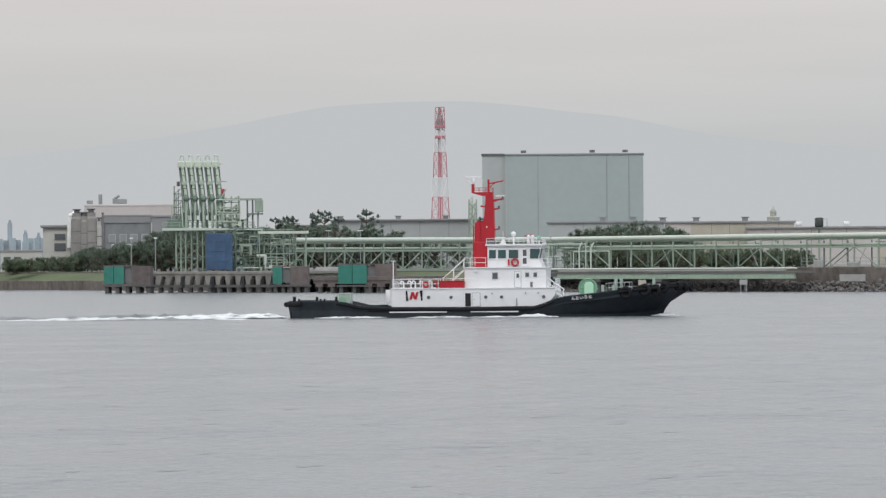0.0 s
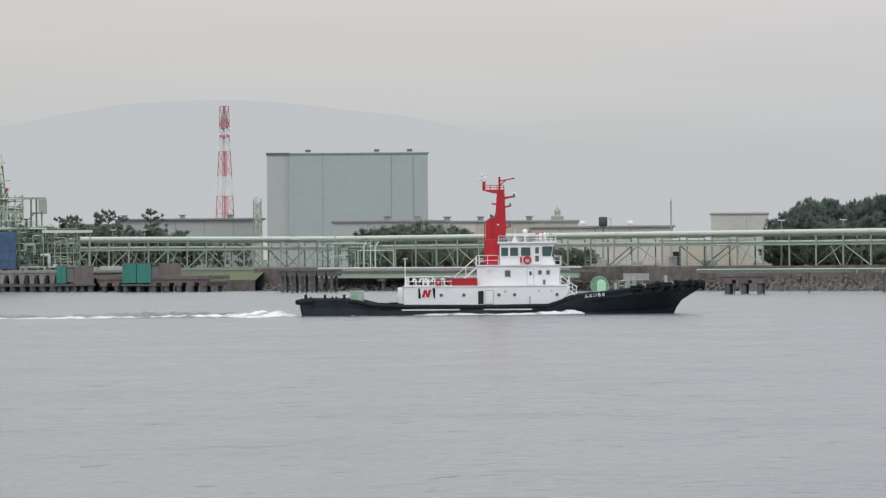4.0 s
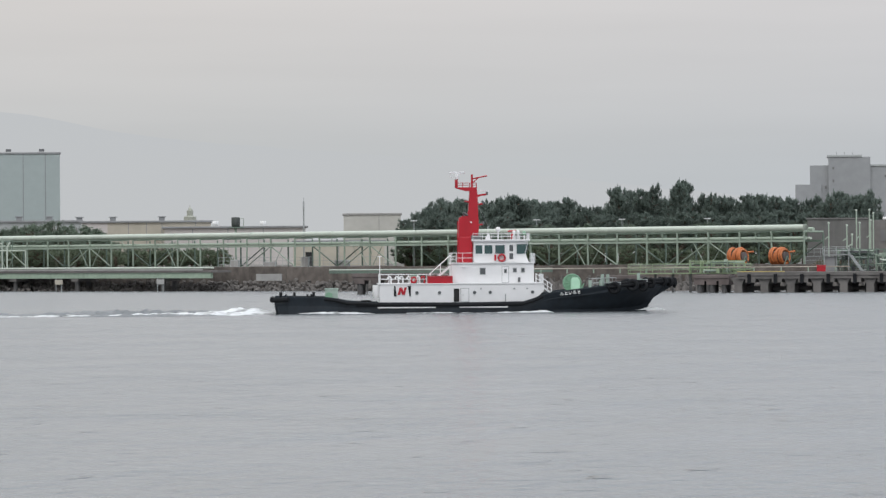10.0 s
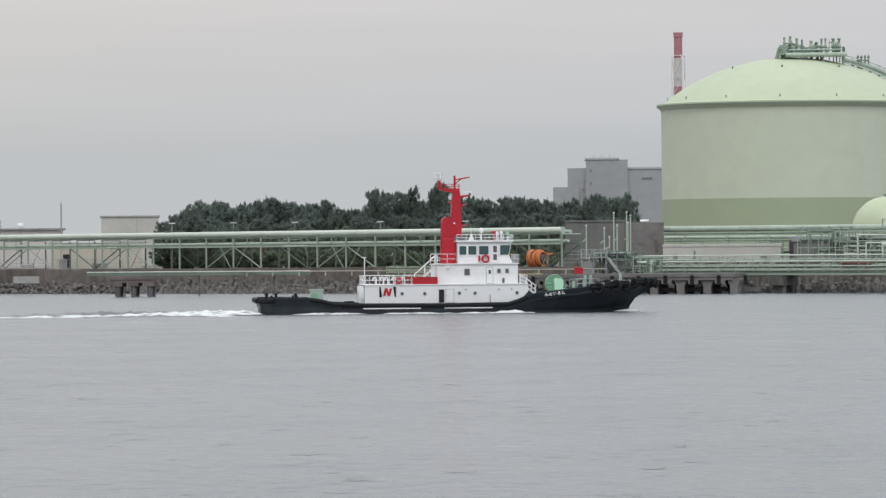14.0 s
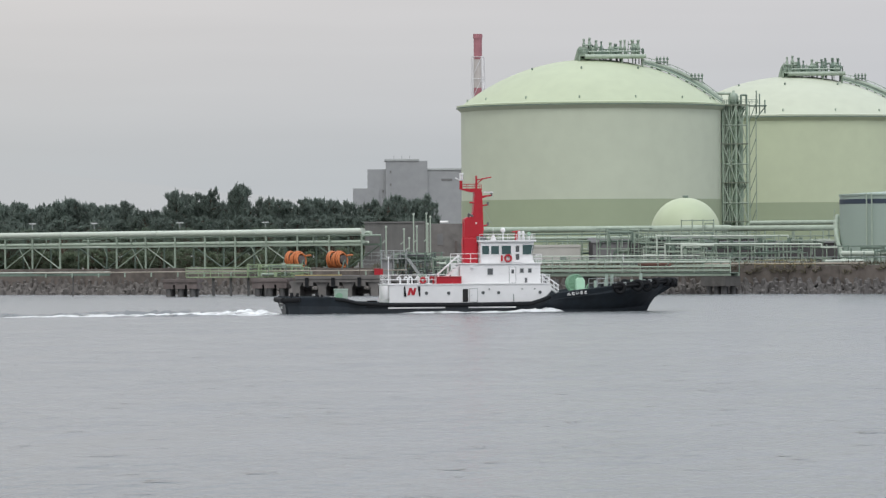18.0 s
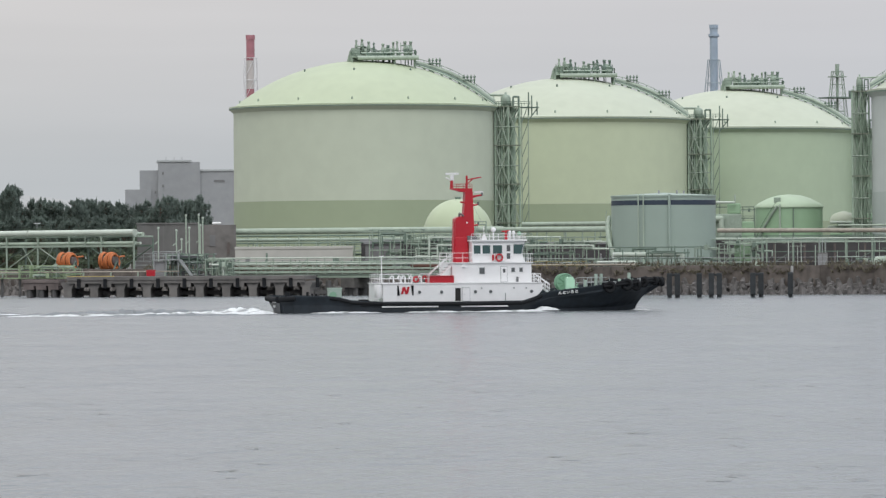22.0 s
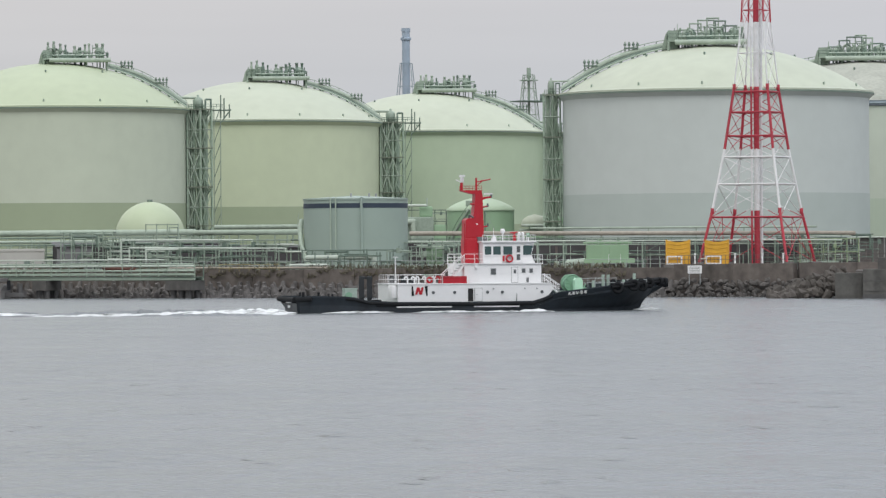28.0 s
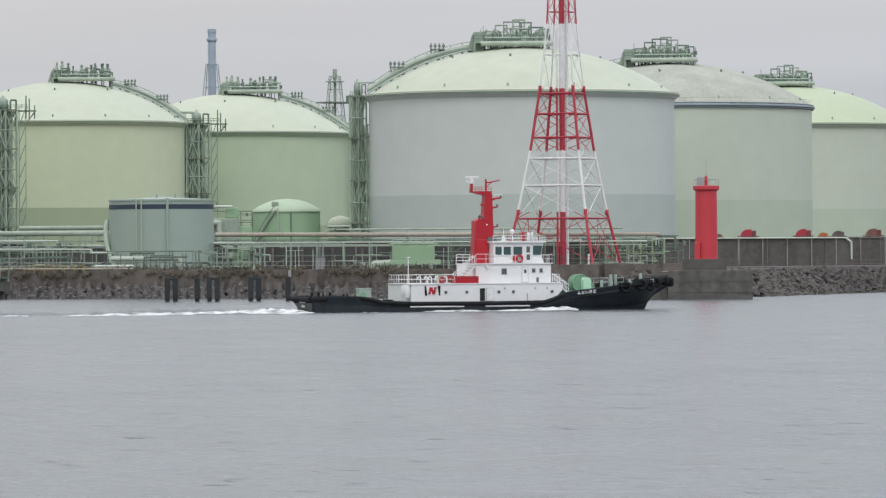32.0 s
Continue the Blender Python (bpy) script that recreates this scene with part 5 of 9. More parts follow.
def motions():
    """The tug's straight run, the radar's slow turn and the bobbing foam."""
    a = radians(-5.6)
    foot, ahead = Vector((486 * math.sin(a), 486 * math.cos(a), 0)), Vector((math.cos(a), -math.sin(a), 0))
    rows = []
    for i in range(33):
        s = -6.26734e-05 * i ** 3 + -0.000505004 * i ** 2 + 5.81343 * i - 35.226
        p = foot + s * ahead
        rows.append((i, pose(p.x, p.y, 0.03 * math.sin(i * 0.9), 0, 0.08 * math.sin(i * 0.7), HEAD)))
    walk(tug, rows)
    walk(radar, [(0.5 * i, pose(-4.3, 0, 14.18, 0, 0, 20 + 72 * i)) for i in range(65)])
    for o, x, y, seed in SPRAY:
        walk(o, [(0.5 * i, pose(x + 0.25 * math.sin(i * 1.9 + seed), y, (0.28 if o.name.startswith("bow_spray") else 0.04 if o.name.startswith("wake") else 0.09) * (math.sin(i * 1.35 + seed * 1.3) - 0.2),
                                0, 0.5 * math.sin(i * 1.1 + seed), 0)) for i in range(65)])

# ---- left: buildings, loading jetty ----
def windows_row(parent, x0, x1, n, z0, z1, y, w, frame_mat="trim_dark", glazed=True):
    for i in range(n):
        x = x0 + (x1 - x0) * (i + 0.5) / n
        fr = block("window", (x - w / 2, y - 0.14, z0), (x + w / 2, y, z1), frame_mat, parent)
        g = new("pane", unit_mesh("beam", "pane" if glazed else "grey_wall"))
        g.parent = parent
        g.matrix_basis = Matrix.Translation((x, y - 0.17, z0 + 0.12)) @ Matrix.Diagonal((w - 0.3, 0.1, z1 - z0 - 0.24, 1))


t, L, h = hall("warehouse", -9.86, -8.20, 1250, 33.0, 62, "grey_clad", "tall grey sheet-clad warehouse", seams=(0.235, 0.735, 0.895), overhang=0.25)
block("side_bay", (-L / 2 - 6.2, 1.5, -0.3), (-L / 2 + 0.0, 60, h - 0.02), "grey_clad_pale", t)
block("side_roof", (-L / 2 - 6.4, 1.2, h), (-L / 2 - 0.26, 60, h + 0.55), "trim_dark", t)
block("corner_trim", (-L / 2 - 0.1, -0.12, 0), (-L / 2 + 0.35, 0, h - 0.03), "grey_clad_pale", t)
for s in (0.13, 0.63, 0.87):
    block("roof_vent", (-L / 2 + s * L - 0.7, 2, h + 0.7), (-L / 2 + s * L + 0.7, 4, h + 1.35), "trim_dark", t)

t, L, h = hall("low_warehouse", -9.35, -7.95, 1120, 14.1, 40, "grey_clad_pale", "low pale grey warehouse with dark eaves", seams=(0.3, 0.62), vents=(0.47, 0.73))
t, L, h = hall("beige_warehouse", -7.94, -6.39, 1120, 13.9, 40, "beige", "long beige warehouse with grey roof vents", seams=(0.12, 0.36, 0.5, 0.62, 0.88), vents=(-0.02, 0.24, 0.62))
block("wall_band", (-L / 2 - 0.01, -0.06, h - 2.6), (-L / 2 + 6, 0, h - 0.02), "pinkish", t)
t, L, h = hall("beige_warehouse", -6.95, -5.25, 1095, 12.3, 40, "pinkish", "low faded warehouse with flat dark roof", seams=(0.2, 0.45, 0.7), overhang=0.6)
for s in (0.36, 0.7):
    bar("roof_fan", (-L / 2 + s * L, 2, h + 0.6), (-L / 2 + s * L, 2, h + 1.6), 0.7, "white", t, shape="pipe")
t, L, h = hall("beige_shed", -5.4, -4.3, 1000, 8.6, 25, "beige", "beige concrete shed behind the pipe bridge", "shed", seams=(0.5,), overhang=0.3)
# doorway shade as a black sheet on the closed wall
block("doorway", (-L / 2 + 2.6, -0.05, -0.2), (-L / 2 + 4.2, 0, 2.9), "opening_shade", t)
t, L, h = hall("grey_warehouse", -11.95, -10.2, 1300, 16.4, 40, "grey_clad_pale", "long pale grey warehouse with dark eaves", seams=(0.2, 0.4, 0.6, 0.8), vents=(0.05, 0.45, 0.78), overhang=0.9)
t, L, h = hall("brown_shed", -12.62, -12.0, 1290, 15.0, 30, "rust_box", "low brown roofed shed among trees", "shed", overhang=0.4)
t, L, h = hall("white_store", -4.79, -4.10, 1200, 16.0, 30, "cream", "white flat-roofed store behind the trees", "building", seams=(0.62,), overhang=0.3, roof="concrete_pale")
t, L, h = hall("white_store", -10.1, -9.45, 1000, 9.6, 20, "grey_clad_pale", "white low store behind the pipe bridge", "building", overhang=0.3)

# buildings at the far left
t, L, h = hall("factory_block", -15.44, -14.86, 1150, 14.3, 18, "cream", "cream rendered factory block with stained walls", "building", overhang=0.6)
windows_row(t, -L / 2 + 2.2, -L / 2 + 6.0, 1, h - 5.8, h - 3.9, 0, 2.8)
windows_row(t, -L / 2 + 2.2, -L / 2 + 6.0, 1, h - 3.2, h - 1.6, 0, 2.8, "concrete_pale")
block("door", (-L / 2 + 1.2, -0.1, 0), (-L / 2 + 2.2, 0, 2.4), "dark_wall", t)
block("door", (-L / 2 + 8.2, -0.1, 0), (-L / 2 + 9.4, 0, 3.4), "dark_wall", t)
block("cornice", (-L / 2 - 0.5, -0.6, h - 0.3), (L / 2 + 0.5, 0, h - 0.02), "trim_dark", t)
bar("flue", (-L / 2 + 6.4, -0.6, h - 5), (-L / 2 + 6.4, -0.6, h + 2.6), 0.55, "white", t, shape="pipe")
bar("flue_elbow", (-L / 2 + 6.4, -0.6, h + 2.6), (-L / 2 + 8.2, -0.6, h + 3.4), 0.55, "white", t, shape="pipe")
for b, r, top, m in ((-15.03, 1.45, 17.5, "silo_grey"), (-14.945, 1.3, 16.8, "silo_grey"), (-14.86, 1.4, 17.6, "silo_grey"), (-14.765, 0.75, 15.5, "cream"), (-14.72, 0.5, 16.6, "dark_wall")):
    c = spot(b, 1140, GROUND)
    s = thing("silo", pose(c.x, c.y, c.z), "tall grey concrete silo with a cap", "silo", "silos beside the factory")
    hh = top - GROUND
    part("shell", lathe([(r, -0.2), (r, hh - 1.4), (r * 0.75, hh - 0.9), (r * 0.75, hh)], 24), m, s, smooth=False)
    bar("cap", (0, 0, hh), (0, 0, hh + 0.8), r * 0.5, "dark_wall", s)
    bar("cap_rim", (0, 0, hh + 0.7), (0, 0, hh + 1.0), r * 0.72, "dark_wall", s)
    for k in range(4):
        part("hoop", lathe([(r + 0.06, hh * k / 5 + 1), (r + 0.06, hh * k / 5 + 1.25)], 24, cap=False), "dark_wall", s)
t, L, h = hall("grey_building", -14.70, -14.14, 1140, 16.6, 20, "factory_grey", "dark grey two-storey building with small windows", "building", overhang=0.3)
windows_row(t, -L / 2 + 0.5, L / 2 - 0.2, 4, h - 6.2, h - 4.2, 0, 1.7, "grey_clad_pale", False)
windows_row(t, -L / 2 + 1.2, -L / 2 + 3, 1, h - 8.4, h - 6.6, 0, 0.8, "white")
windows_row(t, L / 2 - 3, L / 2 - 1.4, 1, h - 8.4, h - 6.6, 0, 0.8, "white")
block("parapet", (-L / 2 - 0.2, -0.25, h - 1.5), (L / 2 + 0.2, 0, h - 0.03), "grey_wall", t)
block("sign", (-0.3, -0.3, h - 7.2), (1.0, -0.16, h - 6.5), "white", t)
t, L, h = hall("grey_building", -14.13, -13.75, 1139, 16.4, 20, "grey_wall", "pale grey stair wing of a factory", "building", overhang=0.25)
windows_row(t, -L / 2 + 0.6, -L / 2 + 3.4, 1, h - 6.2, h - 4.2, 0, 1.6)
t, L, h = hall("pink_hall", -14.94, -13.85, 1255, 20.4, 30, "pinkish", "faded pink factory hall with rooftop ducts", "factory", seams=(0.52, 0.78), overhang=0.1, roof="pinkish")
block("roof_unit", (-L / 2 + 0.6, 2, h + 0.7), (-L / 2 + 2.2, 4, h + 1.6), "grey_wall", t)
bar("roof_stack", (-L / 2 + 4.2, 3, h + 0.6), (-L / 2 + 4.2, 3, h + 3.2), 0.5, "grey_wall", t, shape="pipe")
du = part("roof_duct", box((-L / 2 + 7.4, 3, h + 0.7), (-L / 2 + 11.2, 5, h + 2.0), 0.2), "grey_wall", t)
bar("duct_bend", (-L / 2 + 7.6, 4, h + 1.8), (-L / 2 + 9.2, 4, h + 2.9), 0.35, "grey_wall", du)
t, L, h = hall("white_annex", -15.95, -15.45, 1080, 8.2, 14, "cream", "low cream annex behind a hedge", "building", overhang=0.2)
windows_row(t, -L / 2 + 0.3, -L / 2 + 5.0, 2, 1.8, 3.4, 0, 1.6)

# distant plant, its haze put into the blue-grey colour
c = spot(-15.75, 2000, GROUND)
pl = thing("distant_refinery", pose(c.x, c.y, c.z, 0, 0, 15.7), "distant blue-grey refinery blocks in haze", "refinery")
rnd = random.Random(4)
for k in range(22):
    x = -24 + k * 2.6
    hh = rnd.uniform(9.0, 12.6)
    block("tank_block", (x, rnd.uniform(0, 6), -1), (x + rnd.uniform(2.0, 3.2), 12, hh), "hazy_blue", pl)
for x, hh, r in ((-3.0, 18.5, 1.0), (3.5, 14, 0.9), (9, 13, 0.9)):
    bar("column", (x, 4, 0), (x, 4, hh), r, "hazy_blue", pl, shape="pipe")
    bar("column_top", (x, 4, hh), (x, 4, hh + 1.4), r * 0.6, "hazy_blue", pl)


def jetty(name, b0, d0, b1, d1, top, width, n, label, slab=1.3, piles=True, pile_r=0.5, mat_top="concrete"):
    """Concrete deck on rows of piles; local x along the front edge."""
    p, q = spot(b0, d0), spot(b1, d1)
    L = (q - p).length
    ang = math.degrees(math.atan2(q.y - p.y, q.x - p.x))
    t = thing(name, pose(p.x, p.y, 0, 0, 0, ang), label, "jetty")
    part("deck_slab", box((0, 0, top - slab * 0.55), (L, width, top), 0.06), mat_top, t)
    part("edge_beam", box((0.1, 0.15, top - slab), (L - 0.1, 0.75, top - slab * 0.5), 0.05), mat_top, t)
    for i in range(n):
        x = L * (i + 0.5) / n
        block("cross_head", (x - 0.75, 0.12, top - slab - 0.55), (x + 0.75, width - 0.3, top - slab * 0.9), mat_top, t)
        if piles:
            for y in (0.7, width - 1.2):
                bar("deck_leg", (x, y, -2.5), (x, y, top - slab - 0.3), pile_r, "concrete_dark", t)
    return t, L


jt, JL = jetty("loading_jetty", -14.35, 893, -12.3, 868, 3.9, 24, 17, "long concrete loading jetty on dark piles", slab=0.9, mat_top="concrete_mid")
for i in range(17):
    x = JL * (i + 0.5) / 17
    part("pier_head", prism([(x - 0.66, 3.05), (x + 0.66, 3.05), (x + 0.62, 2.6), (x + 0.4, 1.45), (x - 0.4, 1.45), (x - 0.62, 2.6)], -0.06, 1.2), "concrete_mid", jt)
    if i % 3 == 1:
        block("fender_panel", (x + 0.9, -0.2, 0.9), (x + 1.5, 0.05, 2.9), "pile_black", jt)
block("wale", (0.2, 0.0, 0.95), (JL - 0.2, 0.6, 1.43), "concrete_dark", jt)
for x in (3, 9, 15, 24):
    bar("bollard", (x, 1.2, 3.9), (x, 1.2, 4.5), 0.25, "trim_dark", jt)

def fender_house(b, d, w_teal, w_brown, z0, z1, label):
    c = spot(b, d, 0)
    t = thing("breasting_dolphin", pose(c.x, c.y, 0, 0, 0, 8), label, "mooring dolphin", "mooring dolphins")
    part("teal_panel", box((0, -0.2, z0), (w_teal * 0.48, 3.0, z1), 0.04), "teal", t, "teal steel fender panel")
    part("teal_panel", box((w_teal * 0.5, -0.2, z0), (w_teal, 3.0, z1), 0.04), "teal", t, "teal steel fender panel")
    part("recess", box((w_teal, 0.6, z0 + 0.2), (w_teal + 1.5, 3.0, z1 - 0.1)), "dark_wall", t)
    part("brown_block", box((w_teal + 1.5, 0, z0 - 0.2), (w_teal + 1.5 + w_brown, 5.0, z1 + 0.15), 0.06), "rust_box", t, "rust-brown steel block")
    part("slab", box((-0.3, -0.1, z0 - 0.55), (w_teal + w_brown + 1.8, 5.2, z0 - 0.2), 0.05), "concrete_dark", t)
    part("cap_beam", box((-0.2, 0.2, z1), (w_teal + 1.5, 3.0, z1 + 0.25), 0.05), "rust_box", t)
    n = 5
    for i in range(n):
        x = 0.5 + (w_teal + w_brown + 0.6) * i / (n - 1)
        for y in (0.6, 4.0):
            bar("deck_leg", (x, y, -2.5), (x, y, z0 - 0.4), 0.42, "concrete_dark", t)
    return t


fender_house(-14.71, 880, 3.7, 3.4, 1.75, 4.9, "mooring dolphin with teal fender panels and a brown block")
fender_house(-12.68, 866, 1.7, 3.2, 1.6, 4.6, "narrow mooring dolphin with a teal fender panel")
fender_house(-11.89, 848, 5.1, 3.6, 1.6, 4.95, "wide mooring dolphin with two teal fender panels")
jetty("mooring_deck", -12.2, 853, -10.85, 842, 2.9, 8, 9, "low brown-stained mooring deck on piles", slab=1.3, mat_top="rust_box")
jetty("mooring_dolphin", -10.03, 815, -9.32, 813, 3.85, 6, 6, "dark square dolphin on slender piles", slab=0.6, pile_r=0.27, mat_top="concrete_dark")
# stones and pale gear left on the jetty end
for b, d, s in ((-12.35, 880, 1.5), (-12.2, 881, 1.2), (-12.0, 880, 1.7)):
    c = spot(b, d, 3.9)
    bx = thing("white_tarpaulin_bundle", pose(c.x, c.y, 3.55), "low pale covered bundle on the jetty", "bundle", "bundles on the jetty")
    part("cover", box((-s * 1.5, 0, 0), (s * 1.5, 2, s * 0.6), 0.25), "concrete_pale", bx)
    part("skid", box((-s * 1.6, -0.1, -0.35), (s * 1.6, 2.1, 0), 0.05), "concrete", bx)


def process_rack(name, b, d, z, w, depth, h, bays, levels, label, seed, turn=None, mats=("steel_green", "pipe_green", "steel_green_dark"), pipes=10, group="", stout=1.0):
    """Open steel rack with posts, beams, braces, pipe runs, loops and valves."""
    rnd = random.Random(seed)
    c = spot(b, d, z)
    t = thing(name, pose(c.x, c.y, c.z, 0, 0, -b if turn is None else turn), label, "pipe rack", group)
    for i in range(bays + 1):
        x = w * i / bays
        for y in (0, depth):
            bar("post", (x, y, 0), (x, y, h * rnd.choice((1, 1, 0.85, 0.7))), 0.09, mats[0], t)
        if i < bays and rnd.random() < 0.5:
            z0 = h * rnd.randint(0, levels - 1) / levels
            bar("brace", (x, 0, z0), (x + w / bays, 0, z0 + h / levels), 0.055, mats[0], t)
    for k in range(levels):
        zz = h * (k + 1) / levels - 0.15
        for y in (0, depth):
            bar("beam", (0, y, zz), (w, y, zz), 0.12, mats[0], t, d=0.14, shape="beam")
        for i in range(bays + 1):
            x = w * i / bays
            bar("cross_beam", (x, 0, zz), (x, depth, zz), 0.1, mats[2], t)
    for k in range(pipes):
        zz = h * rnd.randint(0, levels - 1) / levels + rnd.uniform(0.15, h / levels - 0.25)
        x0, x1 = sorted((rnd.uniform(0, w), rnd.uniform(0, w)))
        x1 = max(x1, x0 + w * 0.25)
        y = rnd.uniform(-0.4, depth * 0.8)
        r = stout * rnd.choice((0.045, 0.06, 0.07, 0.09, 0.12, 0.17))
        m = rnd.choice(mats + ("pipe_pale", "steel_green", "steel_green_dark"))
        bar("pipe", (x0, y, zz), (x1, y, zz), r, m, t, shape="pipe")
        if rnd.random() < 0.7:
            bar("drop_pipe", (x1, y, max(0, zz - rnd.uniform(0.6, 3.0))), (x1, y, zz + r * 0.7), r, m, t, shape="pipe")
        if rnd.random() < 0.6:
            bar("drop_pipe", (x0, y, max(0, zz - rnd.uniform(0.6, 3.0))), (x0, y, zz + r * 0.7), r, m, t, shape="pipe")
        if rnd.random() < 0.5:
            xv = rnd.uniform(x0, x1)
            block("valve", (xv - 0.25, y - 0.35, zz - 0.3), (xv + 0.25, y + 0.35, zz + 0.45), rnd.choice(mats), t)
            bar("valve_wheel", (xv, y, zz + 0.45), (xv, y, zz + 0.8), 0.05, mats[2], t)
    return t


# loading arms on their tower
c = spot(-13.98, 900, 3.9)
lt = thing("loading_tower", pose(c.x, c.y, c.z, 0, 0, 13), "pale green steel tower under marine loading arms", "loading tower")
for x in (2.2, 3.1, 4.0, 5.1, 6.2, 7.2, 10.4, 13.4):
    for y in (0, 6):
        bar("column", (x, y, 0), (x, y, 7.9), 0.15, "steel_green", lt)
for k, (x0, x1) in enumerate(((2.2, 4.0), (4.0, 7.2), (7.2, 10.4), (10.4, 13.4))):
    for z0, z1 in ((0.0, 2.6), (2.6, 5.2), (5.2, 7.8)):
        bar("brace", (x0, 0, z0), (x1, 0, z1), 0.055, "steel_green", lt)
        bar("brace", (x1, 0, z0), (x0, 0, z1), 0.055, "steel_green", lt)
        bar("girt", (x0, 0, z1), (x1, 0, z1), 0.14, "steel_green_dark", lt)
        bar("brace", (x0, 6, z0), (x1, 6, z1), 0.11, "steel_green_dark", lt)
part("deck_slab", box((-0.4, -1.0, 7.75), (17.2, 8.5, 8.2), 0.05), "pipe_pale", lt, "white-edged upper deck")
for x in (-0.2, 4, 8, 12, 16):
    bar("deck_bracket", (x, -0.8, 7.75), (x + 0.6, 0, 7.2), 0.1, "steel_green_dark", lt)
for k in range(13):
    x = 4.6 + k * 0.95
    if k not in (3, 8):
        block("gas_bottle", (x, -0.7, 8.2), (x + 0.5, -0.3, 9.5), "white", lt)
part("screen_wall", box((0.5, 2.5, 8.2), (15.5, 2.9, 9.8), 0.04), "steel_green_dark", lt)
railing("guard", [(-0.3, -0.9, 8.2), (17, -0.9, 8.2)], 1.1, "steel_green", lt, 0.05, 1.6)


def loading_arm(x):
    """Marine loading arm, folded: riser, inboard and outboard limb side by side, counterweight and swivels."""
    a = thing("marine_loader", lt.matrix_basis @ pose(x, 1.0, 8.2), "pale green marine loading arm, folded upright", "loading arm", "loading arms")
    bar("riser", (1.0, 0, 0), (1.0, 0, 5.6), 0.3, "pipe_green", a, shape="pipe")
    block("base_plate", (0.4, -0.6, 0), (1.6, 0.6, 0.25), "steel_green", a)
    part("swivel", sphere((1.0, -0.2, 5.6), 0.6), "steel_green_dark", a, smooth=True)
    bar("inboard_limb", (1.0, -0.2, 5.4), (0.15, -0.2, 12.2), 0.29, "arm_green", a, shape="pipe")
    bar("outboard_limb", (0.75, 0.9, 2.6), (-0.35, 0.9, 12.4), 0.24, "steel_green", a, shape="pipe")
    # thin dark bars that draw the shadow in the gaps beside the limbs
    bar("cable", (0.45, -0.3, 0.6), (-0.2, -0.3, 12.0), 0.05, "teal_grey", a)
    bar("cable", (1.55, 0.2, 3.0), (0.75, 0.2, 11.6), 0.05, "teal_grey", a)
    for k in range(5):
        u = (k + 0.5) / 5
        block("rung", (0.85 - 0.85 * u - 0.5, -0.5, 5.6 + 6.2 * u), (1.25 - 0.85 * u, -0.42, 5.72 + 6.2 * u), "steel_green_dark", a)
    bar("truss_chord", (1.35, 0.3, 5.2), (0.55, 0.3, 12.0), 0.1, "steel_green", a)
    for k in range(6):
        u = k / 6
        bar("truss_web", (1.0 - 0.85 * u, -0.2, 5.4 + 6.8 * u), (1.35 - 0.8 * (u + 0.1), 0.3, 5.2 + 6.8 * (u + 0.1)), 0.07, "steel_green", a)
    part("knee_collar", box((0.1, -0.65, 8.2), (1.05, 1.1, 8.9), 0.1), "pipe_green", a)
    part("apex_collar", box((-0.7, -0.5, 11.5), (0.8, 1.2, 12.7), 0.25), "arm_green", a)
    bar("apex_bend", (-0.3, 0.3, 12.4), (-0.15, 0.3, 13.8), 0.13, "pipe_pale", a)
    bar("apex_bend", (-0.15, 0.3, 13.8), (0.45, 0.3, 13.7), 0.13, "pipe_pale", a)
    bar("apex_bend", (0.45, 0.3, 13.7), (0.6, 0.3, 12.3), 0.13, "pipe_pale", a)
    bar("counterweight_beam", (1.0, 0.3, 5.6), (1.5, 0.3, 3.2), 0.16, "steel_green", a)
    part("counterweight", box((1.1, -0.3, 2.4), (1.8, 0.9, 3.4), 0.1), "steel_green_dark", a)
    bar("jack_pipe", (0.3, -0.6, 0.2), (0.1, -0.5, 4.2), 0.1, "pipe_pale", a)
    part("coupler", box((0.3, 0.5, 1.6), (1.3, 1.3, 3.0), 0.15), "steel_green_dark", a)
    return a


for z, r_, m_ in ((20.4, 0.09, "pipe_pale"), (17.0, 0.08, "steel_green"), (13.8, 0.1, "steel_green_dark")):
    bar("tie_rail", (4.0 if z > 18 else 4.4, 1.0, z), (11.2 if z > 18 else 11.8, 1.0, z), r_, m_, lt)
for k in range(15):
    x_ = 3.4 + 0.62 * k
    bar("hose_drop", (x_, 1.6, 8.2), (x_ + 0.1, 1.6, 10.2 + (k * 29) % 5 * 0.5), 0.07, "pipe_pale" if k % 3 else "steel_green_dark", lt)
for k in range(5):
    loading_arm(3.2 + k * 1.62)
process_rack("pipe_manifold", -13.36, 899, 12.0, 4.6, 3, 5.6, 3, 4, "pale green piping beside the loading arms", 14, turn=13, pipes=16, mats=("arm_green", "pipe_green", "steel_green"), stout=1.5)
# side ladder tower on the left of the arms and the gangway platform on the right
c = spot(-13.86, 903, 12.1)
lp = thing("ladder_tower", pose(c.x, c.y, c.z, 0, 0, 13), "slim pale steel ladder tower beside the loading arms", "tower")
for x in (0, 1.6):
    bar("column", (x, 0, 0), (x, 0, 8.0), 0.12, "steel_green", lp)
for k in range(6):
    bar("brace", (0, 0, k * 1.3), (1.6, 0, k * 1.3 + 1.3), 0.08, "steel_green", lp)
    block("landing", (-0.2, -0.3, k * 1.3), (1.9, 1.2, k * 1.3 + 0.1), "steel_green_dark", lp)
part("red_lamp", box((0.5, 0, 8.0), (1.1, 0.5, 8.9), 0.1), "rust_box", lp)
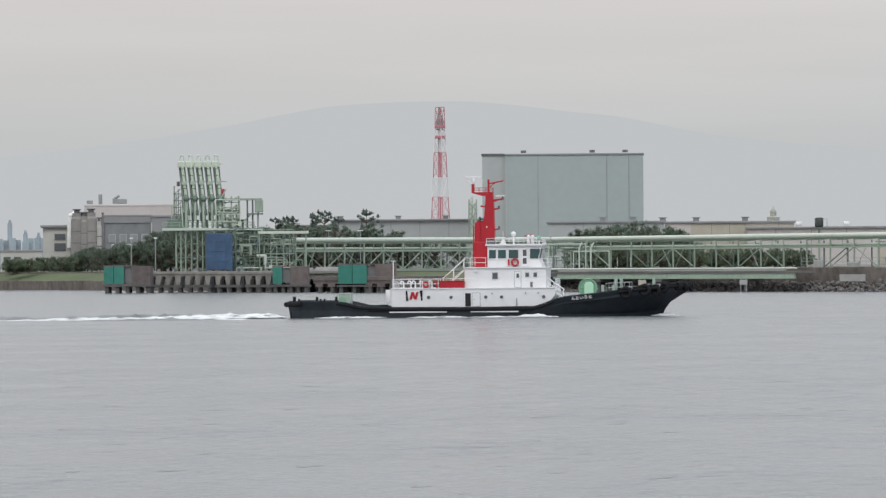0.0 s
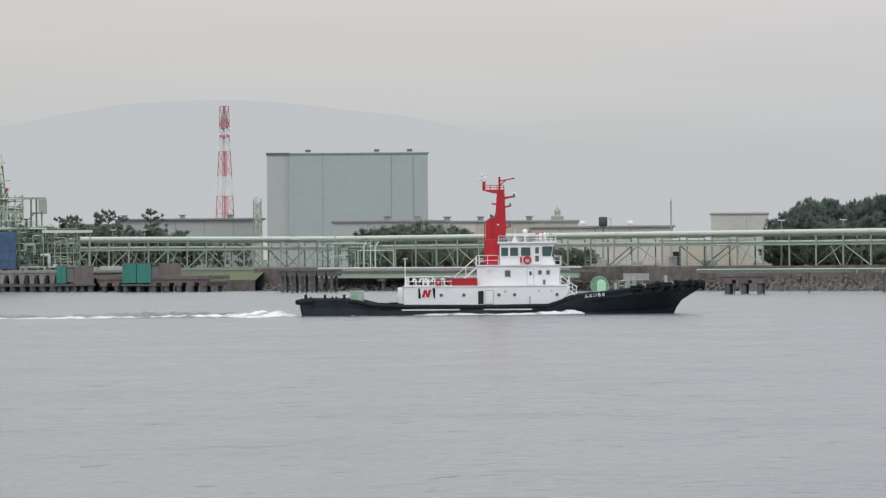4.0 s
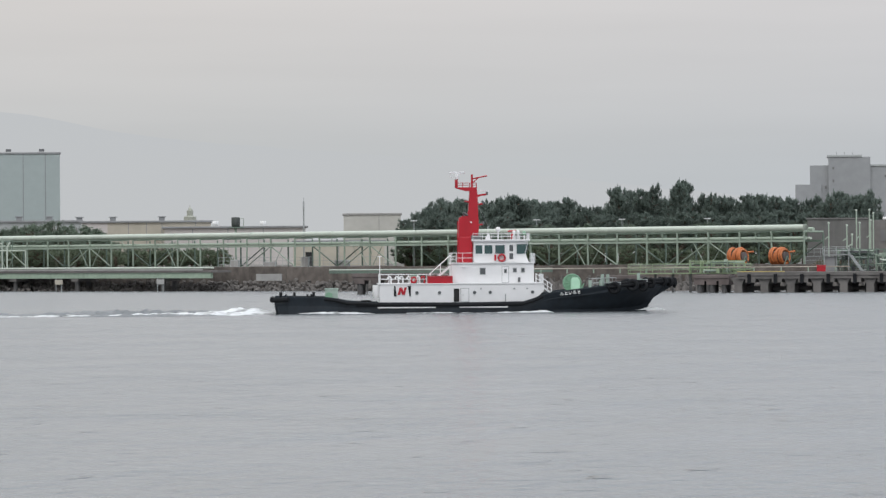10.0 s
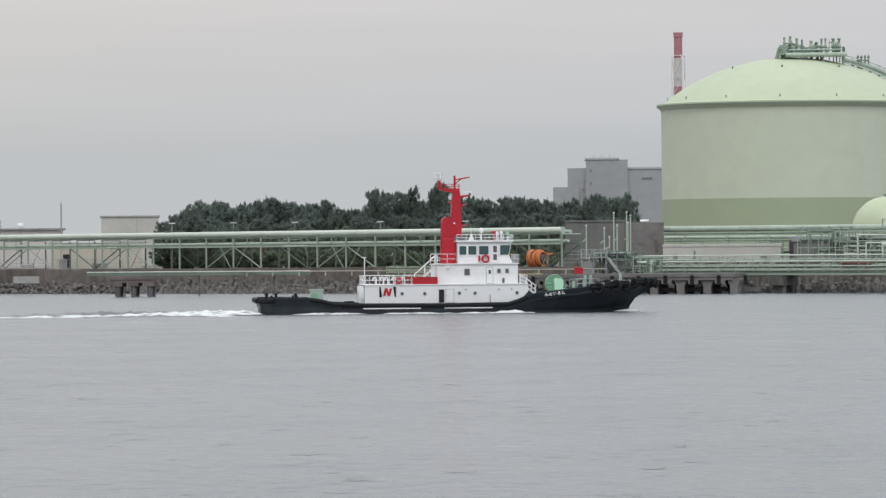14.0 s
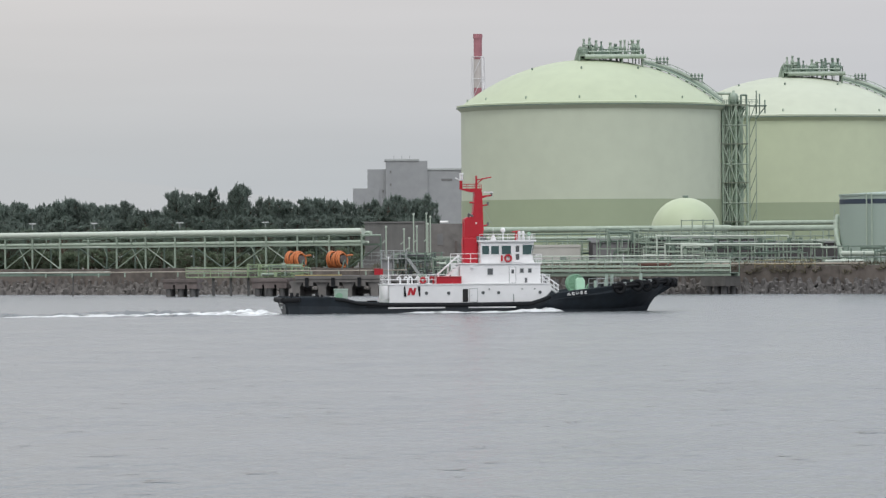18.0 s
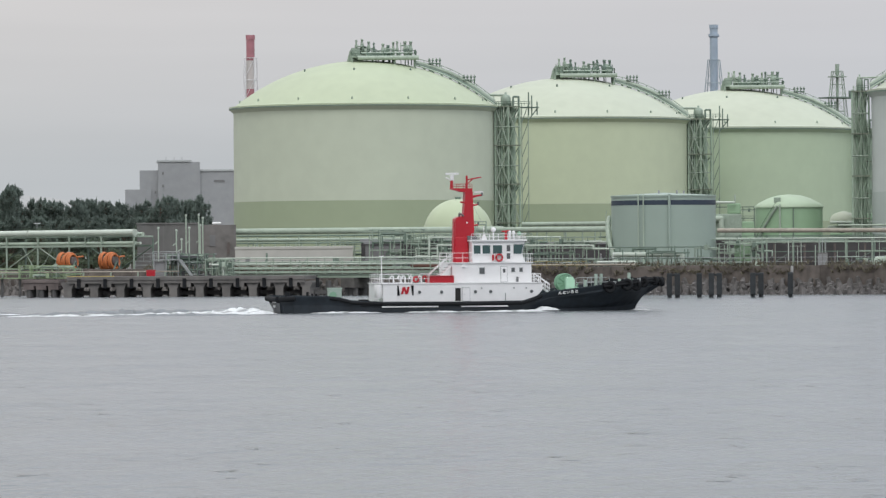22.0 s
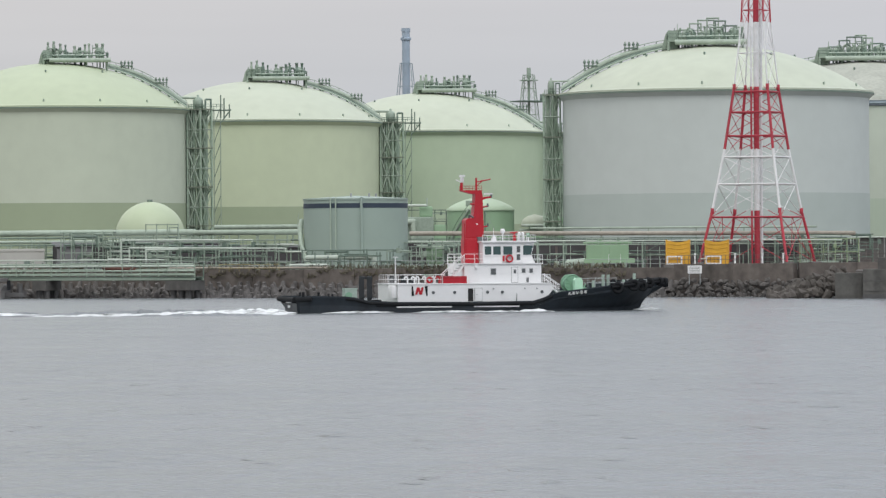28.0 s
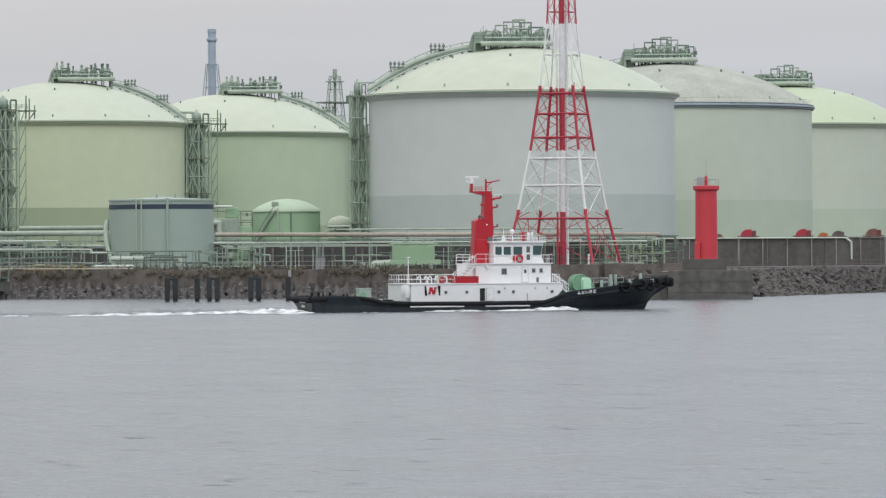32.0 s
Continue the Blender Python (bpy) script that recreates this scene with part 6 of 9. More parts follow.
for k in range(7):
    bar("side_pipe", (-0.5 + 0.42 * k, 0.8, 0), (-0.5 + 0.42 * k, 0.8, 4.5 + (k * 37) % 4), 0.1, "pipe_green", lp)
c = spot(-13.26, 900, 12.1)
gw = thing("gangway_platform", pose(c.x, c.y, c.z, 0, 0, 13), "green steel gangway tower with projecting top platform", "gangway tower")
for x in (0, 1.4, 2.8):
    for y in (0, 2.4):
        bar("column", (x, y, -1.5), (x, y, 6.0), 0.14, "steel_green", gw)
for k in range(4):
    bar("brace", (0, 0, k * 1.5), (2.8, 0, k * 1.5 + 1.5), 0.09, "steel_green", gw)
    block("landing", (-0.2, -0.3, k * 1.6), (3.0, 2.6, k * 1.6 + 0.14), "steel_green_dark", gw)
part("top_beam", box((-1.0, 0.0, 5.2), (7.2, 1.2, 5.6), 0.04), "steel_green", gw)
part("end_frame", box((5.8, -0.2, 2.9), (7.4, 1.4, 5.2), 0.05), "steel_green", gw)
part("platform_deck", box((4.2, -0.6, 2.5), (7.4, 1.6, 2.75), 0.04), "steel_green_dark", gw)
for x, m in ((4.4, "steel_green_dark"), (5.4, "trim_dark"), (6.4, "steel_green")):
    bar("hanger", (x, 0.4, -1.0), (x, 0.4, 5.2), 0.16, m, gw)
bar("prop", (3.0, 0, 0.5), (5.0, 0, 2.5), 0.12, "steel_green", gw)
part("red_lamp", box((-0.4, 0.3, 6.0), (0.1, 0.8, 7.4), 0.1), "tower_red", gw)
bar("prop", (-0.8, 0, 5.2), (0.4, 0, 7.4), 0.12, "pipe_green", gw)

# blue sheeted scaffold and the pipework beside it
c = spot(-13.47, 893.5, 3.9)
bs = thing("sheeted_scaffold", pose(c.x, c.y, c.z, 0, 0, 13), "scaffold wrapped in blue sheeting", "scaffold")
sh = part("blue_sheet", box((-0.3, 0, 0.2), (4.8, 3.5, 7.2), 0.25), "blue_sheet", bs)
for x in (-0.1, 1.7, 3.5, 5.4):
    bar("standard", (x, -0.1, 0), (x, -0.1, 7.8), 0.035, "teal_grey", bs)
for z in (1.9, 3.8, 5.7, 7.5):
    bar("ledger", (-0.2, -0.14, z), (5.6, -0.14, z), 0.03, "teal_grey", bs)


process_rack("pipe_manifold", -13.2, 898, 3.9, 6.5, 4, 8.2, 5, 4, "dense green and grey pipe manifold beside the loading tower", 11, pipes=40, mats=("steel_green_dark", "steel_green", "teal_grey"), stout=1.8)
process_rack("pipe_manifold", -12.78, 898, 3.9, 6.0, 4, 6.8, 5, 4, "dense green pipe manifold at the end of the bridge", 12, pipes=24, mats=("steel_green", "steel_green_dark", "teal_grey"), stout=1.6)
process_rack("pipe_manifold", -12.9, 906, 8.5, 7.5, 4, 3.4, 4, 2, "upper green pipe deck beside the loading tower", 13, pipes=10)
part("pipe_tray", box((0, 0, 0), (9.5, 1.0, 0.5), 0.05), "pipe_pale", thing("pipe_tray_run", pose(*spot(-12.85, 897, 10.9), 0, 0, 12.7), "pale pipe tray above the manifold", "pipe tray"))
for x, m in ((0.2, "steel_green"), (9.0, "steel_green")):
    bar("tray_post", (x, 0.5, -7), (x, 0.5, 0), 0.12, m, bpy.data.objects["pipe_tray_run"])


# ---- pipe bridges ----
def pipe_bridge(name, p, q, z_top, n, label, base=GROUND, depth=3.6, truss=False, lead="pipe_pale"):
    """Long elevated pipeline: large top pipe, lower pipes on a beam, posts to the ground, braces in every second bay."""
    p, q = Vector((*p, 0)), Vector((*q, 0))
    L = (q - p).length
    t = thing(name, pose(p.x, p.y, base, 0, 0, math.degrees(math.atan2(q.y - p.y, q.x - p.x))), label, "pipe bridge")
    h = z_top - base
    r = 0.48
    m = 10 if L > 120 else 4
    for i in range(m):
        bar("main_pipe", (L * i / m, 0.3, h - r), (L * (i + 1) / m, 0.3, h - r), r, lead, t, shape="pipe")
        bar("pipe_flange", (L * (i + 1) / m - 0.25, 0.3, h - r), (L * (i + 1) / m, 0.3, h - r), r + 0.05, lead, t, shape="pipe")
        bar("pipe", (L * i / m, 1.9, h - 0.75), (L * (i + 1) / m, 1.9, h - 0.75), 0.3, "pipe_green", t, shape="pipe")
        bar("pipe", (L * i / m, 0.4, h - 2.15), (L * (i + 1) / m, 0.4, h - 2.15), 0.26, "pipe_green", t, shape="pipe")
        bar("pipe", (L * i / m, 1.4, h - 2.2), (L * (i + 1) / m, 1.4, h - 2.2), 0.2, "pipe_pale", t, shape="pipe")
        bar("chord", (L * i / m, 0, h - 1.12), (L * (i + 1) / m, 0, h - 1.12), 0.12, "steel_green_dark", t, d=0.12, shape="beam")
        bar("chord", (L * i / m, 0, h - 2.6), (L * (i + 1) / m, 0, h - 2.6), 0.22, "steel_green", t, d=0.34, shape="beam")
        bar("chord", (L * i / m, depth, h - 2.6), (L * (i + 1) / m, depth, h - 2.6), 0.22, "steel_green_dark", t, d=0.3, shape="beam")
    b = L / n
    for i in range(n + 1):
        x = b * i
        bar("post", (x, 0, 0), (x, 0, h - 1.0), 0.17, "steel_green", t)
        # rear row in the darker of the two green steels
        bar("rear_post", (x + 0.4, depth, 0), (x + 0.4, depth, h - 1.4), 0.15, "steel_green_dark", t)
        bar("cross_beam", (x, -0.2, h - 1.15), (x, depth + 0.3, h - 1.15), 0.14, "steel_green", t)
        if i == n:
            break
        if i % 3 == 1:
            bar("hanger", (x + b / 2, 0, h - 2.6), (x + b / 2, 0, h - 1.0), 0.09, "steel_green", t)
        if truss or i % 4 in (1, 2):
            up = i % 2 == (0 if truss else 1)
            z0, z1 = (0.2, h - 2.6)
            bar("brace", (x, 0, z0 if up else z1), (x + b, 0, z1 if up else z0), 0.1, "steel_green", t)
            bar("brace", (x + b * 0.5, 0, z1), (x + b * (0.9 if up else 0.1), 0, z0), 0.07, "steel_green", t)
        if i % 4 in (0, 3):
            up = i % 2 == 0
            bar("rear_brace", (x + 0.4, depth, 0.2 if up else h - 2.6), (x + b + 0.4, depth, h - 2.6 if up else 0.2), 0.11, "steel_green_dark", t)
    if truss:
        bar("chord", (0, 0, 0.2), (L, 0, 0.2), 0.25, "steel_green", t, d=0.4, shape="beam")
    return t


pipe_bridge("pipe_bridge", (-158.2, 964.3), (10.0, 753.0), 10.25, 33, "long pale green pipe bridge on steel posts")
pipe_bridge("pipe_bridge", (-197, 886), (-157, 956), 10.2, 14, "pale green truss pipe bridge from the jetty", truss=True)
# short platforms on the pipe bridge and the tall green stack by the bend
for b, d in ((-9.97, 962), (-4.72, 858), (-2.6, 808)):
    c = spot(b, d - 2.0, 9.5 if b < -5 else 7.6)
    pf = thing("service_platform", pose(c.x, c.y, c.z, 0, 0, -40), "small pale steel service platform on the pipe bridge", "platform", "service platforms")
    part("grating", box((0, 0, 0), (4.2, 1.6, 0.14), 0.03), "pipe_pale", pf)
    for x in (0.1, 4.1):
        bar("prop", (x, 0.8, 0), (x + 0.2, 1.4, -1.6), 0.06, "steel_green", pf)
    railing("guard", [(0, 0, 0.14), (4.2, 0, 0.14)], 1.0, "steel_green", pf, 0.035, 1.4)
c = spot(-10.26, 985, GROUND)
sk = thing("vent_stack", pose(c.x, c.y, c.z, 0, 0, 10), "pale green latticed vent stack", "vent stack")
for dx, dy in ((-0.9, -0.9), (0.9, -0.9), (0.9, 0.9), (-0.9, 0.9)):
    bar("leg", (dx, dy, 0), (dx * 0.85, dy * 0.85, 14.5), 0.13, "steel_green", sk)
for k in range(7):
    bar("brace", (-0.9, -0.9, 2 * k), (0.9, -0.9, 2 * k + 2), 0.08, "steel_green", sk)
    bar("brace", (0.9, -0.9, 2 * k), (-0.9, -0.9, 2 * k + 2), 0.08, "steel_green", sk)
bar("stack_pipe", (-0.2, 0, 0), (-0.2, 0, 15.0), 0.3, "pipe_pale", sk, shape="pipe")
bar("stack_pipe", (0.45, 0, 0), (0.45, 0, 13.8), 0.2, "pipe_pale", sk, shape="pipe")
c = spot(-6.09, 905, GROUND)
wt = thing("water_tank", pose(c.x, c.y, c.z + 0.5, 0, 0, 6), "dark round water tank on a green post", "water tank")
bar("post", (0, 0, 0), (0, 0, 7.2), 0.22, "steel_green", wt)
part("tank", lathe([(0.01, 7.2), (0.75, 7.25), (0.82, 7.6), (0.82, 8.9), (0.7, 9.05), (0.01, 9.1)], 20), "tank_dark", wt, smooth=True)
block("tank_deck", (-1.3, -0.8, 7.05), (1.3, 0.8, 7.2), "steel_green_dark", wt)
bar("side_mast", (1.5, 0, 7.1), (1.5, 0, 8.8), 0.06, "steel_green", wt)
bar("side_arm", (0.7, 0, 8.8), (1.5, 0, 8.8), 0.05, "steel_green", wt)
process_rack("pipe_manifold", -9.42, 935, GROUND, 12, 4, 5.6, 5, 3, "grey-green pipe manifold under the bridge bend", 71, turn=38, pipes=16, mats=("steel_green_dark", "rail", "steel_green"))
for z, x0, x1 in ((8.6, -9.35, -8.9), (7.2, -9.05, -8.62)):
    pa, pb = spot(x0, 925, z), spot(x1, 915, z)
    lp2 = thing("loop_pipe", pose(pa.x, pa.y, GROUND), "pale pipe loop beside the pipe bridge", "pipe", "pale pipe loops")
    e2 = pb - pa
    bar("pipe", (0, 0, 0), (0, 0, z - GROUND), 0.1, "pipe_pale", lp2, shape="pipe")
    bar("pipe", (0, 0, z - GROUND), (e2.x, e2.y, z - GROUND), 0.1, "pipe_pale", lp2, shape="pipe")
    bar("pipe", (e2.x, e2.y, 0), (e2.x, e2.y, z - GROUND), 0.1, "pipe_pale", lp2, shape="pipe")
# vent pipes with bends in front of the bridge
for k, b in enumerate((-8.98, -8.84)):
    c = spot(b, 915, GROUND)
    vp = thing("bent_vent_pipe", pose(c.x, c.y, c.z, 0, 0, 8), "pale bent vent pipe beside the bridge", "vent pipe", "bent vent pipes")
    bar("riser", (0, 0, 0), (0, 0, 4.2), 0.15, "pipe_pale", vp, shape="pipe")
    bar("bend", (0, 0, 4.15), (0.6, 0, 5.2), 0.15, "pipe_pale", vp, shape="pipe")

p, q = spot(-6.3, 880), spot(-4.25, 868)
L = (q - p).length
fe = thing("steel_fence", pose(p.x, p.y, GROUND, 0, 0, math.degrees(math.atan2(q.y - p.y, q.x - p.x))), "pale grey steel fence before the shed", "fence")
railing("fence", [(0, 0, 0), (L, 0, 0)], 1.9, "rail", fe, 0.035, 1.15, 3)
for x, w, hh in ((3.0, 1.6, 1.5), (9.5, 2.4, 1.1), (17.0, 1.4, 2.0), (23.5, 2.8, 1.3)):
    cbx = thing("switch_cabinet", fe.matrix_basis @ pose(x, -1.6, -0.02), "pale grey switch cabinet on the quay", "cabinet", "switch cabinets")
    part("body", box((0, 0, 0), (w, 0.8, hh), 0.05), "grey_clad_pale", cbx)
    block("door", (0.1, -0.03, 0.15), (w * 0.48, 0, hh - 0.12), "concrete_pale", cbx)
    block("door", (w * 0.52, -0.03, 0.15), (w - 0.1, 0, hh - 0.12), "concrete_pale", cbx)

# access bridge to the jetty
p, q = Vector((-141, 836, 0)), Vector((-89, 793, 0))
L = (q - p).length
ab = thing("access_bridge", pose(p.x, p.y, 0, 0, 0, math.degrees(math.atan2(q.y - p.y, q.x - p.x))), "flat access bridge with green girder", "bridge")
part("girder", box((0, 0.2, 2.2), (L, 0.7, 3.15), 0.04), "tower_steel", ab, "green steel girder")
part("deck", box((-0.3, 0, 3.15), (L + 0.5, 4.5, 3.5), 0.04), "concrete", ab)
part("kerb", box((0, -0.05, 3.5), (L * 0.97, 0.3, 3.78), 0.03), "concrete_pale", ab)
bar("bridge_pipe", (0, 0.8, 3.95), (L, 0.8, 3.95), 0.16, "pipe_pale", ab, shape="pipe")
for x in (17.5, 33.5, 55):
    bar("pier", (x, 1.0, -2), (x, 1.0, 2.3), 0.42, "concrete_dark", ab)
    bar("pier", (x, 3.6, -2), (x, 3.6, 2.3), 0.42, "concrete_dark", ab)
    block("pier_head", (x - 0.9, 0.3, 1.7), (x + 0.9, 4.2, 2.25), "concrete", ab)
for b, d, m in ((-7.05, 790, "concrete_pale"), (-8.27, 803, "beige")):
    c = spot(b, d, 1.3)
    sg = thing("notice_board", pose(c.x, c.y, c.z, 0, 0, 8), "small pale notice board below the bridge", "notice board", "notice boards")
    part("board", box((0, 0, 0), (1.3, 0.1, 0.8), 0.02), m, sg)
    for x in (0.2, 1.1):
        bar("post", (x, 0.12, -2.0), (x, 0.12, 1.1), 0.06, "rail", sg)
part("white_wall_plate", box((0, 0, 0), (5.2, 0.4, 1.1), 0.03), "concrete_pale", thing("sea_wall_plate", pose(*spot(-5.85, 762, 1.9), 0, 0, -36), "pale concrete plate on the sea wall", "wall plate"))

# ---- middle: pump yard, small tanks, pipe racks ----
c = spot(0.80, 760, GROUND)
sh = thing("control_shed", pose(c.x, c.y, c.z, 0, 0, -2), "grey corrugated control shed with concrete wing", "shed")
part("wall", box((0, 0.3, -0.2), (9.7, 9, 7.35), 0.04), "shed_grey", sh, "dark grey corrugated wall")
part("concrete_wing", box((9.7, 0, -0.2), (15.8, 9, 7.2), 0.04), "concrete", sh, "grey concrete wing")
for k in range(24):
    block("rib", (0.12 + 0.4 * k, 0.22, 0), (0.26 + 0.4 * k, 0.3, 7.34), "shed_grey", sh)
part("roof", box((-0.2, 0.1, 7.35), (9.75, 9.2, 7.6), 0.04), "shed_grey", sh)
block("lean_to", (-0.7, -1.6, -0.2), (8.5, 0.3, 1.6), "shed_grey", sh)
railing("guard", [(0, -1.4, 1.6), (8.4, -1.4, 1.6)], 1.1, "rail", sh, 0.04, 1.1, 2)
block("window", (11.6, -0.12, 3.8), (12.5, 0, 5.6), "dark_wall", sh)
block("duct", (14.4, -0.3, 2.6), (14.8, 0, 4.4), "rust_box", sh)
bar("flood_light", (12.0, 1, 7.4), (13.4, 1, 7.5), 0.18, "white", sh)
for x, hh in ((4.6, 6.6), (7.4, 6.2), (8.9, 8.5), (9.4, 6.6), (10.9, 8.6), (11.5, 8.1), (11.1, 7.0), (8.2, 4.8)):
    c = spot(0.70 + math.degrees(x / 740), 738, GROUND)
    vp = thing("vent_pipe", pose(c.x, c.y, c.z), "thin pale green vent pipe before the shed", "vent pipe", "vent pipes before the shed")
    bar("shaft", (0, 0, 0), (0, 0, hh), 0.1, "pipe_green", vp, shape="pipe")
    bar("cap", (0, 0, hh - 0.1), (0, 0, hh + 0.2), 0.17, "pipe_pale", vp)
    if hh < 7.5:
        bar("side_arm", (0, 0, hh * 0.7), (-0.6, 0, hh * 0.62), 0.08, "pipe_green", vp)

# hose reels
for b, turn in ((-0.04, 52), (0.46, 52)):
    c = spot(b, 744, GROUND)
    rl = thing("hose_reel", pose(c.x, c.y, c.z, 0, 0, turn), "large drum wound with orange hose", "hose reel", "orange hose reels")
    for k in range(6):
        bm = tyre_mesh(1.1 + 0.1 * ((k * 7) % 3), 0.17, 26, 8)
        bmesh.ops.rotate(bm, verts=bm.verts, cent=(0, 0, 0), matrix=Matrix.Rotation(radians(4.0 * ((k * 5) % 4) - 6), 3, 'X'))
        bmesh.ops.translate(bm, verts=bm.verts, vec=(0.05 * ((k * 3) % 4), -1.15 + k * 0.44, 1.5 + 0.05 * ((k * 5) % 3)))
        part("hose_turn", bm, "orange", rl, smooth=True)
    bar("drum", (0, -1.4, 1.55), (0, 1.4, 1.55), 0.72, "rust_box", rl, shape="pipe", label="rusty steel drum")
    for y in (-1.55, 1.55):
        bar("stand", (-0.9, y, 0), (0, y, 1.55), 0.1, "steel_green_dark", rl)
        bar("stand", (0.9, y, 0), (0, y, 1.55), 0.1, "steel_green_dark", rl)
    part("motor_box", box((1.2, -0.6, 0.2), (2.2, 0.8, 1.5), 0.08), "rust_box", rl)
    bar("hose_end", (0.8, -1.3, 2.2), (2.3, -1.3, 2.3), 0.14, "orange", rl)
c = spot(0.91, 700, 3.0)
rb2 = thing("red_fire_box", pose(c.x, c.y, c.z), "red fire equipment box on the jetty", "fire box")
part("body", box((0, 0, 0), (1.3, 0.9, 0.8), 0.08), "ship_red", rb2)
part("lid", box((-0.05, -0.05, 0.8), (1.35, 0.95, 0.95), 0.06), "ship_red", rb2)

# low pale wall and yard behind the green walkway
t, L, h = hall("pump_house", 1.98, 3.40, 746, 6.9, 8, "cream", "long pale concrete pump house", "building", overhang=0.1, roof="cream")
block("window", (-L / 2 + 1.6, -0.08, h - 1.9), (-L / 2 + 2.3, 0, h - 1.2), "dark_wall", t)
block("window", (-L / 2 + 4.8, -0.08, h - 2.4), (-L / 2 + 5.1, 0, h - 0.6), "steel_green_dark", t)
block("window", (L / 2 - 3.2, -0.08, h - 2.2), (L / 2 - 2.2, 0, h - 1.5), "steel_green_dark", t)
t, L, h = hall("grey_hut", 3.55, 3.98, 742, 7.6, 5, "dark_wall", "small dark hut with sloped roof", "hut", overhang=0.3)


def pipe_line(name, pts, r, material, label, stands=0, ground=GROUND, category="pipeline", group=""):
    """A pipe with elbows along points, on short stands."""
    t = thing(name, pose(*pts[0]), label, category, group)
    o = Vector(pts[0])
    for p, q in zip(pts, pts[1:]):
        p, q = Vector(p) - o, Vector(q) - o
        bar("pipe", p, q, r, material, t, shape="pipe")
        part("elbow", sphere(q, r * 1.04, 1, 10), material, t, smooth=True)
        if stands and abs(q.z - p.z) < 0.3:
            n = max(1, int((q - p).length / stands))
            for i in range(n):
                s = p.lerp(q, (i + 0.5) / n)
                bar("stand", (s.x, s.y, ground - o.z), (s.x, s.y, s.z - r * 0.6), 0.12, "steel_green", t)
    return t


# main pipe over its rack, left and right of the small grey tank
process_rack("pipe_rack", 1.98, 768, GROUND, 48, 4, 5.6, 11, 3, "long pale green pipe rack behind the walkway", 21, turn=-3.5, pipes=26, mats=("steel_green", "pipe_green", "steel_green_dark"))
pipe_line("main_pipeline", [spot(1.98, 762, 9.8), spot(5.2, 755, 9.85)], 0.48, "pipe_mid", "thick pale green overhead pipeline", 4.2)
pipe_line("main_pipeline", [spot(5.2, 752, 9.75), spot(6.5, 742, 9.7)], 0.42, "pipe_mid", "thick green overhead pipeline by the tank", 3.0)
pipe_line("main_pipeline", [spot(2.0, 758, 8.4), spot(4.4, 752, 8.4)], 0.26, "pipe_green", "green pipeline under the main pipe", 5.0)
pipe_line("main_pipeline", [spot(2.0, 757, 9.05), spot(4.0, 752, 9.05)], 0.14, "steel_green_dark", "dark green pipeline under the main pipe", 6.0)
pipe_line("main_pipeline", [spot(2.0, 756, 7.9), spot(3.9, 751, 7.9)], 0.12, "steel_green_dark", "dark green pipeline above the pump house", 6.0)
pipe_line("main_pipeline", [spot(5.45, 770, 10.7), spot(6.5, 765, 10.7)], 0.36, "pipe_mid", "pale insulated pipe behind the rack", 4.0)
pipe_line("main_pipeline", [spot(7.8, 741, 9.35), spot(13.15, 735, 8.95)], 0.34, "pipe_rust", "long rust-brown overhead pipeline", 4.6)
pipe_line("main_pipeline", [spot(7.6, 728, 4.2), spot(7.6, 728, 8.05), spot(13.0, 722, 7.9)], 0.1, "pipe_pale", "thin white pipeline along the rack", 4.0)
pipe_line("main_pipeline", [spot(7.9, 730, 7.45), spot(13.0, 724, 7.35)], 0.07, "pipe_green", "thin green pipeline along the rack", 0)
process_rack("pipe_rack", 7.75, 738, GROUND, 62, 3, 4.9, 15, 2, "green pipe rack before a dark wall", 22, turn=-9.0, pipes=9, mats=("steel_green_dark", "steel_green", "rust_box"))
pipe_line("white_loop_pipe", [spot(4.32, 716, 4.2), spot(4.32, 716, 8.5), spot(5.9, 708, 8.4), spot(5.9, 708, 7.7), spot(6.48, 706, 7.6)], 0.12, "pipe_pale", "white pipe loop over the pump yard", 0)
pipe_line("white_loop_pipe", [spot(4.42, 712, 4.2), spot(4.42, 712, 7.3), spot(6.3, 702, 7.1), spot(6.3, 702, 6.6), spot(6.55, 701, 6.6)], 0.12, "pipe_pale", "white pipe loop over the pump yard", 0)
pipe_line("white_loop_pipe", [spot(4.62, 708, 5.2), spot(4.62, 708, 7.05), spot(5.0, 706, 7.05)], 0.13, "pipe_pale", "white pipe bend in the pump yard", 0)
YARD = ("steel_green", "steel_green_dark", "steel_green_dark")
process_rack("pump_yard_rack", 4.05, 722, GROUND, 11, 5, 5.4, 6, 4, "crowded green pump yard steelwork", 31, turn=-20, pipes=27, mats=YARD)
process_rack("pump_yard_rack", 4.75, 714, GROUND, 11, 5, 4.6, 6, 4, "crowded green pump yard steelwork", 32, turn=-20, pipes=24, mats=YARD)
process_rack("pump_yard_rack", 5.5, 708, GROUND, 11, 5, 4.8, 6, 3, "green pump yard steelwork beside the tank", 33, turn=-20, pipes=24, mats=YARD)
process_rack("pump_yard_rack", 3.6, 724, GROUND, 8, 4, 6.2, 5, 4, "tall green stair and pipe steelwork", 34, turn=-10, pipes=18, mats=YARD)
process_rack("valve_platform", 4.62, 735, GROUND, 5, 3, 7.4, 3, 3, "green valve platform before the round tank", 35, pipes=10)
# this dark hall is added as backing, for the shadow among the steelwork
t, L, h = hall("pump_house", 3.5, 5.6, 753, 8.0, 6, "yard_dark", "added dark backing for the shade behind pipework", "building", overhang=0.2)
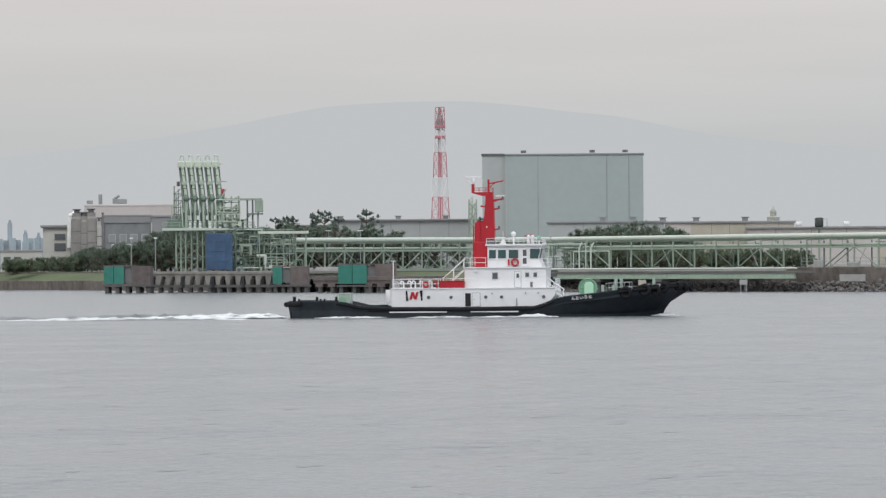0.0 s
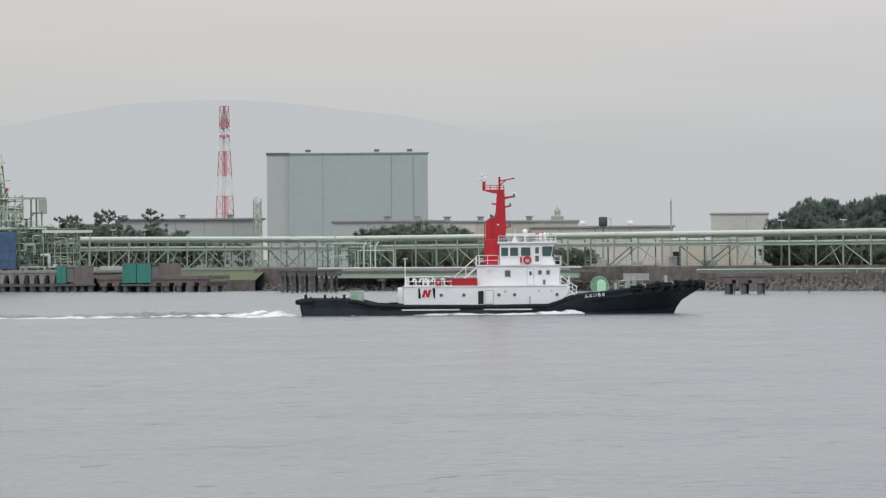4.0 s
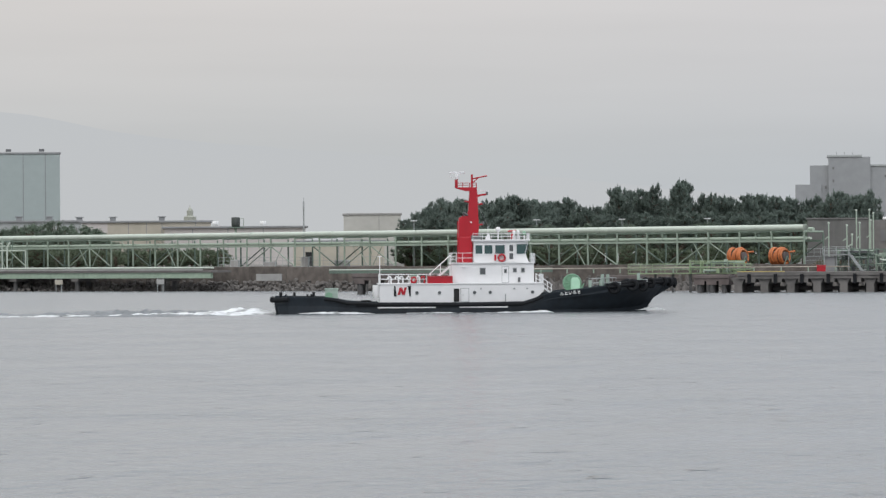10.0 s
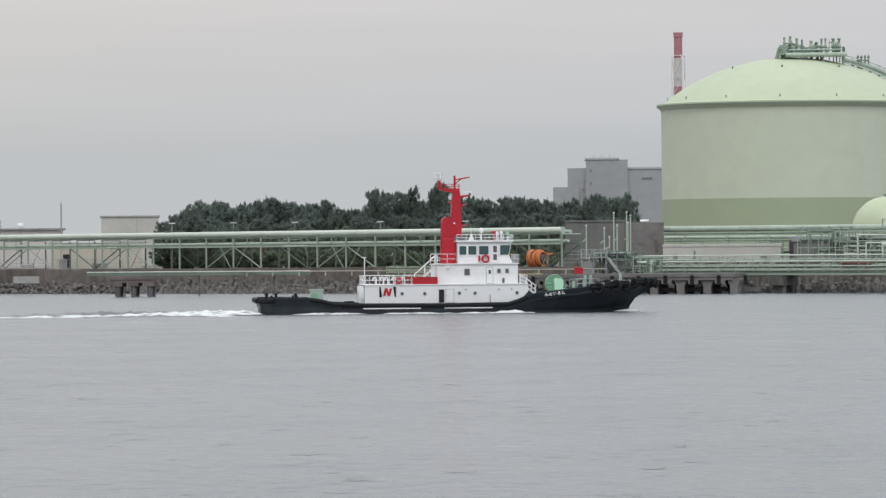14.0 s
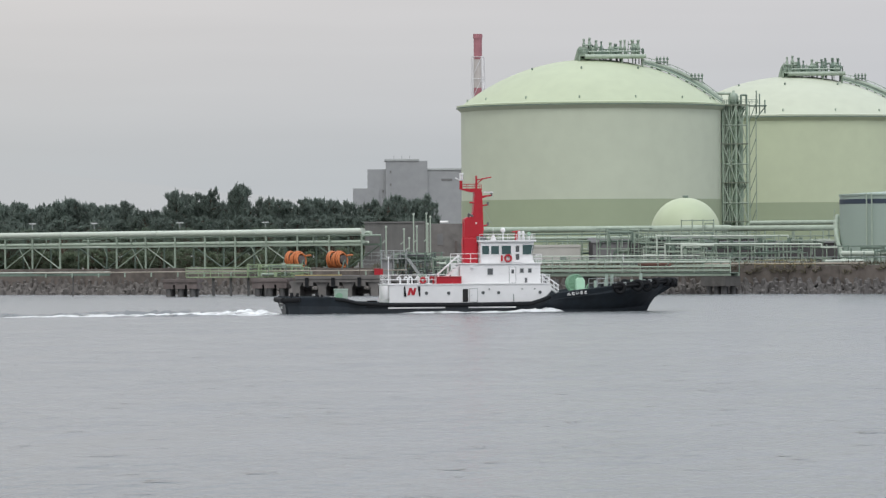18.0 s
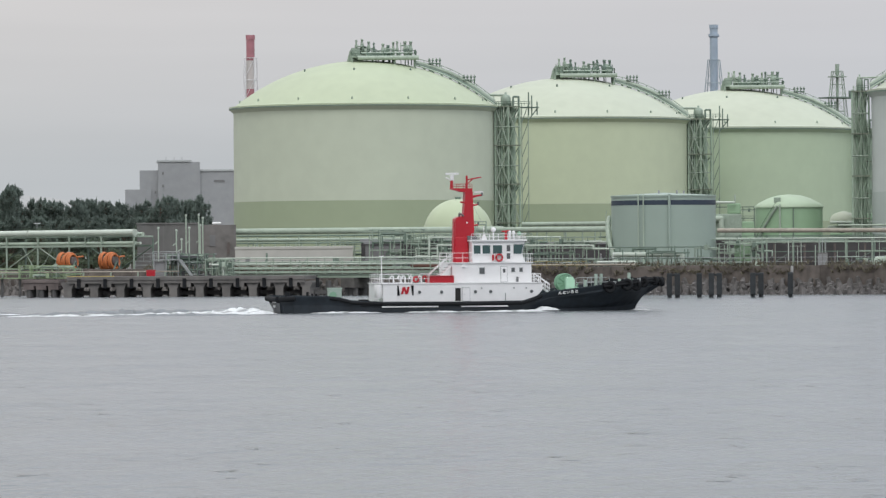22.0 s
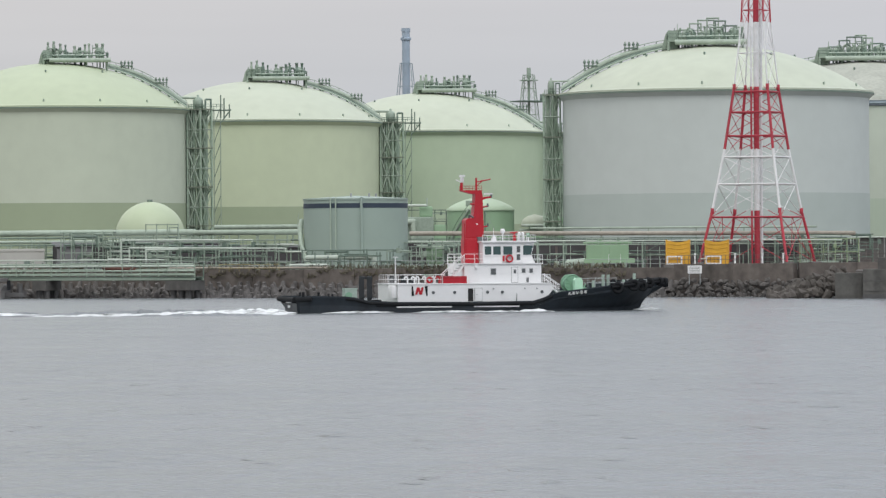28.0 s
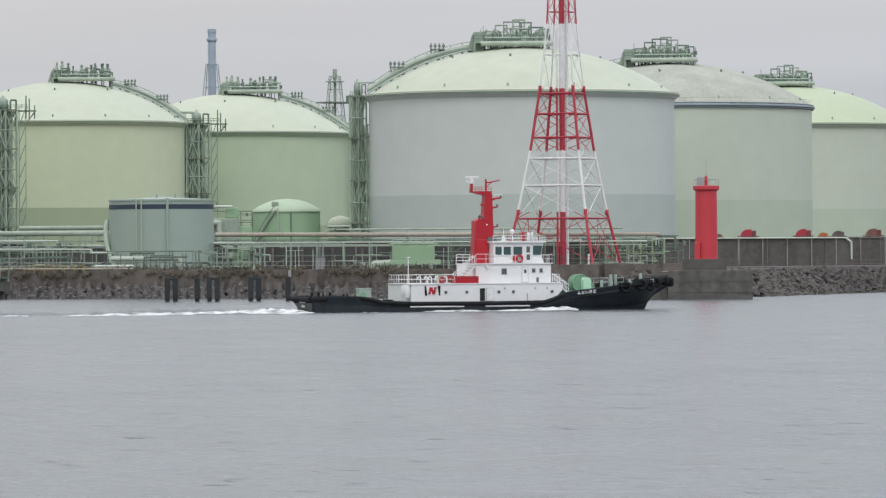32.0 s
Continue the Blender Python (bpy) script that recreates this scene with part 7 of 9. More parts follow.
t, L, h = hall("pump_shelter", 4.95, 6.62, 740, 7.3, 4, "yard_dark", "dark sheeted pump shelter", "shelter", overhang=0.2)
pipe_line("brown_pipe", [spot(4.9, 695, 4.3), spot(6.8, 682, 4.25)], 0.16, "pipe_rust", "rusty pipe along the sea wall", 3)
c = spot(5.5, 688, GROUND)
yr = thing("yellow_guard_rail", pose(c.x, c.y, c.z, 0, 0, -36), "low yellow guard rail on the quay", "guard rail")
railing("guard", [(0, 0, 0), (10, 0, 0)], 1.1, "rail_ochre", yr, 0.026, 1.6, 2)

# green walkway bridge over the shore
p, q = spot(1.62, 712), spot(5.2, 681)
L = (q - p).length
gwk = thing("green_walkway", pose(p.x, p.y, 0, 0, 0, math.degrees(math.atan2(q.y - p.y, q.x - p.x))), "green steel walkway with pipes on the shore", "walkway")
part("girder", box((0, 0, 2.62), (L, 0.3, 2.9), 0.03), "steel_green", gwk)
part("girder", box((0, 2.2, 2.55), (L, 2.5, 3.0), 0.03), "steel_green", gwk)
part("deck", box((0, 0, 3.0), (L, 2.5, 3.1), 0.02), "steel_green_dark", gwk)
for z, r, m in ((5.55, 0.1, "pipe_pale"), (4.65, 0.14, "pipe_pale"), (3.95, 0.1, "pipe_green"), (3.35, 0.12, "steel_green")):
    bar("pipe", (0 if z < 5 else -1, 0.2, z), (L * (0.9 if z > 5 else 1), 0.2, z), r, m, gwk, shape="pipe")
for z in (3.5, 4.1, 4.9):
    bar("rear_pipe", (0, 2.2, z), (L * 0.97, 2.2, z), 0.13, "steel_green", gwk, shape="pipe")
n = 17
for i in range(n + 1):
    bar("post", (L * i / n, 0.1, 3.0), (L * i / n, 0.1, 5.5), 0.07, "steel_green", gwk)
    bar("rear_post", (L * i / n, 2.4, 3.0), (L * i / n, 2.4, 5.2), 0.09, "steel_green_dark", gwk)
    if i < n and i % 2:
        bar("brace", (L * i / n, 0.1, 3.1), (L * (i + 1) / n, 0.1, 5.4), 0.06, "steel_green", gwk)
bar("rusty_vessel", (L * 0.69, 1.2, 4.35), (L * 0.79, 1.2, 4.35), 0.38, "rust_red", gwk, shape="pipe", label="rust-red horizontal vessel")
bar("tail_pipe", (L * 0.82, 0.9, 4.05), (L * 0.99, 0.9, 4.05), 0.2, "pipe_mid", gwk, shape="pipe")
for x, w in ((L * 0.955, 4.2), (L * 0.5, 2.4)):
    block("pier_cap", (x - w / 2, -0.8, 1.15), (x + w / 2, 3.2, 2.55), "wall_streak", gwk)
    for dx in (-w * 0.3, 0, w * 0.3):
        bar("pier_leg", (x + dx, 0.2, -2), (x + dx, 0.2, 1.2), 0.42, "concrete_dark", gwk)
        bar("pier_leg", (x + dx, 2.4, -2), (x + dx, 2.4, 1.2), 0.42, "concrete_dark", gwk)
process_rack("jetty_manifold", 1.12, 706, 2.95, 7.5, 4, 3.4, 6, 3, "grey and green pipe manifold on the jetty", 41, turn=-6, pipes=28, mats=("steel_green_dark", "rail", "trim_dark"))
process_rack("jetty_manifold", 1.62, 704, 2.95, 4, 3, 2.6, 4, 2, "green pipe manifold on the jetty", 42, turn=-6, pipes=16)
c = spot(1.0, 705, 2.95)
gst = thing("jetty_stair", pose(c.x, c.y, c.z, 0, 0, -4), "grey steel stair and platform on the jetty", "stair")
for x in (0, 1.8, 3.6):
    bar("column", (x, 0, 0), (x, 0, 3.4), 0.1, "rail", gst)
block("landing", (-0.2, -0.3, 2.4), (3.8, 1.6, 2.55), "rail", gst)
railing("guard", [(-0.2, -0.3, 2.55), (3.8, -0.3, 2.55)], 1.1, "rail", gst, 0.045, 0.9, 2)
part("stringer", prism([(3.6, 2.5), (4.1, 2.5), (5.9, 0), (5.4, 0)], -0.2, 0.7), "rail", gst)
part("cabin", box((0.1, 0.2, 0), (1.6, 1.4, 2.2), 0.05), "grey_wall", gst)

# round gas holder
c = spot(4.67, 1000, 10.2)
sp = thing("spherical_tank", pose(c.x, c.y, c.z), "pale yellow-green spherical gas tank", "spherical tank")
part("shell", sphere((0, 0, 0), 7.35, 1, 48), "sphere", sp, smooth=True)
bar("top_valve", (0, 0, 7.2), (0, 0, 7.8), 0.6, "steel_green_dark", sp)
for k in range(10):
    a = 2 * math.pi * k / 10
    bar("leg", (7.0 * math.cos(a), 7.0 * math.sin(a), -6.5), (7.0 * math.cos(a), 7.0 * math.sin(a), 0.6), 0.35, "steel_green", sp)
part("girdle", lathe([(7.4, -0.1), (7.4, 0.12)], 48, cap=False), "steel_green", sp)

# grey-blue upright tank by the shore
c = spot(7.15, 707, GROUND)
gt = thing("small_tank", pose(c.x, c.y, c.z, 0, 0, -7), "grey-blue upright tank with a navy band", "storage tank")
R = 7.75
part("wall", lathe([(R, -0.1), (R, 10.6)], 72, cap=False), "t_small", gt, smooth=True)
part("band", lathe([(R + 0.03, 9.3), (R + 0.03, 10.0)], 72, cap=False), "navy", gt, "dark navy band under the rim", smooth=True)
part("roof", lathe([(R + 0.12, 10.5), (R + 0.12, 10.75), (0.02, 11.2)], 72, cap=False), "t_small", gt)
for a in (-118, -112, -84):
    x, y = (R + 0.2) * math.cos(radians(a)), (R + 0.2) * math.sin(radians(a))
    bar("wall_pipe", (x, y, 0.3), (x, y, 10.9), 0.1 if a != -84 else 0.2, "t_small" if a == -84 else "pipe_green", gt)
for k in range(11):
    a0, a1 = radians(-192 + k * 4.4), radians(-192 + (k + 1) * 4.4)
    bar("stair_string", ((R + 0.5) * math.cos(a0), (R + 0.5) * math.sin(a0), 7.6 - k * 0.68), ((R + 0.5) * math.cos(a1), (R + 0.5) * math.sin(a1), 7.6 - (k + 1) * 0.68), 0.36, "pipe_green", gt)
    bar("stair_rail", ((R + 0.9) * math.cos(a0), (R + 0.9) * math.sin(a0), 8.6 - k * 0.68), ((R + 0.9) * math.cos(a1), (R + 0.9) * math.sin(a1), 8.6 - (k + 1) * 0.68), 0.05, "steel_green", gt)
for a in (-100, -60, 40):
    bar("roof_vent", (4 * math.cos(radians(a)), 4 * math.sin(radians(a)), 10.8), (4 * math.cos(radians(a)), 4 * math.sin(radians(a)), 11.5), 0.15, "rail", gt)
pipe_line("tank_feed_pipe", [spot(6.55, 690, 5.7), spot(7.37, 684, 5.7), spot(7.37, 684, 3.9)], 0.36, "pipe_pale", "pale feed pipe at the tank's foot", 1.6)
pipe_line("tank_feed_pipe", [spot(6.35, 686, 4.6), spot(6.8, 685, 4.6)], 0.24, "pipe_pale", "pale pipe stub at the tank's foot", 1.4)
process_rack("valve_yard", 6.5, 688, GROUND, 15, 3, 3.2, 7, 2, "light steel frames and valves before the tank", 51, turn=-36, pipes=8, mats=("steel_green_dark", "steel_green", "steel_green_dark"))
process_rack("valve_yard", 7.68, 704, GROUND, 8, 3, 4.3, 5, 3, "green steel valve yard beside the tank", 52, turn=-10, pipes=16)
process_rack("valve_yard", 7.7, 1010, GROUND, 12, 6, 12, 5, 5, "green process steelwork behind the tank", 53, pipes=26, mats=("steel_green_dark", "steel_green", "steel_green_dark"))
c = spot(8.66, 1000, GROUND)
gd = thing("domed_tank", pose(c.x, c.y, c.z, 0, 0, -8), "leaf green tank with a domed roof", "storage tank")
part("wall", lathe([(7.05, -0.1), (7.05, 11.7)], 64, cap=False), "t_green", gd, smooth=True)
part("dome", lathe([(7.3, 11.5), (7.3, 11.8), (6.2, 12.6), (4.4, 13.5), (2.4, 14.1), (0.02, 14.3)], 64, cap=False), "t_dome", gd, smooth=True)
for k in range(8):
    a0, a1 = radians(-162 + 6.5 * k), radians(-162 + 6.5 * (k + 1))
    bar("spiral_stair", (7.3 * math.cos(a0), 7.3 * math.sin(a0), 3.0 + 1.1 * k), (7.3 * math.cos(a1), 7.3 * math.sin(a1), 4.1 + 1.1 * k), 0.3, "steel_green", gd)
    bar("stair_rail", (7.6 * math.cos(a0), 7.6 * math.sin(a0), 4.0 + 1.1 * k), (7.6 * math.cos(a1), 7.6 * math.sin(a1), 5.1 + 1.1 * k), 0.06, "steel_green_dark", gd)
bar("wall_pipe", (-2.0, -7.0, 2.0), (-2.0, -7.0, 12.2), 0.2, "pipe_green", gd)
bar("wall_pipe", (0.8, -7.2, 2.0), (0.8, -7.2, 11.4), 0.12, "steel_green_dark", gd)
block("valve_box", (-3.2, -5.6, 12.2), (-1.8, -4.4, 13.6), "steel_green", gd)
block("pipe_shelf", (-0.6, -7.4, 7.0), (1.0, -7.0, 7.2), "pipe_pale", gd)
c = spot(9.35, 1010, 12.5)
hv = thing("horizontal_vessel", pose(c.x, c.y, c.z, 0, 0, -9), "pale green horizontal pressure vessel", "pressure vessel")
bar("shell", (-2, 0, 0), (5, 0, 0), 1.5, "t_green", hv, shape="pipe")
part("dished_end", sphere((5, 0, 0), 1.5, 1, 24), "t_green", hv, smooth=True)
part("dome_head", lathe([(2.9, -0.6), (2.9, 0.0), (2.5, 0.8), (1.6, 1.4), (0.02, 1.8)], 24, cap=False), "t_roof_w", hv, smooth=True).location = (-0.7, 0, 0.2)
for z, r, m in ((-0.4, 0.3, "pipe_pale"), (-3.0, 0.35, "t_green"), (-4.4, 0.25, "pipe_green")):
    bar("top_pipe", (-3.5, -3.0, z), (6.5, -3.0, z), r, m, hv, shape="pipe")
for x in (-1, 3):
    bar("saddle", (x, 0, -9.0), (x, 0, -1.2), 0.5, "steel_green_dark", hv)
bar("top_pipe", (-4, -1.5, -1.6), (8, -1.5, -1.6), 0.5, "pipe_mid", hv, shape="pipe")

c = spot(7.72, 988, GROUND)
ch = thing("compressor_house", pose(c.x, c.y, c.z, 0, 0, -8), "green compressor housing with a thick bent pipe", "compressor")
part("body", box((0, 0, 0), (6.4, 5, 10.2), 0.3), "steel_green", ch)
part("upper_casing", box((3.4, 0.5, 10.2), (6.2, 4, 12.4), 0.4), "t_green", ch)
part("side_casing", box((6.4, 0.5, 0), (9.0, 4, 8.6), 0.3), "t_green", ch)
bar("thick_pipe", (-0.8, -0.8, 9.2), (2.2, -0.8, 9.2), 0.6, "pipe_mid", ch, shape="pipe")
part("elbow", sphere((2.2, -0.8, 9.2), 0.62), "pipe_mid", ch, smooth=True)
bar("thick_pipe", (2.2, -0.8, 9.2), (2.2, -0.8, 5.0), 0.6, "pipe_mid", ch, shape="pipe")
bar("top_line", (-0.8, -0.4, 12.6), (5.0, -0.4, 12.6), 0.25, "pipe_pale", ch, shape="pipe")
bar("vent", (5.0, -0.4, 12.4), (5.0, -0.4, 14.2), 0.2, "pipe_green", ch)

# dark yard wall, green exchanger, fences along the sea wall on the right
p, q = spot(7.75, 748), spot(13.2, 742)
L = (q - p).length
yw = thing("yard_wall", pose(p.x, p.y, GROUND, 0, 0, math.degrees(math.atan2(q.y - p.y, q.x - p.x))), "dark grey yard wall behind the pipe rack", "wall")
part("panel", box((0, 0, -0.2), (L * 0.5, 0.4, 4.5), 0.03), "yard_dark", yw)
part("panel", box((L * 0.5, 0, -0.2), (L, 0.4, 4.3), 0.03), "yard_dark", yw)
for i in range(15):
    block("pilaster", (L * i / 15, -0.12, -0.2), (L * i / 15 + 0.35, 0, 3.5), "rust_box", yw)
c = spot(9.93, 706, 4.6)
ex = thing("heat_exchanger", pose(c.x, c.y, c.z, 0, 0, -9), "leaf green box heat exchanger with a curved duct", "heat exchanger")
part("body", box((0, 0, 0.6), (6.3, 2.2, 2.7), 0.12), "t_green", ex)
railing("guard", [(0, -0.1, 2.7), (6.3, -0.1, 2.7)], 1.0, "pipe_green", ex, 0.05, 0.9, 2)
bar("top_pipe", (-0.4, 0.3, 3.0), (6.8, 0.3, 3.0), 0.18, "t_green", ex, shape="pipe")
block("valve_head", (1.6, 0.2, 2.7), (2.3, 1.0, 3.5), "t_green", ex)
block("valve_head", (4.4, 0.2, 2.7), (5.0, 1.0, 3.4), "t_green", ex)
part("base_tray", box((-0.3, -0.2, 0), (7.2, 2.4, 0.7), 0.06), "t_green", ex)
for x in (0.2, 1.3, 2.4, 3.5, 4.6, 5.7):
    block("stiffener", (x, -0.16, 0.8), (x + 0.3, 0, 2.6), "t_green", ex)
bar("duct", (-0.2, 0.8, 0.25), (-2.6, 0.8, 0.1), 0.5, "pipe_green", ex, shape="pipe")
part("duct_elbow", sphere((-2.6, 0.8, 0.1), 0.52), "pipe_green", ex, smooth=True)
bar("duct", (-2.6, 0.8, 0.1), (-3.0, 0.8, -1.1), 0.5, "pipe_green", ex, shape="pipe")
for x in (0.4, 3.2, 6.4):
    bar("leg", (x, 1, -1.0), (x, 1, 0.1), 0.15, "steel_green", ex)
c = spot(8.0, 705, GROUND)
yb = thing("yellow_green_cabinet", pose(c.x, c.y, c.z, 0, 0, -8), "yellow-green equipment cabinet on stand", "cabinet")
part("body", box((0, 0, 0.8), (2.4, 1.4, 3.6), 0.06), "t_green", yb)
part("plinth", box((-0.1, -0.1, -0.1), (2.5, 1.5, 0.8), 0.05), "concrete", yb)

c = spot(8.76, 715, GROUND)
yl = thing("yard_lamp", pose(c.x, c.y, c.z, 0, 0, -9), "thin white twin-arm yard lamp", "lamp")
bar("pole", (0, 0, 0), (0, 0, 3.1), 0.04, "pipe_pale", yl)
block("arm", (-1.2, -0.05, 3.07), (1.2, 0.05, 3.13), "pipe_pale", yl)
c = spot(9.0, 716, GROUND)
gc = thing("grey_cabinet", pose(c.x, c.y, c.z, 0, 0, -9), "pale grey pump cabinet before the dark wall", "cabinet")
part("body", box((0, 0, 0), (1.5, 1.2, 2.1), 0.06), "shed_grey", gc)
part("door", box((0.1, -0.05, 0.2), (0.7, 0, 1.9), 0.02), "grey_wall", gc)
part("door", box((0.8, -0.05, 0.2), (1.4, 0, 1.9), 0.02), "grey_wall", gc)
for x in (0.3, 0.7, 1.2):
    bar("riser", (x, 0.6, 2.0), (x, 0.6, 4.2), 0.06, "rail", gc)

# light trestle of thin posts carrying the white pipes
p, q = spot(7.85, 721, GROUND), spot(11.9, 716, GROUND)
L = (q - p).length
tr = thing("pipe_trestle", pose(p.x, p.y, p.z, 0, 0, math.degrees(math.atan2(q.y - p.y, q.x - p.x))), "light trestle of thin pale green posts and small valves", "pipe rack")
rnd = random.Random(77)
x = 0.4
while x < L:
    hh = rnd.choice((3.9, 3.9, 3.3, 2.4))
    bar("post", (x, 0, -0.1), (x, 0, hh), rnd.choice((0.04, 0.05, 0.07)), rnd.choice(("pipe_green", "pipe_pale", "steel_green")), tr)
    if rnd.random() < 0.45:
        bar("pipe", (x, -0.2, hh * 0.6), (x + rnd.uniform(1.5, 4.5), -0.2, hh * 0.6), rnd.choice((0.05, 0.07, 0.1)), rnd.choice(("pipe_green", "steel_green", "pipe_pale")), tr, shape="pipe")
    if rnd.random() < 0.3:
        block("valve", (x - 0.3, -0.5, 0.2), (x + 0.35, 0.3, rnd.uniform(0.7, 1.5)), rnd.choice(("steel_green", "pipe_green", "steel_green_dark")), tr)
    x += rnd.uniform(0.9, 2.2)
for z in (3.9,):
    bar("beam", (0, 0, z), (L, 0, z), 0.07, "steel_green", tr)

# hose houses: yellow rounded covers with white frames
for b in (10.89, 11.36):
    c = spot(b, 664, 4.45)
    yh = thing("hose_cover", pose(c.x, c.y, c.z, 0, 0, -14), "yellow curved machine cover with a white frame", "machine cover", "yellow machine covers")
    part("cover", prism([(0, 0), (0.0, 3.45)] + [(0.3 + 2.7 * k / 8, 3.32 - 0.22 * math.sin(math.pi * k / 8)) for k in range(9)] + [(3.3, 3.45), (3.3, 0)], 0, 2.6), "yellow", yh)
    for z in (1.5, 2.1, 2.7):
        for k in range(5):
            u, v = k / 5, (k + 1) / 5
            bar("rib", (0.1 + 3.1 * u, -0.02, z + 0.3 - 0.28 * math.sin(math.pi * u)), (0.1 + 3.1 * v, -0.02, z + 0.3 - 0.28 * math.sin(math.pi * v)), 0.05, "yellow", yh)
    for x in (0.04, 3.26):
        bar("edge_roll", (x, 0.0, 0.0), (x, 0.0, 3.45), 0.09, "yellow", yh)
    for lo, hi in (((0.1, -0.5, 0.0), (2.3, -0.3, 0.18)), ((0.1, -0.5, 1.0), (2.3, -0.3, 1.18)), ((0.1, -0.5, 0.0), (0.32, -0.3, 1.15)), ((2.08, -0.5, 0.0), (2.3, -0.3, 1.15))):
        block("white_frame", lo, hi, "white", yh)
    part("plinth", box((-0.3, -0.8, -1.5), (3.6, 3.0, 0.0), 0.06), "concrete", yh)
c = spot(11.15, 652, 3.2)
nb = thing("notice_board", pose(c.x, c.y, c.z, 0, 0, -14), "white notice board with faint lines of writing", "notice board")
part("board", box((0, 0, 0), (1.95, 0.1, 1.1), 0.02), "white", nb)
for k in range(4):
    block("writing_line", (0.2, -0.03, 0.18 + 0.22 * k), (1.7, 0, 0.26 + 0.22 * k), "concrete_pale", nb)
for x in (0.2, 1.7):
    bar("post", (x, 0.15, -1.5), (x, 0.15, 1.0), 0.06, "rail", nb)
for b, d in ((11.24, 662), (11.72, 660), (12.05, 650), (12.3, 650)):
    c = spot(b, d, 4.2)
    wp = thing("white_marker_post", pose(c.x, c.y, c.z), "short white marker post on the wall", "marker post", "white marker posts")
    bar("shaft", (0, 0, -0.6), (0, 0, 1.5), 0.12, "white", wp)
    bar("cap", (0, 0, 1.5), (0, 0, 1.75), 0.16, "white", wp)
pipe_line("main_pipeline", [spot(9.25, 800, 10.35), spot(12.7, 795, 10.3)], 0.16, "pipe_mid", "pale green insulated pipeline before the grey tank", 7.0)
# green frames between the tower's legs
process_rack("pipe_rack", 12.05, 735, GROUND, 17, 4, 5.2, 7, 3, "green pipe frames behind the lattice tower", 61, turn=-13, pipes=24, mats=("steel_green_dark", "steel_green_dark", "rust_box"))
process_rack("pipe_rack", 12.5, 728, 4.2, 9, 3, 4.0, 5, 2, "green trestles beside the lattice tower", 62, turn=-13, pipes=14, mats=("lime_steel", "steel_green", "steel_green"))

# breakwater wall with red cowls on the right
p, q = spot(13.1, 768), spot(17.5, 772)
L = (q - p).length
bw = thing("breakwater_wall", pose(p.x, p.y, GROUND, 0, 0, math.degrees(math.atan2(q.y - p.y, q.x - p.x))), "long grey streaked concrete breakwater wall", "wall")
n = 13
for i in range(n):
    part("panel", box((L * i / n + 0.03, 0, -0.3), (L * (i + 1) / n - 0.03, 0.6, 4.55), 0.03), "wall_streak", bw)
part("coping", box((0, -0.2, 4.55), (L, 0.8, 4.8), 0.04), "concrete", bw)
bar("top_pipe", (0, -0.5, 4.7), (L * 0.52, -0.5, 4.65), 0.1, "pipe_pale", bw, shape="pipe")
bar("drop_pipe", (L * 0.52, -0.5, 4.65), (L * 0.535, -0.5, 3.9), 0.17, "pipe_pale", bw, shape="pipe")
bar("drop_pipe", (L * 0.535, -0.5, 3.95), (L * 0.535, -0.5, 1.2), 0.17, "pipe_pale", bw, shape="pipe")
for i in range(15):
    bar("pipe_post", (L * (i + 0.4) / 15, -0.5, 0), (L * (i + 0.4) / 15, -0.5, 4.6), 0.06, "concrete_pale", bw)
railing("guard", [(2, -6, -0.2), (L - 2, -7, -0.2)], 1.3, "rust_box", bw, 0.035, 0.7, 2)
join_members(bw, ("guard_post",))
for b, s, m in ((13.86, 0.6, "rust_red"), (14.22, 1.15, "tower_red"), (14.88, 1.15, "tower_red"), (15.12, 0.7, "orange"), (15.3, 0.9, "rust_box"), (15.72, 1.15, "rust_red")):
    s *= 0.85
    c = spot(b, 775, 8.35)
    cw = thing("red_cowl", pose(c.x, c.y, c.z, 0, 0, -15), "curved red ventilation cowl behind the wall", "cowl", "red cowls")
    part("hood", prism([(-1.3 * s, 0), (-1.25 * s, 0.35 * s)] + [(-1.25 * s + 1.3 * s * (1 - math.cos(a * math.pi / 16)), 0.35 * s + 1.15 * s * math.sin(a * math.pi / 16)) for a in range(1, 9)] + [(0.5 * s, 1.5 * s), (0.5 * s, 0)], -0.8, 0.8), m, cw)
    part("duct", box((0.5 * s, -0.7, 0.1), (1.35 * s, 0.7, 1.3 * s), 0.08), m if s < 0.9 else "cowl_brown", cw)
    part("flange", box((0.42 * s, -0.86, 0.0), (0.58 * s, 0.86, 1.56 * s), 0.03), m, cw)
    for x in (-1.5, -0.4, 1.5):
        bar("frame_post", (x * s, -1.0, -0.6), (x * s, -1.0, 0.5 * s), 0.06, "rust_box", cw)
    bar("frame_rail", (-1.7 * s, -1.0, 0.3 * s), (1.9 * s, -1.0, 0.3 * s), 0.06, "rust_box", cw)
    part("base", box((-1.2 * s, -0.7, -4.4), (1.2 * s, 0.7, 0.0), 0.05), "rust_box", cw)

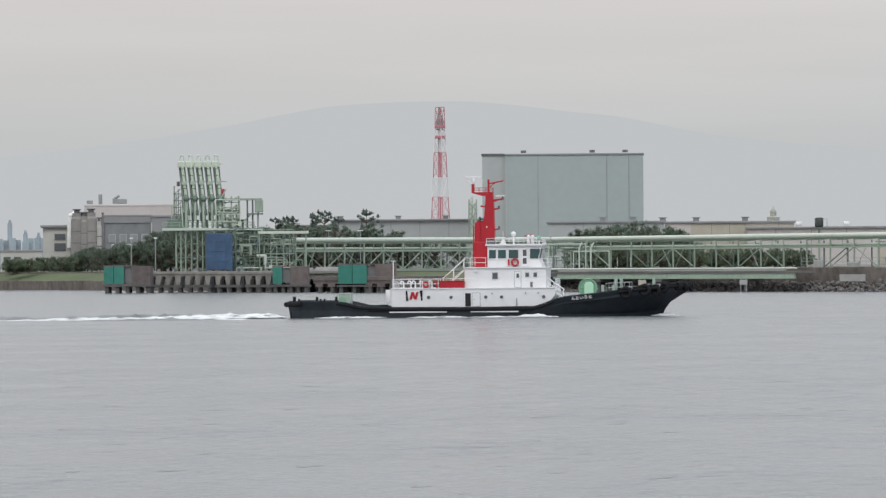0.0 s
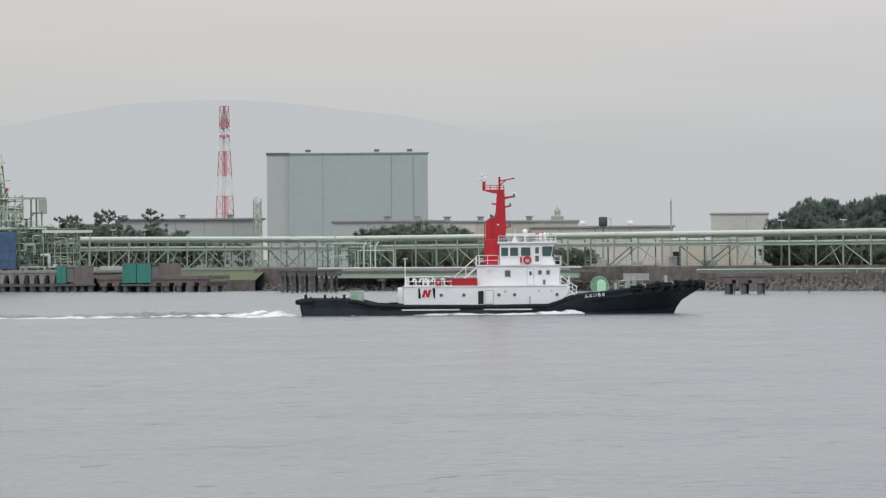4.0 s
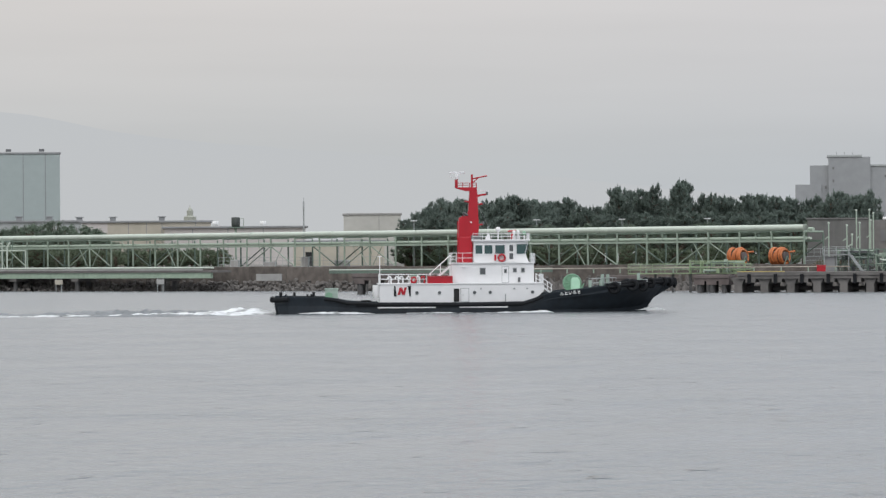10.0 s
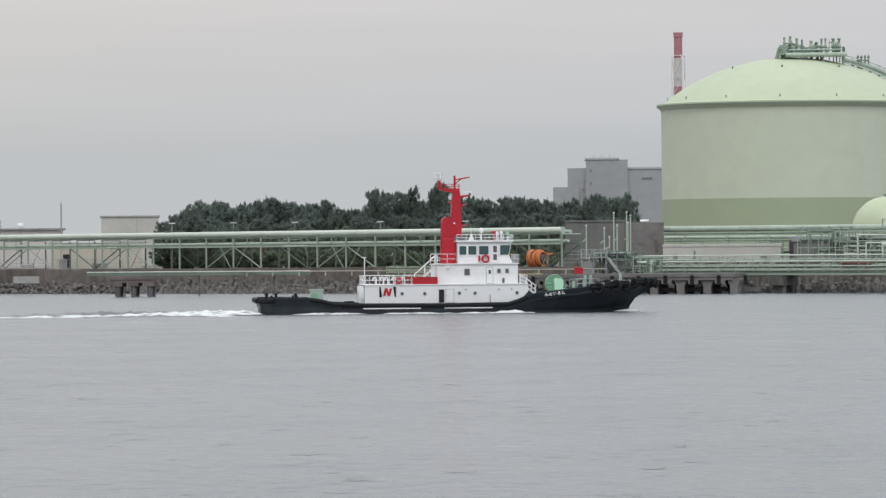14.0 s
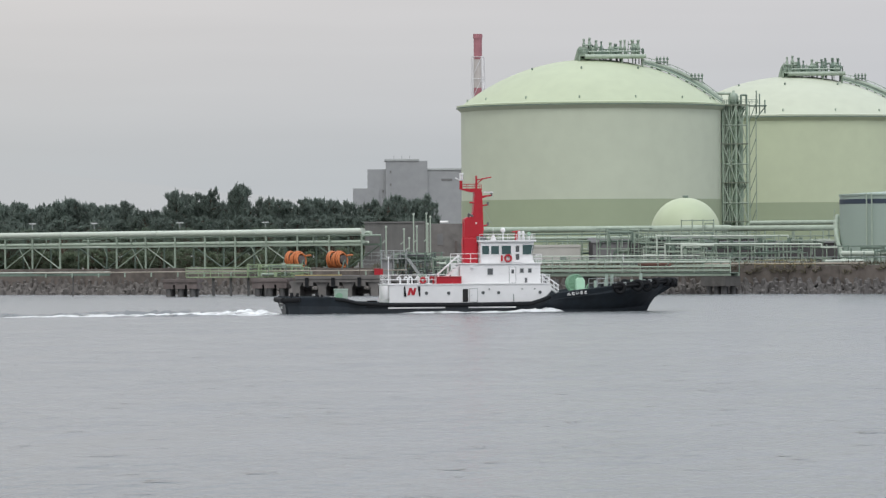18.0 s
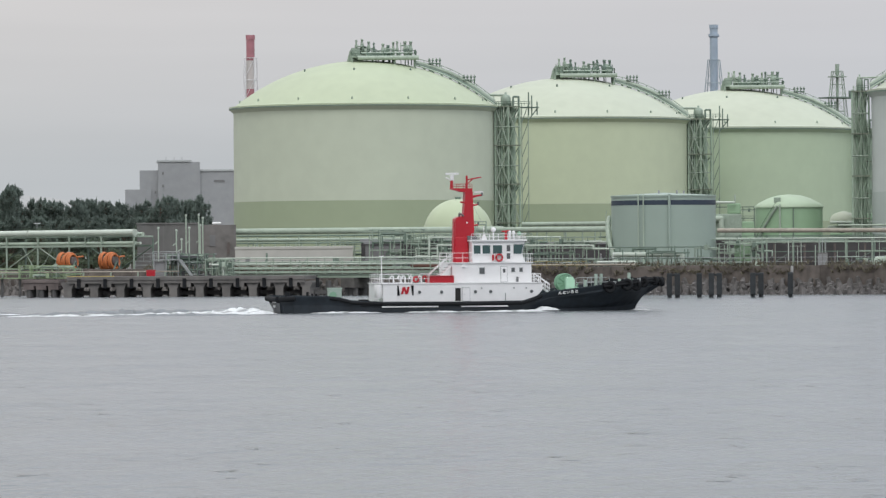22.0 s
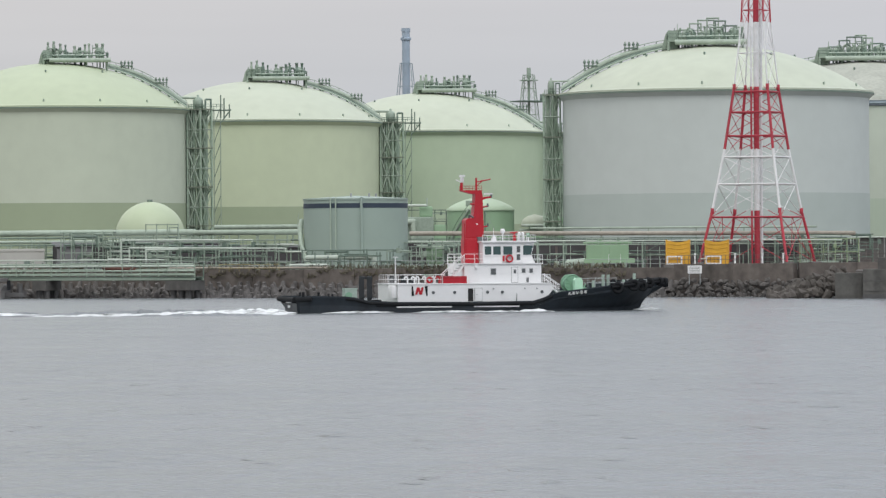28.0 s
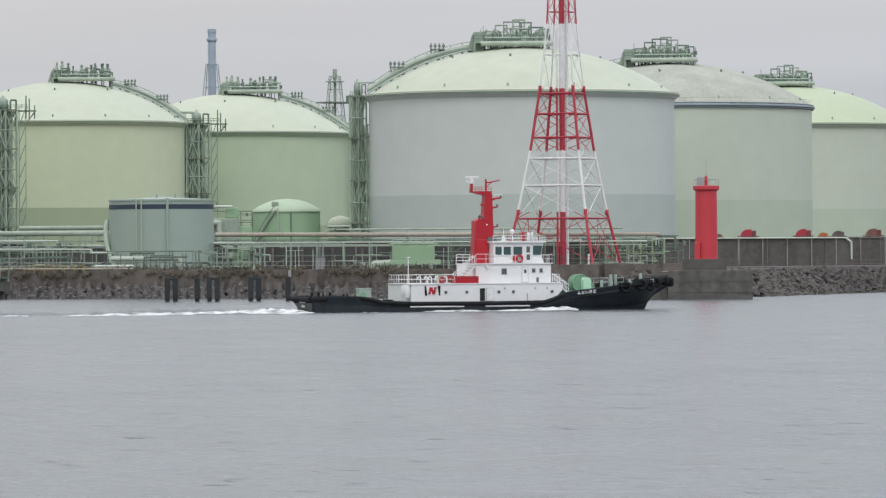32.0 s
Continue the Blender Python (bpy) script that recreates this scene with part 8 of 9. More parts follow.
# ---- towers and chimneys ----
def lattice_mast(b, d, base, top, w0, w1, bands, label, mats, core=0.0, name="lattice_mast", turn=25.0, legs=4, cells=None, bow=1.2, single=False):
    """Tapered lattice mast painted in bands; bands: heights at which the colour changes."""
    c = spot(b, d, base)
    t = thing(name, pose(c.x, c.y, c.z, 0, 0, turn), label, "lattice tower")
    cuts = [base] + list(bands) + [top]
    for k, (a, e) in enumerate(zip(cuts, cuts[1:])):
        m = mats[k % 2]
        def ring(z):
            u = (z - base) / (top - base)
            w = w0 + (w1 - w0) * (1 - (1 - u) ** bow)
            return [Vector((w * math.cos(2 * math.pi * i / legs), w * math.sin(2 * math.pi * i / legs), z - base)) for i in range(legs)]
        n = max(1, round((e - a) / (cells or 5.0)))
        for j in range(n):
            lo, hi = ring(a + (e - a) * j / n), ring(a + (e - a) * (j + 1) / n)
            lw = 0.16
            for i in range(legs):
                bar("leg", lo[i], hi[i], lw, m, t)
                bar("girt", hi[i], hi[(i + 1) % legs], lw * 0.55, m, t)
                if not single or j % 2 == 0:
                    bar("brace", lo[i], hi[(i + 1) % legs], lw * 0.42, m, t)
                if not single or j % 2:
                    bar("brace", lo[(i + 1) % legs], hi[i], lw * 0.42, m, t)
        if core:
            bar("core_pipe", (0, 0, a - base), (0, 0, e - base), core, m, t, shape="pipe")
    join_members(t, ("leg", "girt", "brace"))
    return t


# big red and white tower by the breakwater
BANDS = (12.4, 21.7, 31.2, 41.0, 48.0, 55.0)
GIRTHS = ((4.4, 9.85), (12.4, 7.55), (21.7, 5.42), (31.2, 3.72), (41.0, 2.5), (62.0, 1.3))
c = spot(11.99, 722, 0)
tw = thing("transmission_tower", pose(c.x, c.y, 0, 0, 0, 14.8), "red and white banded steel lattice tower", "lattice tower")


def banded(name, p, q, r, shape="rod"):
    """A member of the tower, cut where the paint changes from red to white."""
    p, q = Vector(p), Vector(q)
    if q.z < p.z:
        p, q = q, p
    cuts = [p.z] + [z for z in BANDS if p.z + 0.02 < z < q.z - 0.02] + [q.z]
    for a, b in zip(cuts, cuts[1:]):
        u, v = ((a - p.z) / (q.z - p.z), (b - p.z) / (q.z - p.z)) if q.z > p.z + 0.01 else (0, 1)
        bar(name, p.lerp(q, u), p.lerp(q, v), r, "tower_white" if sum(z <= (a + b) / 2 for z in BANDS) % 2 else "tower_red", tw, shape=shape)


def corner(k, z):
    for (z0, w0), (z1, w1) in zip(GIRTHS, GIRTHS[1:]):
        if z <= z1:
            break
    w = w0 + (w1 - w0) * (z - z0) / (z1 - z0)
    return Vector((w * math.cos(math.pi / 2 * k), w * math.sin(math.pi / 2 * k), z))


for k in range(4):
    for (z0, _), (z1, _) in zip(GIRTHS, GIRTHS[1:]):
        banded("leg", corner(k, z0), corner(k, z1), 0.22 if z0 < 30 else 0.12)
    part("footing", box((-0.8, -0.8, 3.0), (0.8, 0.8, 4.6), 0.1), "concrete", tw).location = corner(k, 4.4) - Vector((0, 0, 4.4))
    for z in (12.4, 31.2):
        p = corner(k, z)
        bar("leg_sleeve", p - Vector((0, 0, 0.5)), p + Vector((0, 0, 0.35)), 0.28 if z < 20 else 0.27, "tower_red", tw)
LEVELS = (4.6, 11.4, 16.4, 20.5, 23.7, 27.3, 30.4, 36.3, 42.8, 48.0, 54.0, 61.0)
for z0, z1 in zip(LEVELS, LEVELS[1:]):
    for k in range(4):
        a, b, c_, d_ = corner(k, z0), corner(k + 1, z0), corner(k, z1), corner(k + 1, z1)
        banded("girt", c_, d_, 0.13 if z1 < 31 else 0.07)
        banded("brace", a, d_, 0.055 if z1 < 31 else 0.045)
        banded("brace", b, c_, 0.055 if z1 < 31 else 0.045)
        if z1 < 13:
            # stiffeners from the middle of the girt to the diagonals
            banded("stay", (c_ + d_) / 2, a.lerp(d_, 0.3), 0.05)
            banded("stay", (c_ + d_) / 2, b.lerp(c_, 0.3), 0.05)
for k in range(2):
    for z in (11.4, 20.5, 30.4):
        banded("inner_tie", corner(k, z), corner(k + 2, z), 0.08)
banded("core_pipe", (0, 0, 4.2), (0, 0, 62), 0.43, "pipe")
banded("second_pipe", (-1.05, -0.35, 4.2), (-1.05, -0.35, 40), 0.16, "pipe")
bar("cable_duct", (0.9, 0.25, 4.2), (0.9, 0.25, 46), 0.22, "mast_white", tw, shape="pipe", label="grey cable duct")
for z in (13.5, 17.5, 22.5, 26.5, 32.5, 36.5):
    bar("duct_clamp", (0, 0, z), (0.9, 0.25, z), 0.07, "rail", tw)

far = lattice_mast(-10.65, 1700, GROUND, 60.2, 4.2, 1.6, (28.0, 35.0, 44.0, 52.5), "distant red and white lattice mast", ("mast_red", "mast_white"), core=0.35, name="radio_mast", cells=5.6)
for z, r in ((52.8, 1.7), (49.0, 1.9)):
    part("mast_ring", lathe([(r, z - GROUND), (r, z - GROUND + 1.0)], 16), "mast_red", far)
part("mast_head", lathe([(1.3, 52 - GROUND), (1.3, 56 - GROUND), (0.5, 57.5 - GROUND), (0.5, 60.3 - GROUND)], 12), "grey_wall", far)

def chimney(b, d, r, top, bands, mats, label, frame_top=None, frame_w=3.4, frame_mats=("mast_red", "mast_white"), neck=0.9):
    c = spot(b, d, GROUND)
    t = thing("chimney", pose(c.x, c.y, c.z), label, "chimney", "distant chimneys")
    cuts = [GROUND] + list(bands) + [top]
    for k, (a, e) in enumerate(zip(cuts, cuts[1:])):
        part("stack_band", lathe([(r, a - GROUND), (r, e - GROUND)], 24, cap=k == len(cuts) - 2), mats[k % len(mats)], t, smooth=False)
    if mats[0] == "chimney_blue":
        part("gallery", lathe([(r, top - GROUND - 6.4), (r * 1.35, top - GROUND - 5.6), (r * 1.35, top - GROUND - 4.6), (r, top - GROUND - 4.4)], 24), mats[-1], t)
    part("rim", lathe([(r * 1.12, top - GROUND - 1.6), (r * 1.12, top - GROUND + 0.3)], 24), mats[-1], t)
    if frame_top:
        for i in range(4):
            a = math.pi / 2 * i + 0.5
            p0 = Vector((frame_w * 1.25 * math.cos(a), frame_w * 1.25 * math.sin(a), 30))
            p1 = Vector((frame_w * neck * math.cos(a), frame_w * neck * math.sin(a), frame_top - GROUND))
            a2 = a + math.pi / 2
            for k in range(6):
                u, v = k / 6, (k + 1) / 6
                m = frame_mats[0 if k < 4 else 1]
                bar("frame_leg", p0.lerp(p1, u), p0.lerp(p1, v), 0.22, m, t)
                q0 = Vector((frame_w * 1.25 * math.cos(a2), frame_w * 1.25 * math.sin(a2), 30))
                q1 = Vector((frame_w * neck * math.cos(a2), frame_w * neck * math.sin(a2), frame_top - GROUND))
                bar("frame_brace", p0.lerp(p1, u), q0.lerp(q1, v), 0.1, m, t)
                bar("frame_girt", p0.lerp(p1, v), q0.lerp(q1, v), 0.14, m, t)
        join_members(t, ("frame_leg", "frame_brace", "frame_girt"))
    return t


chimney(2.18, 2000, 1.75, 98.4, (76.0, 88.0), ("chimney_red", "pinkish", "chimney_red"), "distant red and white chimney in a steel frame", 89)
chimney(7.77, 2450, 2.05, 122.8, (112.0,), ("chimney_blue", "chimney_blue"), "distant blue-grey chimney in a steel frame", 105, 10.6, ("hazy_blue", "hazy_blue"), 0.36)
fl = lattice_mast(9.25, 1800, GROUND, 74, 11.5, 2.6, (), "distant green-grey flare tower", ("steel_green", "steel_green"), core=0.5, name="flare_tower", cells=5.0, bow=1.0)
part("tower_top", box((-2.6, -2.6, 68), (2.6, 2.6, 68.4), 0.1), "steel_green", fl)
part("mid_platform", box((-5.6, -4.6, 60.0), (7.6, 4.6, 60.5), 0.1), "steel_green_dark", fl)
bar("side_vessel", (5.8, 0, 60), (5.8, 0, 63), 0.6, "steel_green_dark", fl)
bar("flare_tip", (0, 0, 69), (0, 0, 73), 0.8, "steel_green", fl, shape="pipe")

# grey works building behind the wood
c = spot(0.66, 1500, GROUND)
gb = thing("works_building", pose(c.x, c.y, c.z, 0, 0, -1), "stepped grey windowless works building", "building")
H1, H2, H3 = 27.0 - GROUND, 35.6 - GROUND, 32.6 - GROUND
part("wing", box((0, 0, 0), (8.2, 20, H1), 0.05), "works_grey", gb)
part("wall", box((4.6, 1, 0), (10.4, 21, H1 + 6.0), 0.05), "works_grey", gb)
part("tower", box((10.4, -0.4, 0), (23.6, 20, H2), 0.05), "works_grey", gb)
part("hall", box((23.6, 0.6, 0), (38, 22, H3), 0.05), "works_grey", gb)
part("roof_cap", box((10.0, -0.7, H2), (21.0, 20, H2 + 0.6), 0.05), "grey_clad_pale", gb)
part("roof_cap", box((23.6, 0.3, H3), (38.4, 22, H3 + 0.6), 0.05), "grey_clad_pale", gb)
for z in (8, 12, 16, 20, 24, 28):
    block("window", (11.7, -0.6, z), (12.2, -0.4, z + 0.8), "dark_wall", gb)
for z in (10, 14, 18, 22):
    block("window", (9.3, 0.8, z), (9.8, 1.0, z + 0.8), "dark_wall", gb)
for z in (14, 19, 24):
    block("window", (36.4, 0.4, z), (37.2, 0.6, z + 1.0), "dark_wall", gb)
block("nameplate", (28.0, 0.45, H3 - 3.4), (31.4, 0.6, H3 - 2.7), "dark_wall", gb)
for x in (13, 15.5, 18):
    bar("roof_rail", (x, 2, H2 + 0.6), (x, 2, H2 + 1.6), 0.1, "rail", gb)
c = spot(-5.27, 1000, GROUND)
po = thing("lamp_mast", pose(c.x, c.y, c.z), "tall thin grey mast behind the pipe bridge", "mast")
bar("shaft", (0, 0, 0), (0, 0, 13.6), 0.16, "rail", po)
bar("tip", (0, 0, 13.6), (0, 0, 14.3), 0.05, "rail", po)
# white dome on a far roof
c = spot(-6.64, 1500, GROUND)
dm = thing("distant_temple_dome", pose(c.x, c.y, c.z), "small pale green domed tower far behind", "tower")
part("drum", lathe([(2.0, 0), (2.0, 14.6), (1.0, 14.9), (1.0, 16.4), (0.5, 17.2), (0.12, 17.7), (0.05, 18.2)], 16), "t_net", dm)
for k, b in enumerate((-12.0, -11.62, -3.94, -3.2, -2.46, -1.43, -0.40, 1.75)):
    d = 985 if b < -10 else 845
    c = spot(b, d, GROUND)
    sl = thing("street_lamp", pose(c.x, c.y, c.z), "grey street lamp with a flat head", "street lamp", "street lamps")
    bar("pole", (0, 0, 0), (0, 0, 8.2), 0.09, "rail", sl)
    block("head", (-0.6, -0.2, 8.15), (0.6, 0.2, 8.3), "mast_white", sl)
for b in (-14.38, -14.09):
    c = spot(b, 955, GROUND)
    sl = thing("street_lamp", pose(c.x, c.y, c.z), "tall plain grey lamp post on the quay", "street lamp", "quay lamp posts")
    bar("pole", (0, 0, 0), (0, 0, 6.8), 0.1, "rail", sl)
    block("head", (-0.3, -0.2, 6.7), (0.3, 0.2, 6.95), "white", sl)

# ---- trees ----
def leaf_cloud(clumps, per, size, seed, flat=0.5, rise=-0.5, wide=0.45):
    """Small leaf blades scattered round clump centres; clumps: (centre, radius)."""
    rnd = random.Random(seed)
    verts, faces = [], []
    for (cx, cy, cz), r in clumps:
        for _ in range(per):
            while True:
                d = Vector((rnd.uniform(-1, 1), rnd.uniform(-1, 1), rnd.uniform(-1, 1)))
                if 0.15 < d.length < 1:
                    break
            d = d.normalized() * min(1.5, abs(rnd.gauss(0, 0.62)))
            p = Vector((cx + d.x * r, cy + d.y * r, cz + d.z * r * flat))
            a = Vector((rnd.uniform(-1, 1), rnd.uniform(-1, 1), rnd.uniform(rise, 1.1))).normalized()
            b = a.cross(Vector((rnd.uniform(-1, 1), rnd.uniform(-1, 1), rnd.uniform(-1, 1)))).normalized()
            s = size * rnd.uniform(0.6, 1.3)
            if rise > 0.2 and rnd.random() < 0.12:
                a, s = Vector((a.x * 0.3, a.y * 0.3, 1)).normalized(), s * 1.5
            i = len(verts)
            verts += [p - b * s * wide, p + b * s * wide, p + a * s + b * s * 0.1, p + a * s - b * s * 0.1]
            faces.append((i, i + 1, i + 2, i + 3))
    me = bpy.data.meshes.new("crown")
    me.from_pydata([tuple(v) for v in verts], [], faces)
    return me


def tree(name, label, seed, h, spread, kind):
    """kind 'pine': bare lower trunk, layered tufts; 'leafy': round uneven crown; 'bush': crown to the ground."""
    rnd = random.Random(seed)
    t = thing(name, pose(0, -400, 0), label, "tree" if kind != "bush" else "shrub")
    bm = bmesh.new()
    clumps = []
    lean = Vector((rnd.uniform(-0.06, 0.06), rnd.uniform(-0.06, 0.06), 1))
    k = 6
    pts = [Vector((lean.x * h * i / k + rnd.uniform(-0.12, 0.12) * (i > 0), lean.y * h * i / k, h * 0.93 * i / k - 0.2)) for i in range(k + 1)]
    for i in range(k):
        limb_into(bm, pts[i], pts[i + 1], 0.045 * h ** 0.8 * (1 - i / k) + 0.05, 0.045 * h ** 0.8 * (1 - (i + 1) / k) + 0.04)
    if kind in ("pine", "sparse"):
        lv = 12 if kind == "pine" else 6
        for j in range(lv):
            u = 0.34 + 0.64 * j / (lv - 1)
            for q in range((7 if j < lv - 3 else 4) if kind == "pine" else 4):
                a = rnd.uniform(0, 2 * math.pi)
                rad = spread * (0.16 + 0.84 * math.sqrt(max(0.0, 1 - ((u - 0.42) / 0.6) ** 2))) * rnd.uniform(0.3, 1.0)
                base = Vector((lean.x * h * u, lean.y * h * u, h * 0.9 * u))
                tip = base + Vector((rad * math.cos(a), rad * math.sin(a), rad * rnd.uniform(0.15, 0.6)))
                limb_into(bm, base, tip, 0.1, 0.03, 5)
                clumps.append((tip, rnd.uniform(0.55, 0.95) * (0.5 + 0.6 * (1.1 - u))))
                clumps.append((base.lerp(tip, 0.6), rnd.uniform(0.55, 0.95) * (0.5 + 0.7 * (1.1 - u))))
        clumps.append((Vector((lean.x * h, lean.y * h, h * 0.95)), 0.3))
        me = leaf_cloud(clumps, 85, 0.36, seed, 0.9 if kind == "pine" else 0.4, 0.3, 0.2)
        mat_ = M["needle"]
    else:
        lo = 0.12
        for j in range(60 if kind == "leafy" else 44):
            a, u = rnd.uniform(0, 2 * math.pi), rnd.uniform(lo, 0.95)
            w = spread * math.sin(math.pi * (0.18 + 0.72 * (u - lo) / (1 - lo))) * rnd.uniform(0.35, 1.0)
            tip = Vector((w * math.cos(a), w * math.sin(a), h * u))
            base = pts[min(k, max(1, int(u * k * 0.75)))]
            limb_into(bm, base, tip, 0.09, 0.03, 5)
            clumps.append((tip, rnd.uniform(0.5, 1.0) * (0.3 + spread * 0.14)))
        me = leaf_cloud(clumps, 110, 0.22, seed, 0.85, -0.4)
        mat_ = M["leaf"] if kind == "leafy" else M["bush"]
    part("trunk", bm, "bark", t)
    me.materials.append(mat_)
    cr_ = new("crown", me)
    cr_.parent = t
    return t


PINES = [tree("pine_tree", "dark green coastal pine with layered tufts", 100 + i, hh, sp_, "pine") for i, (hh, sp_) in enumerate(((12.0, 4.4), (11.0, 3.8), (13.0, 4.6), (9.5, 3.4)))]
LEAFY = [tree("broadleaf_tree", "dark green bushy broadleaf tree", 200 + i, hh, sp_, "leafy") for i, (hh, sp_) in enumerate(((9.0, 4.6), (7.5, 4.2)))]
BUSH = [tree("shrub", "dense dark green seaside shrub", 300 + i, hh, sp_, "bush") for i, (hh, sp_) in enumerate(((4.2, 3.2), (3.2, 2.8)))]
GROVE = [tree("pine_tree", "sparse coastal pine with flat layered tufts", 400 + i, hh, sp_, "sparse") for i, (hh, sp_) in enumerate(((12.5, 4.6), (12.0, 4.0)))]
TALL = {ob.name: hh for ob, hh in zip(PINES + LEAFY + BUSH + GROVE, (12.0, 11.0, 13.0, 9.5, 9.0, 7.5, 4.2, 3.2, 12.5, 12.0))}
USED = set()


def plant(proto, b, d, s, turn, group, slim=1.0):
    """Puts the prototype itself at its first place and copies of it at the others."""
    if -9.3 < b < 0.7:
        # keep clear of the pipe bridge
        k = (964.3 * math.tan(radians(b)) + 158.2) / (168.2 + 211.3 * math.tan(radians(b)))
        d = max(d, (964.3 - 211.3 * k) / math.cos(radians(b)) + 9.0)
    c = spot(b, d, GROUND - 0.05)
    m = pose(c.x, c.y, c.z, 0, 0, turn)
    if proto.name in USED:
        ob = copy_thing(proto, m)
    else:
        USED.add(proto.name)
        ob = proto
        ob.matrix_basis = m
    ob.scale = (s * slim, s * slim, s)
    ob["group"] = group
    return ob


rnd = random.Random(77)
WOOD = "pine wood"
#  bearing range, distance range, how many, height of the canopy over the ground at both ends
def wood(protos, b0, b1, d0, d1, n, h0, h1, group, jitter=0.16, slim=1.0):
    for i in range(n):
        u = (i + rnd.uniform(0.1, 0.9)) / n
        pr = rnd.choice(protos)
        hh = TALL[pr.name]
        s = (1.06 if group == WOOD else 1.0) * (h0 + (h1 - h0) * u) / hh * rnd.uniform(1 - jitter, 1 + jitter * 0.6)
        plant(pr, b0 + (b1 - b0) * u, rnd.uniform(d0, d1), s, rnd.uniform(0, 360), group, slim)


wood(PINES, -4.1, -3.6, 865, 890, 7, 8.2, 11.4, WOOD, 0.06, 0.7)
wood(PINES, -3.6, -2.0, 870, 900, 20, 11.8, 11.7, WOOD, 0.08, 0.72)
wood(PINES, -3.9, -1.8, 850, 866, 18, 8.6, 9.2, WOOD)
wood(PINES, -1.95, -1.6, 855, 880, 4, 10.4, 10.0, WOOD, 0.05, 0.62)
wood(PINES, -1.52, -1.05, 855, 880, 6, 13.4, 13.6, WOOD, 0.06, 0.6)
wood(PINES, -1.0, -0.86, 855, 880, 2, 11.6, 11.2, WOOD, 0.05, 0.55)
wood(PINES, -0.82, -0.6, 855, 880, 3, 14.6, 14.8, WOOD, 0.04, 0.5)
wood(PINES, -0.5, -0.36, 855, 880, 2, 12.2, 12.4, WOOD, 0.03, 0.5)
wood(PINES, -0.28, 0.62, 855, 880, 12, 11.6, 11.8, WOOD, 0.08, 0.62)
wood(PINES, 0.66, 0.86, 855, 880, 2, 10.8, 10.8, WOOD, 0.04, 0.6)
wood(PINES, 0.9, 1.58, 850, 875, 10, 11.6, 12.6, WOOD, 0.06, 0.62)
wood(PINES, -1.8, 1.6, 846, 854, 26, 8.6, 8.8, WOOD, 0.08, 0.9)
wood(LEAFY, -4.1, 1.7, 838, 848, 30, 6.8, 7.4, "shrub belt under the pines")
wood(BUSH, -4.05, 0.9, 818, 834, 30, 3.2, 3.4, "shrub belt under the pines")
# left groves
wood(GROVE, -12.72, -12.35, 1000, 1025, 3, 12.0, 12.2, "pine grove by the jetty", 0.08, 0.8)
wood(GROVE, -12.25, -12.05, 1000, 1015, 2, 13.0, 12.8, "pine grove by the jetty", 0.05, 0.8)
wood(GROVE, -11.9, -11.78, 1000, 1015, 1, 11.4, 11.4, "pine grove by the jetty", 0.02, 0.8)
wood(GROVE, -11.58, -11.45, 1000, 1010, 1, 13.0, 13.0, "pine grove by the jetty", 0.02, 0.8)
wood(LEAFY, -12.6, -11.1, 985, 1000, 12, 9.8, 7.8, "pine grove by the jetty")
wood(LEAFY, -11.1, -10.4, 985, 1000, 4, 7.0, 6.2, "pine grove by the jetty")
wood(LEAFY, -9.02, -8.75, 1040, 1060, 3, 8.4, 9.0, "clump before the warehouse", 0.06)
wood(LEAFY, -8.7, -7.7, 1040, 1060, 8, 10.6, 8.8, "clump before the warehouse", 0.1)
wood(BUSH, -9.1, -6.2, 975, 1000, 30, 3.9, 3.6, "shrubs behind the pipe bridge", 0.1)
wood(LEAFY, -8.9, -6.4, 1000, 1020, 15, 5.6, 5.2, "shrubs behind the pipe bridge")
wood(BUSH, -15.9, -15.0, 1010, 1030, 14, 3.0, 3.4, "hedge on the quay", 0.08)
wood(LEAFY, -15.02, -13.95, 1000, 1030, 17, 4.8, 7.4, "trees behind the quay")
wood(LEAFY, -14.1, -13.1, 990, 1020, 12, 8.8, 8.8, "trees behind the quay")
wood(LEAFY, -13.15, -12.5, 985, 1005, 9, 9.0, 9.0, "trees behind the quay", 0.08)

# ---- shore: sea wall, armour blocks, rocks, piles ----
def along(p, q, step):
    p, q = Vector((*p, 0)), Vector((*q, 0))
    n = max(1, int((q - p).length / step))
    d = (q - p).normalized()
    out = Vector((d.y, -d.x, 0))
    if out.y > 0:
        out = -out
    return [p.lerp(q, (i + 0.5) / n) for i in range(n)], d, out


